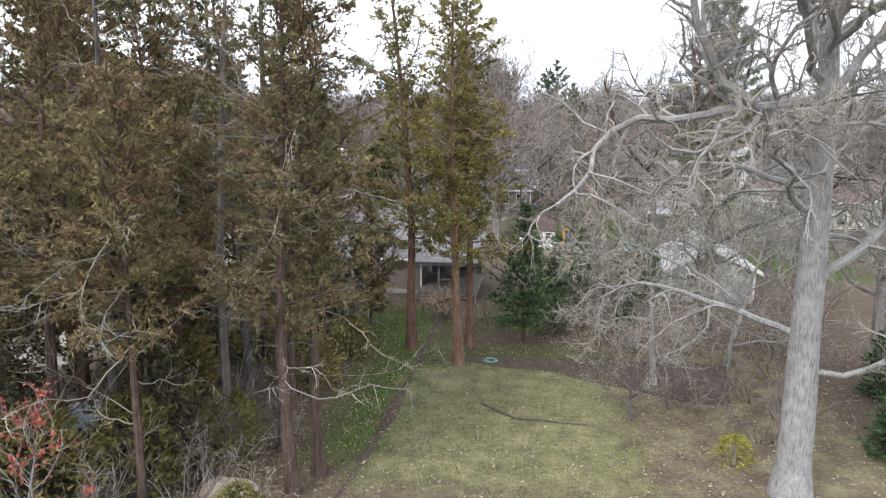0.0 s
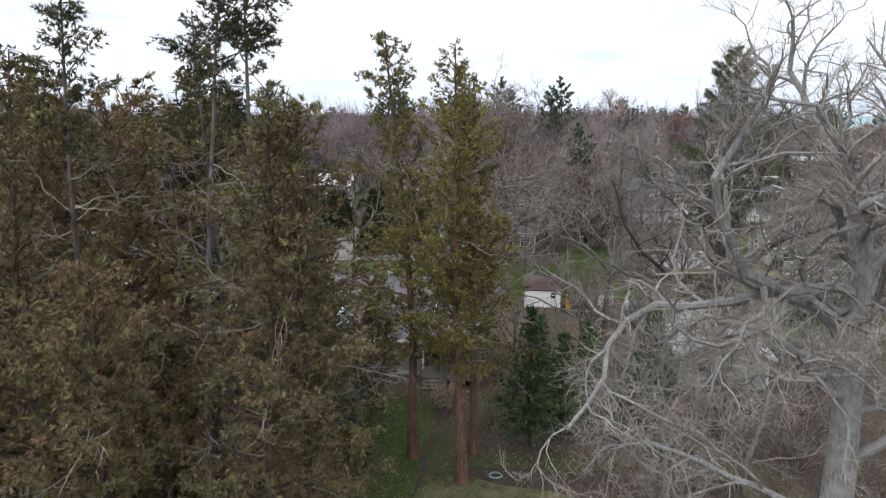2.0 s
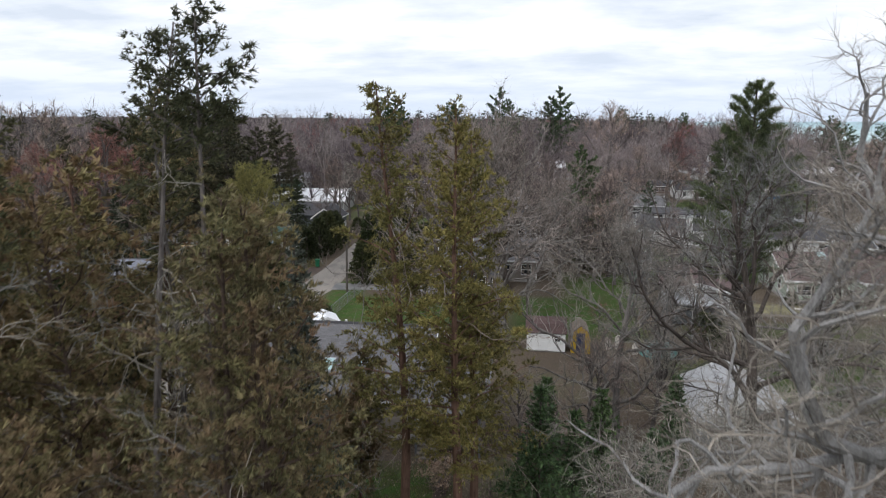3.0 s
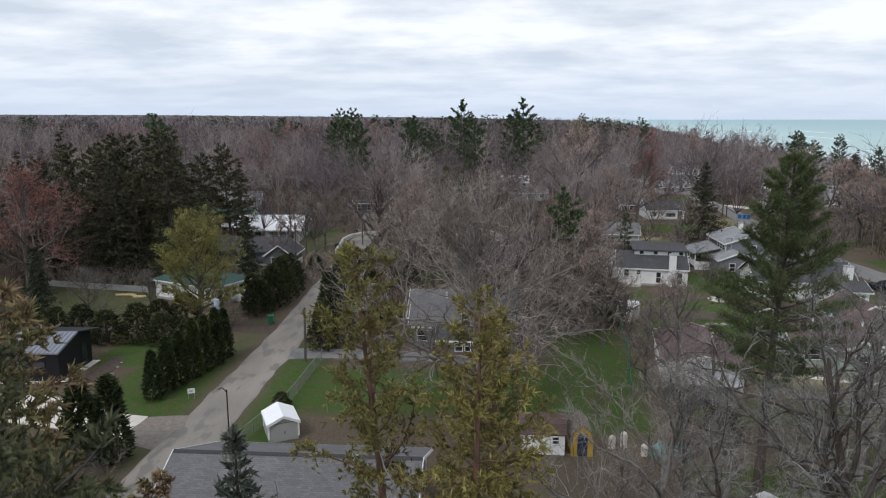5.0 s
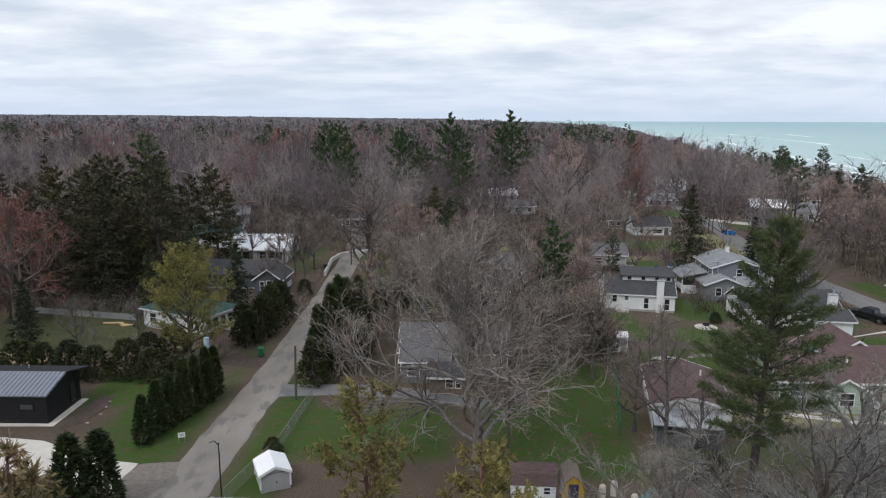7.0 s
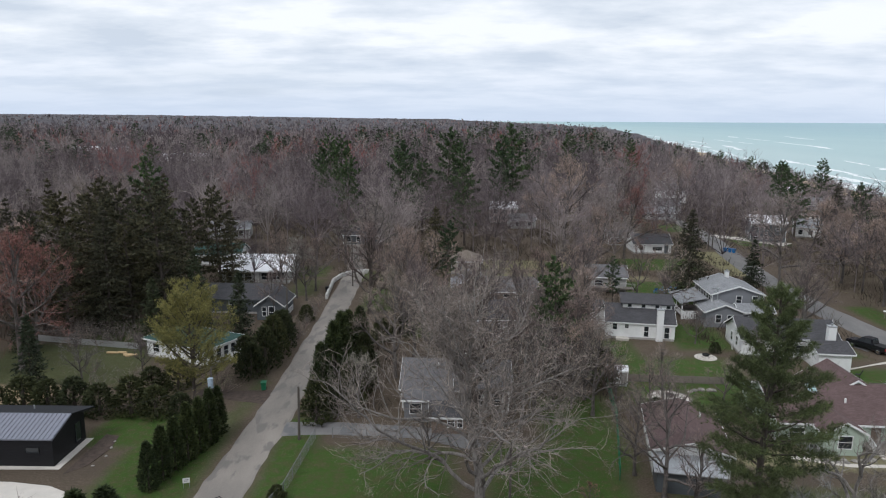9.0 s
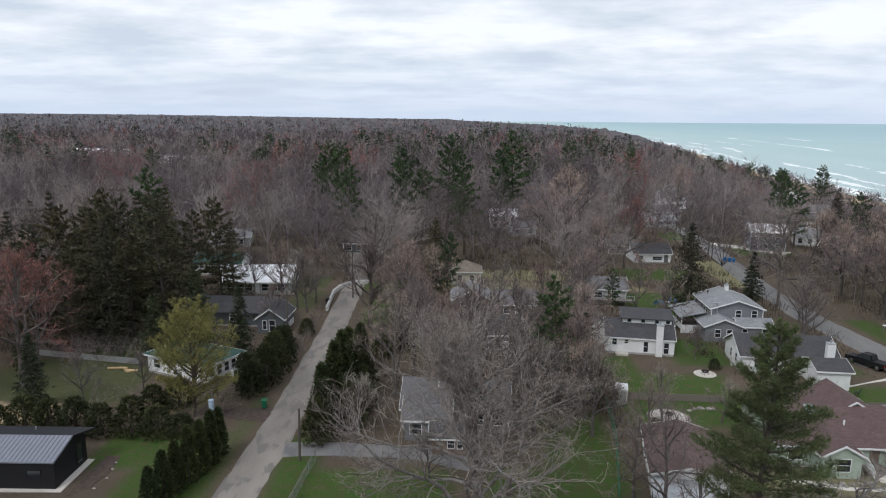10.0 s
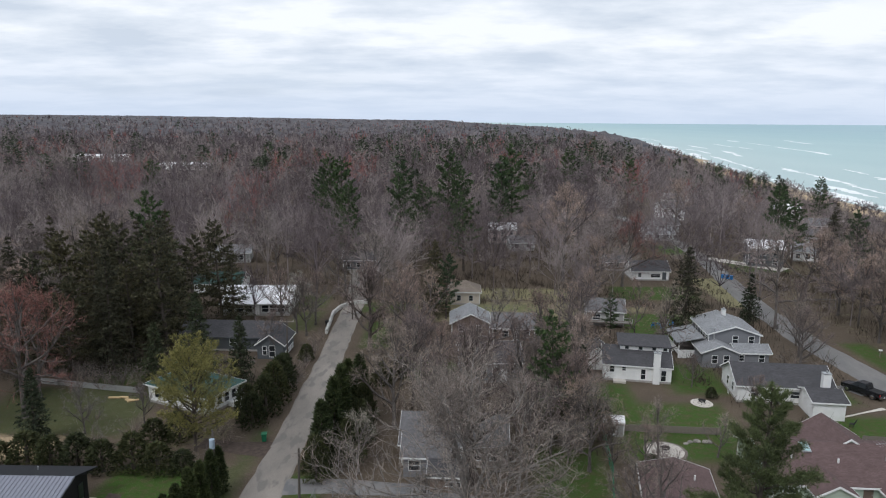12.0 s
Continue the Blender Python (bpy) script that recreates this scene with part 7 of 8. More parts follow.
# broad-topped cedars behind the front rank
for i_, (cx_, cy_, h_) in enumerate([(-14.8, 29.2, 17.6), (-11.6, 31.0, 17.8), (-17.6, 33.0, 18.0)]):
    wood_, leaf_, snag_ = cedar(170 + i_, h_, 6.6, 0.2, 62, 0.22, 18, (0, 0), 8, slim=0.3, fine=0.3)
    plant("cedar", cx_, cy_, [("trunk", wood_, BARK_RED), ("foliage", leaf_, CEDAR), ("dead_limb", snag_, TWIG_GREY)], "broad-topped old cedar with brown-olive foliage", group="cedars by the garden")
# dark spruces crowding in among the cedars
for i_, (sx_, sy_, h_, w_) in enumerate([(-12.8, 33.6, 16.5, 6.0), (-16.8, 26.8, 15.5, 6.0), (-19.6, 30.4, 16.5, 6.4), (-10.4, 26.2, 11.0, 4.6), (-15.0, 38.4, 15.0, 6.0), (-14.6, 22.6, 12.0, 5.0)]):
    wood_, needles_ = spruce(180 + i_, h_, w_, 0.05, 28, 8, -0.2, 0.27)
    plant("spruce_tree", sx_, sy_, [("trunk", wood_, BARK_DARK), ("needles", needles_, PINE_DULL)], "dark shaggy spruce crowded among old cedars", group="spruces among the cedars")
# three slim cedars on the lawn
for i_, (cx_, cy_, h_, w_, first_) in enumerate([(-3.1, 39.6, 20.9, 5.6, 0.24), (-0.5, 37.3, 19.8, 5.2, 0.27), (-0.1, 40.3, 18.6, 5.8, 0.24)]):
    wood_, leaf_, snag_ = cedar(140 + i_, h_, w_ * 1.15, first_, 92, 0.17, 24, (0, 0), 8, 0.0125, 0.5, fine=0.21)
    plant("cedar", cx_, cy_, [("trunk", wood_, BARK_RED), ("foliage", leaf_, CEDAR_GREEN), ("dead_limb", snag_, TWIG_GREY)], "slim tall cedar with a red-brown trunk on the lawn", group="cedars on the lawn")
for i_, (cx_, cy_, h_, w_) in enumerate([(-13.0, 44.5, 11.0, 4.5), (-16.5, 41, 12.0, 5), (-10.4, 40.2, 12.0, 5.2), (-9.8, 44.2, 10.5, 5.0), (-6.0, 43.2, 8.5, 4.2)]):
    wood_, leaf_, snag_ = cedar(160 + i_, h_, w_, 0.12, 56, 0.22, 22, (0, 0), 6, fine=0.36)
    plant("cedar", cx_, cy_, [("trunk", wood_, BARK_RED), ("foliage", leaf_, CEDAR), ("dead_limb", snag_, TWIG_GREY)], "bushy cedar beside the grey cottage", group="cedars by the garden")

wood_, needles_ = spruce(21, 7.6, 4.4, 0.12, 24, 7, -0.08, 0.22)
plant("fir_tree", 2.8, 41.2, [("trunk", wood_, BARK_DARK), ("needles", needles_, FIR)], "young dark green fir at the edge of the lawn")
wood_, needles_ = spruce(22, 5.6, 2.8, 0.08, 20, 7, -0.1, 0.24)
plant("fir_tree", 4.6, 43.4, [("trunk", wood_, BARK_DARK), ("needles", needles_, FIR)], "young dark green fir among bare brush")
for i_, (sx_, sy_, h_) in enumerate([(6.2, 46.0, 5.6), (8.4, 43.6, 4.6), (10.6, 48.6, 5.4), (3.6, 49.5, 4.8)]):
    wood_, needles_ = spruce(26 + i_, h_, h_ * 0.55, 0.06, 20, 7, -0.12, 0.26)
    plant("fir_tree", sx_, sy_, [("trunk", wood_, BARK_DARK), ("needles", needles_, FIR)], "dark bushy fir behind bare brush", group="firs by the lawn")
wood_, needles_ = spruce(23, 14.7, 5.4, 0.05, 30, 8, -0.1, 0.3)
BLUE_SPRUCE = foliage("blue_spruce_needles", (0.05, 0.065, 0.06), (0.17, 0.19, 0.165), 0.7, 0.8)
plant("spruce_tree", -8.3, 41.2, [("trunk", wood_, BARK_DARK), ("needles", needles_, BLUE_SPRUCE)], "pale blue-green spruce beside the grey cottage")
for i_, (sx_, sy_, h_) in enumerate([(17.2, 31.5, 2.6), (19.0, 28.5, 3.4), (15.6, 29.4, 2.0), (18.0, 35.0, 3.0), (20.4, 32.5, 3.6)]):
    wood_, needles_ = spruce(30 + i_, h_, 1.9, 0.03, 14, 7, -0.05, 0.2)
    plant("young_spruce", sx_, sy_, [("trunk", wood_, BARK_DARK), ("needles", needles_, FIR)], "small bushy green spruce by the great bare tree", group="young spruces")

# the great grey tree east of the lawn: limbs as (height, compass, rise, length, girth, lift)
OAK_LIMBS = [
    (5.4, 186, 42, 8.4, 0.12, -0.15), (4.2, -8, 4, 6.5, 0.10, 0.0), (7.0, 12, 46, 8.0, 0.16, 0.03), (8.6, 60, 20, 8.0, 0.12, 0.02), (9.4, 182, 8, 7.6, 0.13, -0.01), (10.2, 130, 20, 8.5, 0.12, 0.03),
    (11.0, -40, 25, 7.5, 0.12, 0.03), (11.8, 188, 4, 7.0, 0.11, -0.01), (12.4, 196, 34, 10.4, 0.17, 0.01), (12.8, 25, 38, 9.0, 0.15, 0.03), (13.2, 176, 22, 8.8, 0.14, 0.0), (13.6, 95, 40, 8.0, 0.13, 0.03),
    (8.8, 20, 68, 11.5, 0.24, 0.03), (10.6, 165, 64, 10.5, 0.21, 0.03), (12.6, 80, 70, 9.5, 0.22, 0.03), (14.0, -60, 72, 8.0, 0.20, 0.03), (14.2, 205, 56, 9.0, 0.19, 0.02), (14.2, -100, 40, 6.5, 0.13, 0.03), (13.8, 235, 30, 7.0, 0.12, 0.02)]
wood_, spray_ = crooked_tree(7, 14.6, 0.56, OAK_LIMBS, (12, 10), 0.37, 0.0105, 15, (0.02, 0.0), 0.43, blade=0.085, sides=16, sway=0.022, tip=0.42)
plant("bare_tree", 11.1, 26.5, [("trunk", wood_, BARK_OAK), ("crown", spray_, TWIG_OAK)], "great bare grey-barked tree with wide crooked limbs")
wood_, spray_ = crooked_tree(11, 16.0, 0.36, vase_limbs(11, 16, 17.0, 0.6, 0.3, 0.15), (10, 8), 0.24, 0.013, 7, (0.02, 0.0), 0.45, blade=0.1)
plant("bare_tree", 13.0, 43.6, [("trunk", wood_, BARK_DARK), ("crown", spray_, TWIG_OAK)], "wide bare tree with a dark trunk and pale twigs")
wood_, spray_ = bare_tree(12, 9.0, 0.16, 13, 9, 8, 6, 0.12, 1.2, 7, (-0.1, 0.0), 0.62, 0.010, 0.02, 5, 0.26)
plant("bare_tree", 8.6, 35.6, [("trunk", wood_, BARK_PALE), ("crown", spray_, TWIG_PALE)], "low spreading bare tree with silvery twigs")
wood_, spray_ = bare_tree(13, 10.0, 0.16, 13, 9, 8, 6, 0.15, 1.1, 7, (0.0, 0.0), 0.6, 0.010, 0.03, 5, 0.26)
plant("bare_tree", 12.6, 38.4, [("trunk", wood_, BARK_GREY), ("crown", spray_, TWIG_PALE)], "low spreading bare tree with silvery twigs")
wood_, spray_ = crooked_tree(19, 12.5, 0.26, vase_limbs(19, 14, 13.0, 0.66, 0.22, 0.12), (10, 8), 0.27, 0.012, 9, ratio=0.46, blade=0.1)
plant("bare_tree", 7.8, 50.5, [("trunk", wood_, BARK_ASH), ("crown", spray_, TWIG_OAK)], "bare spreading tree with a veil of pale grey twigs", group="bare trees behind the lawn")
wood_, spray_ = crooked_tree(20, 13.0, 0.28, vase_limbs(20, 14, 13.5, 0.66, 0.22, 0.12), (10, 8), 0.27, 0.012, 9, ratio=0.46, blade=0.1)
plant("bare_tree", 19.6, 38.5, [("trunk", wood_, BARK_ASH), ("crown", spray_, TWIG_OAK)], "bare spreading tree with a veil of pale grey twigs", group="bare trees behind the lawn")
BRUSH = None
rng_ = np.random.default_rng(40)
for i_, (tx_, ty_, h_) in enumerate([(6.5, 39.2, 2.2), (8.2, 40.5, 3.0), (10.4, 33.2, 2.0), (12.4, 34.2, 2.2), (14.6, 36.4, 2.6), (10.0, 38.4, 3.0), (15.8, 40.6, 3.0), (17.4, 44.0, 3.2), (6.0, 44.6, 2.6), (1.0, 43.2, 2.2), (9.0, 46.0, 3.0), (18.4, 38.0, 2.6),
                                 (11.6, 60.4, 2.4), (13.8, 64.5, 2.6), (17.0, 66.0, 2.8), (20.5, 65.0, 2.6), (14.6, 69.0, 2.2), (10.2, 64.0, 2.2), (24.5, 64.5, 2.6), (27.5, 66.0, 2.4), (4.8, 72.0, 1.8), (33, 67, 2.4), (-40.5, 101, 2.6), (-44, 98.5, 3.0), (-30, 101.5, 2.8), (-28.4, 98.6, 2.2), (-29.4, 93.8, 2.2), (-44.5, 116, 3.0), (-50, 118, 3.2), (-56, 117.5, 3.2), (-40, 117.5, 2.8), (-36, 118.5, 2.6), (-61, 119.5, 3.4), (-47, 105, 2.2), (-7.5, 41.0, 2.6), (-10.0, 40.0, 2.8), (-14.6, 40.2, 3.0), (-6.8, 28.0, 2.0), (-9.4, 26.6, 2.4), (20.5, 47.5, 3.2), (22.5, 55.0, 3.4), (8.0, 52.0, 3.0), (-8.2, 23.4, 2.8), (-11.0, 22.6, 3.2), (-6.3, 23.8, 1.8), (-12.6, 26.4, 3.4), (-9.6, 30.0, 3.0), (11.6, 30.4, 1.8), (13.2, 32.0, 2.0), (8.8, 32.6, 1.5)]):
    if BRUSH is None:
        wood_, spray_ = thicket(50, 2.5, 3.4, 18, 7, 0.014)
        BRUSH = plant("bare_shrub", tx_, ty_, [("branchwork", wood_, TWIG_MAUVE), ("crown", spray_, TWIG_GREY)], "tangled leafless brown-grey shrub", "shrub", "bare shrubs")
    else:
        tree_copy(BRUSH, tx_, ty_, rng_.uniform(0, 360), h_ / 2.5)

for i_, (tx_, ty_, h_) in enumerate([(25.6, 65.5, 12.5), (33.5, 64.0, 11.5), (20.8, 56.5, 11.0)]):
    wood_, spray_ = crooked_tree(17 + i_, h_ * 0.86, 0.30, [(h_ * a, b * 1.0 + i_ * 50, c, h_ * d, 0.13, 0.03) for a, b, c, d in ((0.16, 170, 28, 0.66), (0.2, 20, 26, 0.64), (0.25, 265, 32, 0.58), (0.3, 100, 30, 0.6), (0.38, 205, 36, 0.56), (0.44, 330, 38, 0.54), (0.5, 60, 44, 0.5), (0.6, 150, 52, 0.44), (0.7, 250, 60, 0.36), (0.8, 20, 66, 0.3))], (9, 7), 0.28, 0.015, 6, (0.05, 0.0), 0.48, blade=0.11)
    plant("bare_tree", tx_, ty_, [("trunk", wood_, BARK_ASH), ("crown", spray_, TWIG_OAK)], "wide gnarled bare tree with pale forking limbs", group="gnarled trees by the yards")
    free(tx_, ty_, 5)
# the great tree behind the grey cottage, and the one before the centre house
wood_, spray_ = crooked_tree(14, 16.4, 0.48, vase_limbs(14, 24, 17.0, 0.84, 0.09, 0.17), (13, 10), 0.26, 0.018, 6, (0.0, 0.0), 0.45, blade=0.12)
plant("bare_tree", 0.7, 73.5, [("trunk", wood_, BARK_ASH), ("crown", spray_, TWIG_GREY)], "wide bare tree with long sweeping grey limbs", turn=40)
free(0.7, 73.5, 6)
wood_, spray_ = crooked_tree(15, 15.6, 0.58, vase_limbs(15, 17, 16.5, 0.66, 0.2, 0.30), (11, 8), 0.19, 0.024, 6, (0.0, 0.0), 0.44, blade=0.12)
plant("bare_tree", 1.0, 90.0, [("trunk", wood_, BARK_DARK), ("crown", spray_, TWIG_MAUVE)], "great bare tree before a low grey house")
free(1.0, 90, 5)
wood_, spray_ = crooked_tree(16, 13.0, 0.40, vase_limbs(16, 15, 14.0, 0.6, 0.18, 0.2), (9, 8), 0.18, 0.026, 6, ratio=0.45, blade=0.12)
plant("bare_tree", -14.8, 132.5, [("trunk", wood_, BARK_DARK), ("crown", spray_, TWIG_MAUVE)], "dark-limbed bare tree beside the lane")
free(-14.8, 132.5, 5)
# dried flower heads by the porch
wood_, spray_ = thicket(61, 1.5, 2.2, 60, 5, 0.008, 0.6)
heads_ = Build()
hr_ = np.random.default_rng(3)
for hc_ in hr_.normal(size=(110, 3)) * np.array((0.62, 0.55, 0.33)) + np.array((0, 0, 1.15)):
    if hc_[2] > 0.35:
        heads_.tufts(hc_ + hr_.normal(size=(9, 3)) * 0.07, hr_.normal(size=(9, 3)), 0.09, 0.07, 3, hr_, 1.0)
plant("dried_shrub", -2.1, 45.2, [("branchwork", wood_, TWIG_MAUVE), ("bloom", heads_, DRY_FLOWERS)], "rounded shrub of dry tan flower heads by the porch", "shrub")
wood_, leaf_ = column_bush(62, 1.0, 1.6, 0.13, 260, 0.4, 0.6)
plant("yellow_shrub", 9.9, 28.4, [("stem", wood_, BARK_GREY), ("leaves", leaf_, YELLOW_SHRUB)], "low shrub with new yellow leaves", "shrub")
# a red-leaved tree at the garden's near corner
wood_, spray_ = bare_tree(63, 5.0, 0.07, 8, 5, 4, 0, 0.3, 0.9, 6, (0, 0), 0.5, 0.01, 0.08, 3)
leaf_ = Build()
lr2_ = np.random.default_rng(9)
ends_ = np.concatenate(spray_.v)
pick_ = ends_[lr2_.integers(0, len(ends_), 260)]
leaf_.tufts(pick_, lr2_.normal(size=pick_.shape), 0.1, 0.08, 4, lr2_, 1.0)
plant("red_leaved_tree", -11.3, 20.6, [("trunk", wood_, BARK_GREY), ("crown", spray_, TWIG_MAUVE), ("leaves", leaf_, RED_LEAVES)], "small tree with bright red young leaves")

# columns of arborvitae
ARBS = None
for ax_, ay_, ah_, aw_ in [(-27.7, 77.0, 4.4, 1.8), (-27.2, 78.8, 5.0, 1.9), (-26.8, 80.6, 5.0, 2.0), (-26.3, 82.4, 5.6, 2.0), (-25.8, 84.2, 5.4, 2.0), (-25.4, 86.0, 5.6, 2.0), (-25.3, 88.0, 5.0, 2.0),
                           (-26.0, 66.4, 6.2, 3.0), (-28.0, 66.2, 6.0, 3.0), (-35.0, 65.8, 6.0, 2.2), (-37.0, 66.0, 6.2, 2.2), (-15.6, 93.4, 7.8, 3.0), (-14.6, 96.0, 9.4, 3.0), (-14.2, 98.4, 9.8, 2.8), (-14.4, 101.0, 9.0, 2.8), (-15.0, 104.0, 8.0, 2.8), (-14.6, 107.0, 7.6, 2.8), (-13.6, 111, 7.0, 2.8), (58.6, 96.2, 6.5, 2.2)]:
    if ARBS is None:
        wood_, leaf_ = column_bush(70, 6.0, 2.1, 0.32, 1300, 0.5)
        ARBS = plant("arborvitae", ax_, ay_, [("stem", wood_, BARK_DARK), ("foliage", leaf_, ARBOR)], "dense dark green columnar arborvitae", "tree", "arborvitae")
        ARBS.scale = (aw_ / 2.1, aw_ / 2.1, ah_ / 6.0)
    else:
        c_ = copy_thing(ARBS, pose(ax_, ay_, 0, 0, 0, ax_ * 77 % 360))
        c_.scale = (aw_ / 2.1, aw_ / 2.1, ah_ / 6.0)
    free(ax_, ay_, 2.0)
YEW = None
for ax_, ay_, ah_, aw_ in [(-26.2, 103.5, 4.4, 3.8), (-25.4, 107, 5.4, 4.2), (-25.2, 110.8, 5.8, 4.4), (-25.2, 114.6, 5.4, 4.2), (-27.8, 106.5, 4.4, 3.6), (-25.8, 119, 4.2, 3.8), (-33.3, 92.0, 3.4, 3.8), (-36.3, 92.6, 4.2, 4.2), (-39.4, 92.0, 3.6, 3.8), (-42.4, 92.6, 4.0, 4.0), (-45.6, 93, 3.6, 3.8), (-30.6, 92.0, 2.6, 3.2), (-24.4, 128, 2.6, 2.8), (-33.8, 99.6, 3.6, 4.0), (-36.6, 98.8, 3.0, 3.6), (-48.5, 93.4, 3.8, 4.2), (-51.5, 92.8, 3.0, 3.6), (-15.8, 90.8, 5.0, 3.4), (-12.6, 94.6, 5.6, 3.6), (-12.2, 99.5, 5.4, 3.8), (-12.4, 105.5, 5.0, 3.6), (20.6, 92.6, 2.4, 2.6), (11.4, 102, 6.0, 3.6), (16.8, 101, 5.0, 3.2), (18.2, 70.5, 3.0, 3.4), (-11.5, 118, 3.4, 3.4), (-9, 121, 3.0, 3.2), (31.2, 86.0, 1.4, 1.6), (-16.2, 75.2, 1.6, 1.8), (35.2, 114.6, 1.5, 1.8)]:
    if YEW is None:
        wood_, leaf_ = column_bush(71, 3.4, 3.4, 0.31, 850, 0.42, 0.6)
        YEW = plant("evergreen_shrub", ax_, ay_, [("stem", wood_, BARK_DARK), ("foliage", leaf_, HEDGE)], "rounded dark evergreen shrub", "shrub", "evergreen shrubs")
        YEW.scale = (aw_ / 3.4, aw_ / 3.4, ah_ / 3.4)
    else:
        c_ = copy_thing(YEW, pose(ax_, ay_, 0, 0, 0, ax_ * 53 % 360))
        c_.scale = (aw_ / 3.4, aw_ / 3.4, ah_ / 3.4)
    free(ax_, ay_, 2.0)

# conifers of the village
wood_, needles_ = pine(80, 11.6, 14.0, 0.12, 46, 0.40, 1.7, 0.36, 0.1, per=9, broad=0.11, rise=0.4)
plant("pine_tree", -31.0, 97.0, [("trunk", wood_, BARK_DARK), ("needles", needles_, PINE_YELLOW)], "open pine with yellow-green needles beside the lane")
free(-31, 97, 5)
wood_, needles_ = pine(81, 22.0, 9.2, 0.34, 74, 0.36, 3.0, 0.75, 0.05, per=11, broad=0.07, rise=0.05)
plant("pine_tree", 17.8, 62.8, [("trunk", wood_, BARK_DARK), ("needles", needles_, PINE)], "broad dark green pine with level limbs")
free(17.8, 62.8, 6)
SPR = []
for i_, (h_, w_) in enumerate([(14.0, 7.0), (20.0, 8.5), (11.0, 4.6)]):
    wood_, needles_ = spruce(84 + i_, h_, w_ * 1.25, 0.05, 24, 7, -0.28, 0.42)
    SPR.append((h_, (wood_, needles_)))
wood_, needles_ = spruce(95, 16.6, 11.0, 0.1, 30, 7, -0.3, 0.36)
plant("spruce_tree", 40.2, 141.5, [("trunk", wood_, BARK_DARK), ("needles", needles_, SPRUCE_BROWN)], "tall open spruce with drooping dull needles")
free(40.2, 141.5, 4)
SPR_OB = {}
for sx_, sy_, h_, kind_ in [(56.3, 152.4, 9.6, 2), (-32.0, 118.5, 9.8, 2), (-52, 121, 19, 1), (-57, 127, 20, 1), (-40.5, 143, 16, 1), (-50, 136, 21, 1), (-56, 141, 21, 1), (-44, 117.5, 10, 2), (-60, 112.5, 8, 2), (-50.5, 98.5, 9, 2),
                             (-75, 135, 20, 1), (-39.5, 122, 12, 2), (-4.5, 155, 15, 0), (110, 222, 16, 1), (96, 198, 15, 0), (13.6, 117.0, 7.4, 2), (15.8, 108.5, 9.5, 2), (-80, 150, 20, 1), (-54, 123.5, 17, 1), (-53, 146, 21, 1), (-70, 139, 20, 1), (-61, 140, 20, 1)]:
    base_h, (wood_, needles_) = SPR[kind_]
    if kind_ not in SPR_OB:
        ob_ = plant("spruce_tree", sx_, sy_, [("trunk", wood_, BARK_DARK), ("needles", needles_, SPRUCE if kind_ == 2 else SPRUCE_BROWN)], "dark spruce with drooping limbs" if kind_ == 2 else "tall dull green spruce among bare woods", group="spruces")
        ob_.scale = (h_ / base_h,) * 3
        SPR_OB[kind_] = ob_
    else:
        tree_copy(SPR_OB[kind_], sx_, sy_, sx_ * 31 % 360, h_ / base_h)
    free(sx_, sy_, 3.0)
wood_, needles_ = pine(91, 26.0, 12.5, 0.2, 44, 0.66, 0.72, 0.6, 0.05, per=5, broad=0.5)
PINE_OB = plant("pine_tree", -34.0, 230, [("trunk", wood_, BARK_DARK), ("needles", needles_, PINE_DARK)], "tall dark pine standing above bare woods", group="tall pines")
wood_, needles_ = pine(92, 22.0, 12.5, 0.14, 50, 0.6, 0.78, 0.65, 0.0, per=5, broad=0.48)
PINE_BY_LANE = plant("pine_tree", -46.0, 127, [("trunk", wood_, BARK_DARK), ("needles", needles_, PINE_DULL)], "tall dull olive-brown pine in a dark cluster", group="pines by the lane")
free(-46, 127, 3)
for sx_, sy_, h_ in [(-62, 121, 20), (-66, 132, 22), (-71, 120, 20), (-45, 150, 21), (-66, 146, 22), (-60, 133, 22), (-47.5, 141, 20), (-54, 131, 22), (-79, 118, 20), (-57, 118, 17), (-51, 126, 18)]:
    tree_copy(PINE_BY_LANE, sx_, sy_, sx_ * 41 % 360, 0.9 * h_ / 22.0)
    free(sx_, sy_, 3.5)
for sx_, sy_, h_ in [(-40, 246, 27), (-27.5, 196, 22), (-14.5, 205, 24), (-9.5, 214, 23), (-2.5, 232, 28), (2.5, 226, 24), (13.8, 236, 28), (19, 250, 30), (-58, 152, 24), (90.5, 216, 22), (100, 236, 20), (-2.2, 152, 14), (79, 336, 24), (90.4, 206.2, 20), (135, 279, 19), (16.7, 271, 20), (2, 195, 22), (98, 190, 18), (13.5, 134.5, 7), (27, 141, 9), (11.0, 101.5, 15.5), (13.4, 112.0, 11), (-45, 255, 24), (-16, 246, 24), (52, 340, 26), (-120, 300, 24), (30, 300, 22), (130, 330, 18), (140, 390, 18)]:
    tree_copy(PINE_OB, sx_, sy_, sx_ * 41 % 360, 0.95 * h_ / 26.0)
    free(sx_, sy_, 3.5)

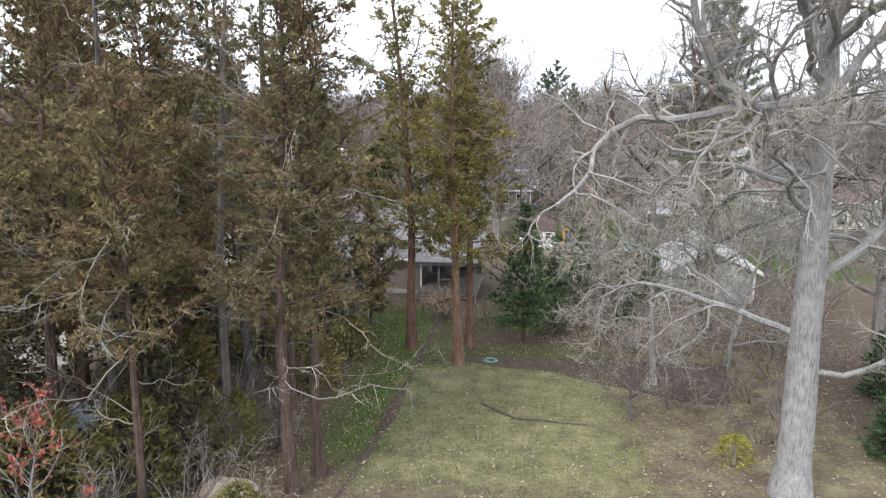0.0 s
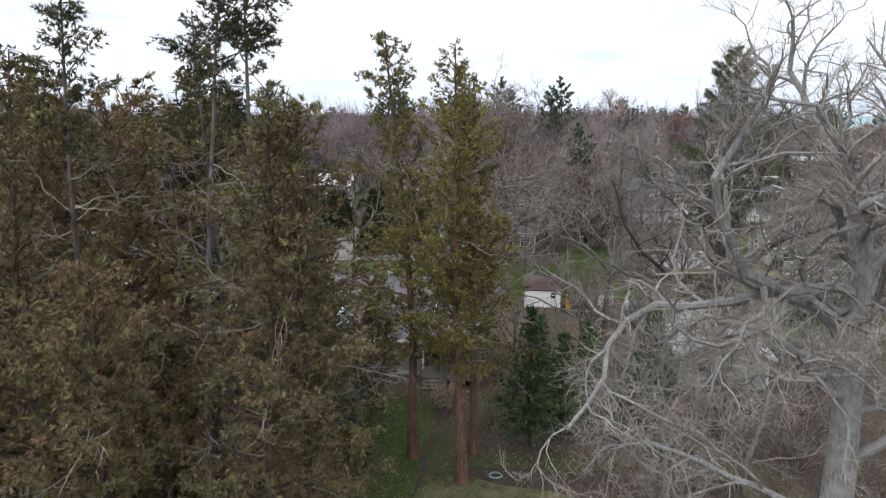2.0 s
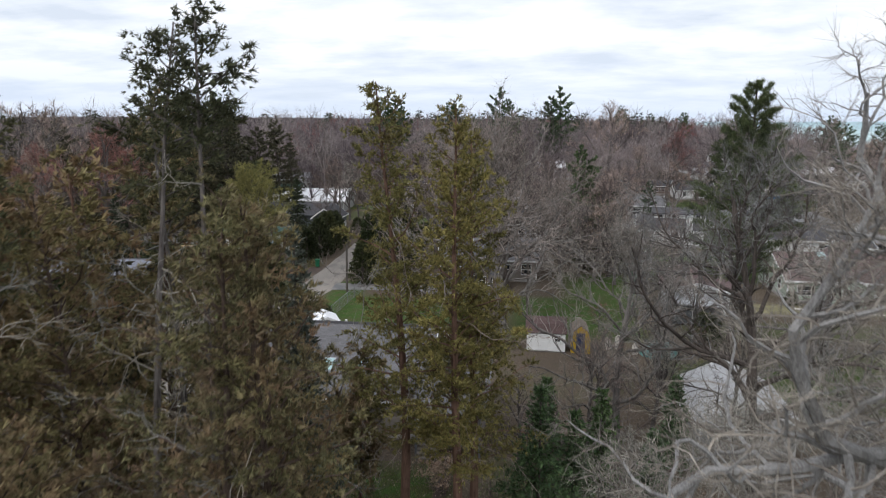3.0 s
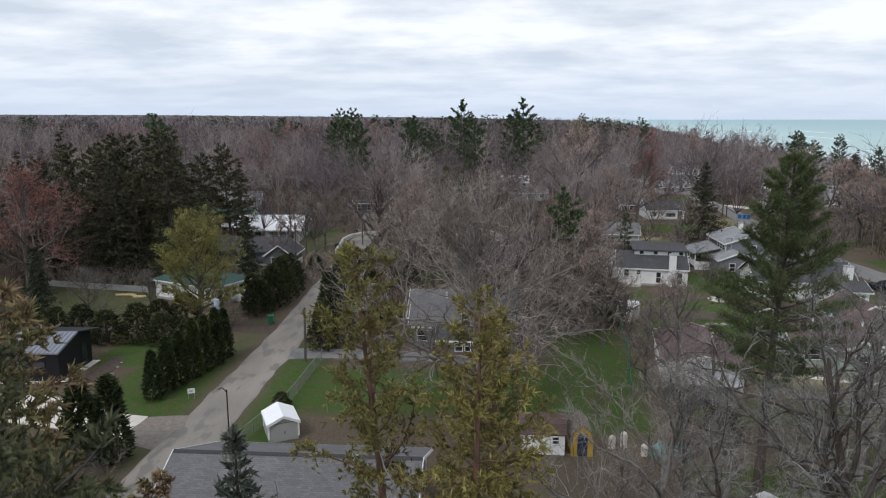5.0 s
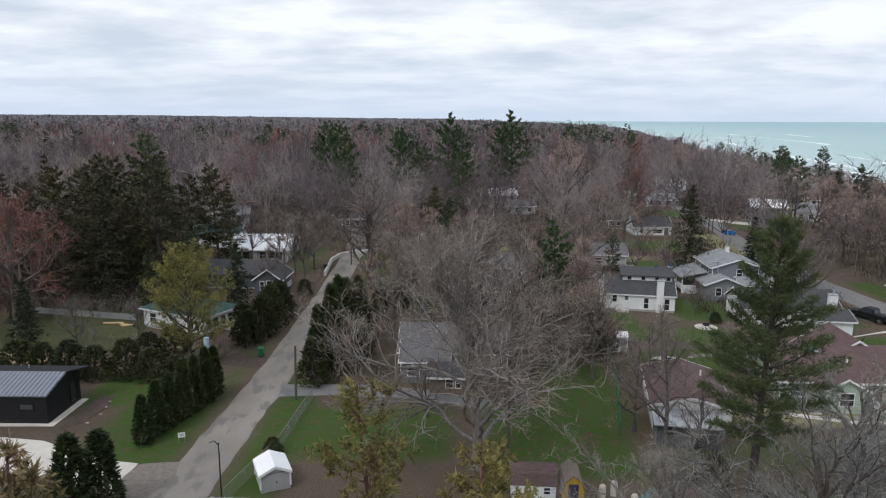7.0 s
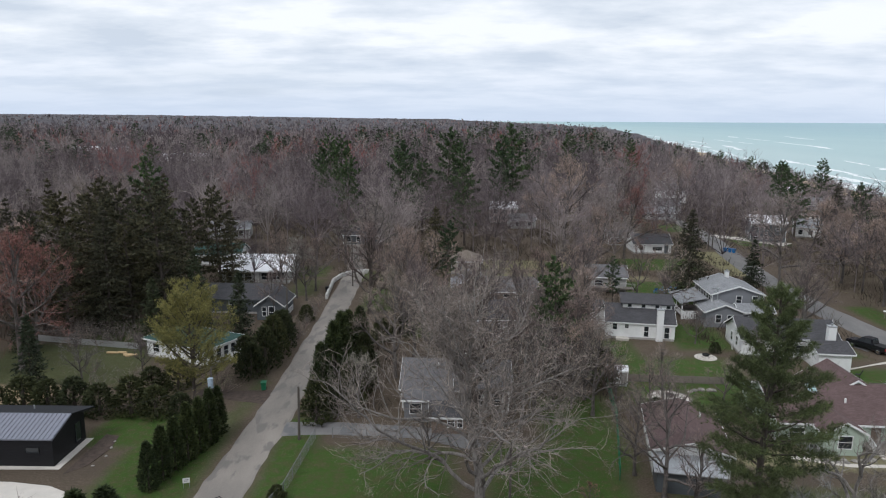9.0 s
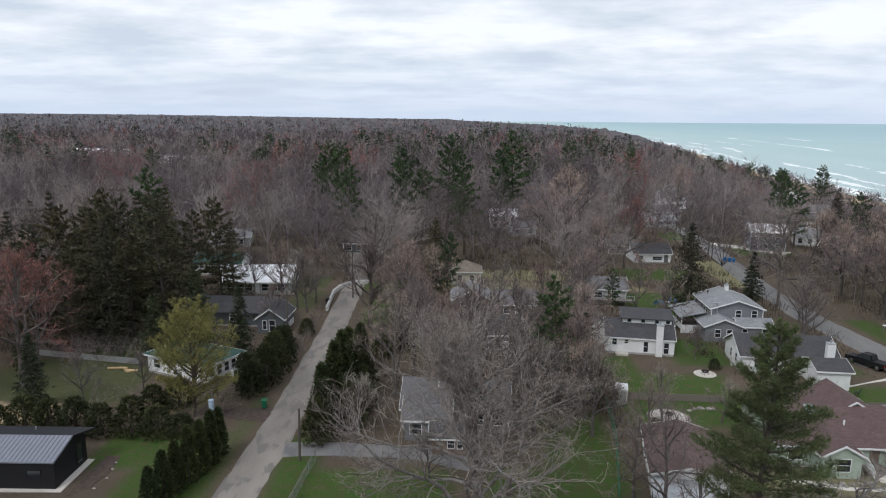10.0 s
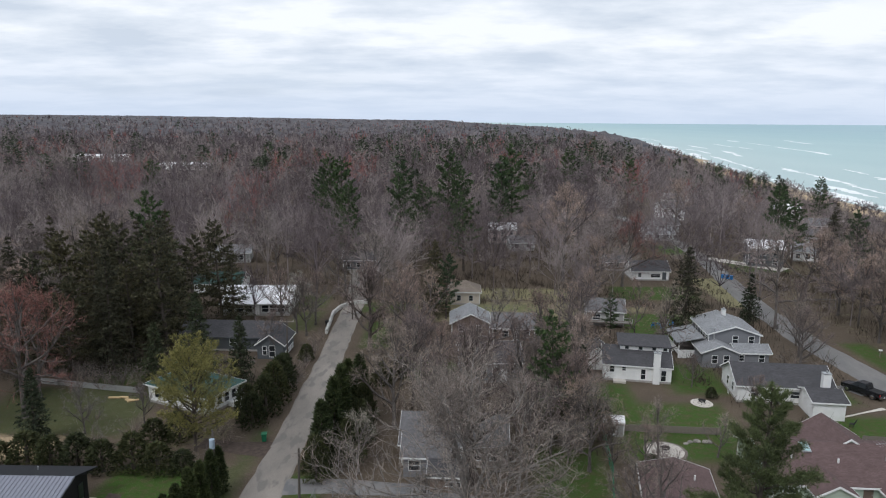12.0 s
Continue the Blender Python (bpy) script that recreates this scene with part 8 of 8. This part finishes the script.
# great bare trees of the village
BIG = []
for i_ in range(3):
    BIG.append(crooked_tree(200 + i_, 14.2, 0.32, vase_limbs(200 + i_, 12, 14.6, 0.6, 0.16, 0.19), (8, 7), 0.2, 0.018, 4, ratio=0.46, flat=True, blade=0.13, sides=7))
for i_ in range(3):
    BIG.append(crooked_tree(210 + i_, 14.2, 0.30, vase_limbs(210 + i_, 12, 14.8, 0.56, 0.2, 0.20), (8, 7), 0.17, 0.022, 5, ratio=0.46, flat=True, blade=0.13, sides=7))
big_spots = [(-8.5, 104, 15, 0, TWIG_GREY), (-3.6, 83.2, 6.5, 2, TWIG_GREY), (-11.5, 92.2, 8.0, 2, TWIG_PALE), (16.6, 76.4, 12.0, 0, TWIG_MAUVE), (22.5, 96.6, 8.0, 1, TWIG_GREY), (-56.0, 105.5, 20.0, 2, TWIG_RED), (52.4, 124.5, 11.5, 0, TWIG_MAUVE), (35.0, 71.5, 6.0, 1, TWIG_GREY), (29.5, 70.0, 6.5, 2, TWIG_GREY), (43, 71.5, 6, 0, TWIG_GREY), (8.5, 106, 15.5, 2, TWIG_MAUVE), (-6.5, 112, 14, 0, TWIG_MAUVE), (33.5, 130, 8, 2, TWIG_MAUVE), (9.8, 74.2, 3.2, 1, TWIG_RED), (-6.4, 46.4, 7.0, 2, TWIG_GREY), (10.2, 52.5, 8, 2, TWIG_PALE), (6.8, 31.5, 4.5, 0, TWIG_PALE), (6.0, 49.0, 8.0, 0, TWIG_MAUVE), (2.0, 47.6, 6.0, 1, TWIG_MAUVE), (12.0, 58.5, 8.0, 2, TWIG_MAUVE), (7.5, 57.5, 7.0, 1, TWIG_GREY), (7.2, 41.5, 6.0, 1, TWIG_PALE), (47, 78, 5, 2, TWIG_MAUVE), (7.6, 93.5, 13, 2, TWIG_GREY), (-66, 96, 16, 0, TWIG_MAUVE), (12.5, 99, 13, 1, TWIG_MAUVE), (13.5, 126, 14, 2, TWIG_MAUVE), (-8.5, 128, 15, 0, TWIG_MAUVE), (-24.5, 171, 15, 0, TWIG_MAUVE), (20.5, 136, 14, 0, TWIG_MAUVE), (58.5, 138, 12, 1, TWIG_MAUVE), (74, 140, 15, 0, TWIG_MAUVE), (74, 125, 14, 2, TWIG_MAUVE), (25.5, 184.8, 25, 0, TWIG_PINK), (38.6, 180, 18, 2, TWIG_RED), (71.9, 246, 21, 1, TWIG_PINK), (90.8, 240.5, 17, 0, TWIG_PINK), (76, 157, 16, 2, TWIG_PINK), (82, 150, 19, 1, TWIG_PINK), (84, 132, 17, 0, TWIG_PINK), (77, 172, 17, 2, TWIG_PINK), (88, 166, 18, 1, TWIG_PINK), (79, 141, 15, 0, TWIG_PINK), (76, 118, 15, 1, TWIG_PINK), (86, 182, 17, 0, TWIG_PINK), (25.8, 155, 10, 0, TWIG_PINK), (30, 168, 14, 1, TWIG_PINK), (14.5, 108, 12, 0, TWIG_PINK), (17, 116, 13, 2, TWIG_PINK), (12, 112, 12, 1, TWIG_MAUVE), (56, 132, 10, 1, TWIG_GREY), (14, 49.5, 9, 0, TWIG_PALE), (16.5, 93, 7, 2, TWIG_MAUVE), (-62, 100, 17, 0, TWIG_RED), (-58, 112, 16, 1, TWIG_RED), (17.6, 72.5, 9, 1, TWIG_MAUVE), (30.8, 93, 4, 0, TWIG_MAUVE), (-29.0, 141.9, 12, 0, TWIG_PALE), (-26.9, 140.4, 11, 1, TWIG_MAUVE), (-26.6, 147.2, 12, 2, TWIG_MAUVE), (-31.9, 143.5, 12, 0, TWIG_MAUVE), (-44.0, 188, 17, 1, TWIG_GREY), (-30.5, 129.5, 8, 1, TWIG_MAUVE)]
crowd_ = np.random.default_rng(64)
big_spots += [(crowd_.uniform(6.5, 15.2), crowd_.uniform(91, 119), crowd_.uniform(6.5, 11.5), int(crowd_.integers(0, 3)), (TWIG_MAUVE, TWIG_GREY, TWIG_PINK)[i_ % 3]) for i_ in range(18)]
big_spots += [(crowd_.uniform(-11, -5), crowd_.uniform(108, 128), crowd_.uniform(7, 12), int(crowd_.integers(0, 3)), TWIG_MAUVE) for i_ in range(8)]
big_spots += [(18.5, 88.0, 8.5, 0, TWIG_MAUVE), (15.2, 80.5, 9.5, 1, TWIG_GREY), (29.5, 97.0, 6.5, 2, TWIG_GREY), (38.0, 106.5, 7.0, 0, TWIG_MAUVE), (33.8, 118.5, 6.0, 1, TWIG_MAUVE), (-46.0, 101.0, 7.0, 1, TWIG_GREY), (-40.0, 104.0, 6.0, 0, TWIG_MAUVE)]
BIG_OB = {}
for tx_, ty_, h_, k_, tw_ in big_spots:
    k_ += 3 * (ty_ > 98)
    if (k_, tw_.name) not in BIG_OB:
        wood_, spray_ = BIG[k_]
        lab_ = {"grey_twigs": "wide bare tree with a dense grey crown", "brown_twigs": "wide bare tree with a brown-grey crown", "pale_dead_twigs": "low bare tree with pale silvery branches", "budding_red_twigs": "tall tree budding dull red", "pinkish_twigs": "large bare tree with a pinkish tan crown"}[tw_.name]
        ob_ = plant("bare_tree", tx_, ty_, [("trunk", wood_, BARK_MID), ("crown", spray_, tw_)], lab_, group="large bare trees", turn=tx_ * 20 % 360)
        ob_.scale = (h_ / 17,) * 3
        BIG_OB[(k_, tw_.name)] = ob_
    else:
        tree_copy(BIG_OB[(k_, tw_.name)], tx_, ty_, tx_ * 37 % 360, h_ / 17)
    free(tx_, ty_, 3.0 if h_ > 10 else 2.0)

# understory below the cedars
UNDER = None
for i_, (ux_, uy_, us_) in enumerate([(-7.6, 20.8, 0.7), (-10.2, 24.6, 1.2), (-12.4, 23.0, 1.3), (-8.0, 27.2, 0.9), (-11.8, 31.5, 1.3), (-17.4, 27.0, 1.4), (-7.2, 34.4, 1.1), (-10.4, 37.6, 1.2), (-16.0, 36.5, 1.4), (-5.8, 22.4, 0.7), (-6.0, 38.2, 0.8), (-15.8, 23.8, 1.3)]):
    if UNDER is None:
        wood_, leaf_ = column_bush(73, 2.6, 3.0, 0.2, 900, 0.35, 0.5)
        UNDER = plant("evergreen_shrub", ux_, uy_, [("stem", wood_, BARK_DARK), ("foliage", leaf_, CEDAR_GREEN)], "loose yellow-green juniper shrub below the cedars", "shrub", "junipers below the cedars")
        UNDER.scale = (us_,) * 3
    else:
        tree_copy(UNDER, ux_, uy_, ux_ * 91 % 360, us_)

# ---- the woods between and behind the houses ----
for hx_, hy_, hr_ in [(-11.6, 57.4, 10), (15.4, 53.6, 5), (-1.3, 100, 8), (4.4, 122.6, 5.5), (2.2, 144, 5), (9.8, 141.5, 5), (1.7, 165.6, 5), (14.9, 238, 6), (19.5, 226, 5), (28.2, 152, 6), (26.9, 124, 8), (45, 133.4, 9), (44.8, 116, 9), (40.8, 91.6, 11.5), (20.2, 84.4, 7), (47, 190, 6.5), (-36.2, 111.6, 7), (-39.0, 159.4, 9.5), (-52, 172, 6), (-38.2, 135.6, 10), (-43.9, 83.6, 10), (57.6, 116.6, 5), (83, 207, 7), (99, 214, 7), (73, 262, 6)]:
    free(hx_, hy_, hr_)
# sight lines kept open by lawns, yards and streets: (x0, x1, y0, y1)
OPEN = [(-75, -34, 54, 94), (-25, -17, 20, 160), (-34, -24, 68, 91), (-16, 12, 66, 88), (6, 15, 66, 94), (-66, -40, 93, 120), (18, 37, 94, 120), (31, 52, 139, 160), (36, 54, 166, 186), (-8, 24, 150, 162), (-3, 15, 130, 150), (33, 52, 180, 200), (60, 71, 100, 250), (46, 60, 98, 112), (24, 60, 62, 90), (8, 24, 60, 80), (-14, 20, 40, 66), (-60, 60, -50, 47), (-40, -24, 92, 108), (-32, -24, 120, 165), (68, 90, 195, 215), (-20, -8, 64, 90)]


def wooded(x, y, r=1.2):
    if shore_x(y) - x < 16:
        return False
    for x0, x1, y0, y1 in OPEN:
        if x0 < x < x1 and y0 < y < y1:
            return False
    return all((x - a) ** 2 + (y - b) ** 2 > (c + r) ** 2 for a, b, c in KEEP_OUT)


MID = []
for i_, tw_ in enumerate((TWIG_MAUVE, TWIG_MAUVE, TWIG_GREY, TWIG_PINK, TWIG_RED, TWIG_PINK)):
    wood_, spray_ = crooked_tree(300 + i_, 12.6, 0.17, vase_limbs(300 + i_, 9, 12.8, (0.42, 0.5, 0.58)[i_ % 3], 0.26, 0.14), (6, 6), 0.15, 0.027, 5, ratio=0.46, flat=True, blade=0.13, sides=6)
    MID.append((wood_, spray_, tw_))
wr = np.random.default_rng(77)
made_mid = {}
names_ = {"grey_twigs": "bare grey-brown woodland tree", "brown_twigs": "slender bare brown woodland tree", "budding_red_twigs": "woodland tree budding dull red", "pinkish_twigs": "bare pinkish-tan woodland tree"}
y_ = 58.0
while y_ < 150:
    half_ = 0.68 * (y_ - 20) + 12
    x_ = -half_
    while x_ < half_:
        px_, py_ = x_ + wr.uniform(-2.4, 2.4), y_ + wr.uniform(-2.4, 2.4)
        roll_ = wr.random()
        if wooded(px_, py_):
            k_ = int(wr.integers(0, 6))
            red_zone = noise.noise((px_ * 0.02, py_ * 0.02, 3.0)) > 0.12
            if MID[k_][2] is TWIG_RED and not red_zone:
                k_ = int(wr.integers(0, 3))
            if px_ > 68:
                k_ = 3 + 2 * (k_ % 2)
            village = -16 < px_ < 56 and py_ < 150
            h_ = wr.uniform(9, 15) if village else wr.uniform(15, 24)
            if not (village and roll_ < 0.15):
                if k_ not in made_mid:
                    wood_, spray_, tw_ = MID[k_]
                    ob_ = plant("bare_tree", px_, py_, [("trunk", wood_, BARK_MID), ("crown", spray_, tw_)], names_[tw_.name], group="woodland trees")
                    ob_.scale = (h_ / 15.0,) * 3
                    made_mid[k_] = ob_
                else:
                    tree_copy(made_mid[k_], px_, py_, wr.uniform(0, 360), h_ / 15.0)
        x_ += 7.0
    y_ += 7.0

for i_ in range(16):
    tree_copy(BRUSH, wr.uniform(-64, -42), wr.uniform(113.5, 122), wr.uniform(0, 360), wr.uniform(0.8, 1.5))
for i_ in range(12):
    tree_copy(BRUSH, wr.uniform(-24.9, -24.2), 116 + i_ * 2.1, wr.uniform(0, 360), wr.uniform(0.6, 1.0))
for i_ in range(14):
    tree_copy(BRUSH, wr.uniform(9, 15.5), wr.uniform(92, 118), wr.uniform(0, 360), wr.uniform(0.7, 1.3))
# undergrowth along the wood edges
y_ = 62.0
while y_ < 140:
    x_ = -0.62 * (y_ - 20) - 6
    while x_ < 0.62 * (y_ - 20) + 6:
        px_, py_ = x_ + wr.uniform(-3, 3), y_ + wr.uniform(-3, 3)
        if wooded(px_, py_, -0.5) and wr.random() < 0.55:
            tree_copy(BRUSH, px_, py_, wr.uniform(0, 360), wr.uniform(0.7, 1.5))
        x_ += 9
    y_ += 9


def undergrowth():
    """Saplings and brush that fill the floor of the woods."""
    rng = np.random.default_rng(31)
    b = Build()
    n = 9000
    y = 92 + 190 * rng.random(n) ** 0.8
    x = rng.uniform(-1, 1, n) * (0.68 * (y - 20) + 10)
    keep = np.array([wooded(p, q, -1.0) and not 60 < p < 71 for p, q in zip(x, y)])
    x, y = x[keep], y[keep]
    per = 9
    root = np.repeat(np.stack((x, y, np.zeros(len(x))), axis=1), per, axis=0)
    root[:, :2] += rng.normal(size=(len(root), 2)) * 0.7
    way = rng.normal(size=root.shape) * 0.42 + np.array((0, 0, 1.0))
    tall = np.repeat(rng.uniform(0.8, 3.2, len(x)), per) * rng.uniform(0.5, 1.2, len(root))
    b.blades(root, way, tall, 0.09, rng)
    tagged(part("undergrowth", b, foliage("brown_undergrowth", (0.03, 0.025, 0.022), (0.11, 0.09, 0.078), 0.9, 0.08)), "brown leafless brush covering the floor of the woods", "brush", kind="stuff")


undergrowth()


def far_woods():
    """Woods past the village: fan-shaped crowns on grey stems, too many to count; stands differ in tone."""
    rng = np.random.default_rng(91)
    tones = {"mauve": Build(), "pale": Build(), "dark": Build(), "pink": Build(), "red": Build()}
    green = Build()
    y = 148.0
    while y < 3800:
        step = 9.0 if y < 420 else (9.4 if y < 700 else 9.4 + (y - 700) * 0.02)
        half = 0.70 * (y - 20) + 15
        n = int(2 * half / step)
        xs = -half + step * (np.arange(n) + rng.uniform(-0.5, 0.5, n))
        limbs, boughs, twigs, wide = (14, 6, 8, 0.055) if y < 210 else ((12, 5, 7, 0.075) if y < 300 else ((10, 3, 7, 0.12) if y < 420 else ((8, 2, 6, 0.2) if y < 520 else ((7, 1, 6, 0.34) if y < 800 else ((4, 1, 4, 0.5) if y < 1300 else (3, 1, 3, 0.8))))))
        for x in xs:
            yy = y + rng.uniform(-0.5, 0.5) * step
            s = shore_x(yy) - x
            if s < 12 or (yy < 262 and not wooded(x, yy, 0.5)) or (61 < x < 71 and yy < 300):
                continue
            if (-318 < x < -250 and 505 < yy < 612) or (-214 < x < -160 and 440 < yy < 530) or (10 < x < 22 and 222 < yy < 236):
                continue
            z0 = land_z(x, yy)
            h = rng.uniform(11, 24) * (0.42 if s < 55 else (0.62 if s < 90 else 1.0))
            grow = noise.noise((x * 0.012, yy * 0.012, 7.0))
            k = max(1.0, step / 8)
            belt = 40 < s < 260 and 380 < yy < 1100
            if yy > 290 and rng.random() < (0.30 if grow > 0.22 else (0.02 if yy < 340 else 0.045)) * (1.7 if belt else (0.55 if s > 320 else 1.0)) + (0.02 if s < 90 else 0):
                h *= rng.uniform(0.85, 1.2)
                m = 50 + 6 * limbs * boughs
                u = rng.random(m) ** 0.8
                a = rng.uniform(0, 2 * math.pi, m)
                lump = 1 + 0.3 * np.sin(a * 3 + x) * np.sin(u * 11 + x)
                r = h * rng.uniform(0.2, 0.28) * np.clip(1.02 - u, 0, 1) ** 0.55 * lump * rng.uniform(0.35, 1.0, m)
                root = np.stack((x + r * np.cos(a), yy + r * np.sin(a), z0 + h * (0.12 + 0.82 * u)), axis=1)
                way = np.stack((np.cos(a), np.sin(a), rng.uniform(-0.5, 0.5, m)), axis=1)
                green.blades(root, way, h * 0.07 * min(k, 1.6) * rng.uniform(0.6, 1.3, m), min(0.35 + 2 * wide, 1.0) * min(k, 1.3), rng)
                continue
            stand = noise.noise((x * 0.03, yy * 0.018, 4.0)) + rng.normal() * 0.16
            shade = noise.noise((x * 0.05, yy * 0.03, 11.0)) + rng.normal() * 0.28
            if stand > 0.5 and (yy > 300 or x < -25):
                tone = "red"
            elif s < 130 and rng.random() < 0.6:
                tone = "pink" if rng.random() < 0.6 else "pale"
            else:
                tone = "pink" if stand > 0.3 else ("pale" if shade > 0.22 else ("dark" if shade < -0.12 else "mauve"))
            root, way, length, width = fan_crown(rng, x, yy, z0, h, wide * k, limbs, boughs, twigs)
            tones[tone].blades(root, way, length * min(k, 1.5), width, rng)
        y += step
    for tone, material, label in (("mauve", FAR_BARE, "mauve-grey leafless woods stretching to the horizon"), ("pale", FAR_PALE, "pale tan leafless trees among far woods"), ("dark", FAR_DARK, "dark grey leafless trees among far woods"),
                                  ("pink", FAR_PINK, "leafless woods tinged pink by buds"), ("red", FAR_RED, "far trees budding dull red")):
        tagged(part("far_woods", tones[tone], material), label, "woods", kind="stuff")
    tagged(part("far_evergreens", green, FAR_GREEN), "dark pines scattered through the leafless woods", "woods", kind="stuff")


far_woods()


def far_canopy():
    """The closed canopy seen edge-on kilometres away: a lumpy sheet at crown height, with the air's haze mixed into its
    colour.
    """
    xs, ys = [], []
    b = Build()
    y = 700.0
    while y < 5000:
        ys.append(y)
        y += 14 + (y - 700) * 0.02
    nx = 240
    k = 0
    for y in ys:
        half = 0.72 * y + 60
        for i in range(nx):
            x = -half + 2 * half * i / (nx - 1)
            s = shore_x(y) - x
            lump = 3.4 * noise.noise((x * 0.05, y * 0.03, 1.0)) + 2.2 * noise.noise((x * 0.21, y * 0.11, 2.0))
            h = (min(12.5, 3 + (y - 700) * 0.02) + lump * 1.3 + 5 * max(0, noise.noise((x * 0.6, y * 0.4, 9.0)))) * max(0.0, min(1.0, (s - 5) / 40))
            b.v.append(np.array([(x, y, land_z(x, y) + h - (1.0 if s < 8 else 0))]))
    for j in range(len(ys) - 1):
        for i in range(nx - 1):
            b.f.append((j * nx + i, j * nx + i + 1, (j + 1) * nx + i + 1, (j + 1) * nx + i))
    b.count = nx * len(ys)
    ob = part("distant_canopy", b, HAZED_CANOPY)
    tagged(ob, "canopy of distant woods in haze-tinted grey-mauve", "woods", kind="stuff")


far_canopy()


def ground_litter():
    """Fallen leaves over the near lawn and under the trees."""
    rng = np.random.default_rng(15)
    b = Build()
    n = 16000
    x, y = rng.uniform(-13, 20, n), rng.uniform(22, 50, n)
    root = np.stack((x, y, np.full(n, 0.02)), axis=1)
    way = np.stack((rng.normal(size=n), rng.normal(size=n), rng.uniform(0, 0.35, n)), axis=1)
    b.blades(root, way, rng.uniform(0.07, 0.15, n), rng.uniform(0.05, 0.1, n), rng)
    tagged(part("fallen_leaves", b, foliage("dead_leaves", (0.15, 0.11, 0.085), (0.40, 0.33, 0.275), 0.9, 1.0)), "brown fallen leaves scattered over the grass", "leaves", kind="stuff")
    g = Build()
    n = 30000
    x, y = rng.uniform(-9, 9, n), rng.uniform(24, 48, n)
    keep = np.array([cover_at(a, c, "lawn") > 0.35 for a, c in zip(x, y)])
    x, y = x[keep], y[keep]
    root = np.stack((x, y, np.zeros(len(x))), axis=1)
    way = np.stack((rng.normal(size=len(x)) * 0.4, rng.normal(size=len(x)) * 0.4, np.ones(len(x))), axis=1)
    g.blades(root, way, rng.uniform(0.05, 0.14, len(x)), 0.03, rng)
    tagged(part("grass", g, foliage("grass_blades", (0.10, 0.15, 0.04), (0.28, 0.31, 0.12), 0.8, 0.6)), "thin patchy spring grass of the lawn", "grass", kind="stuff")


ground_litter()
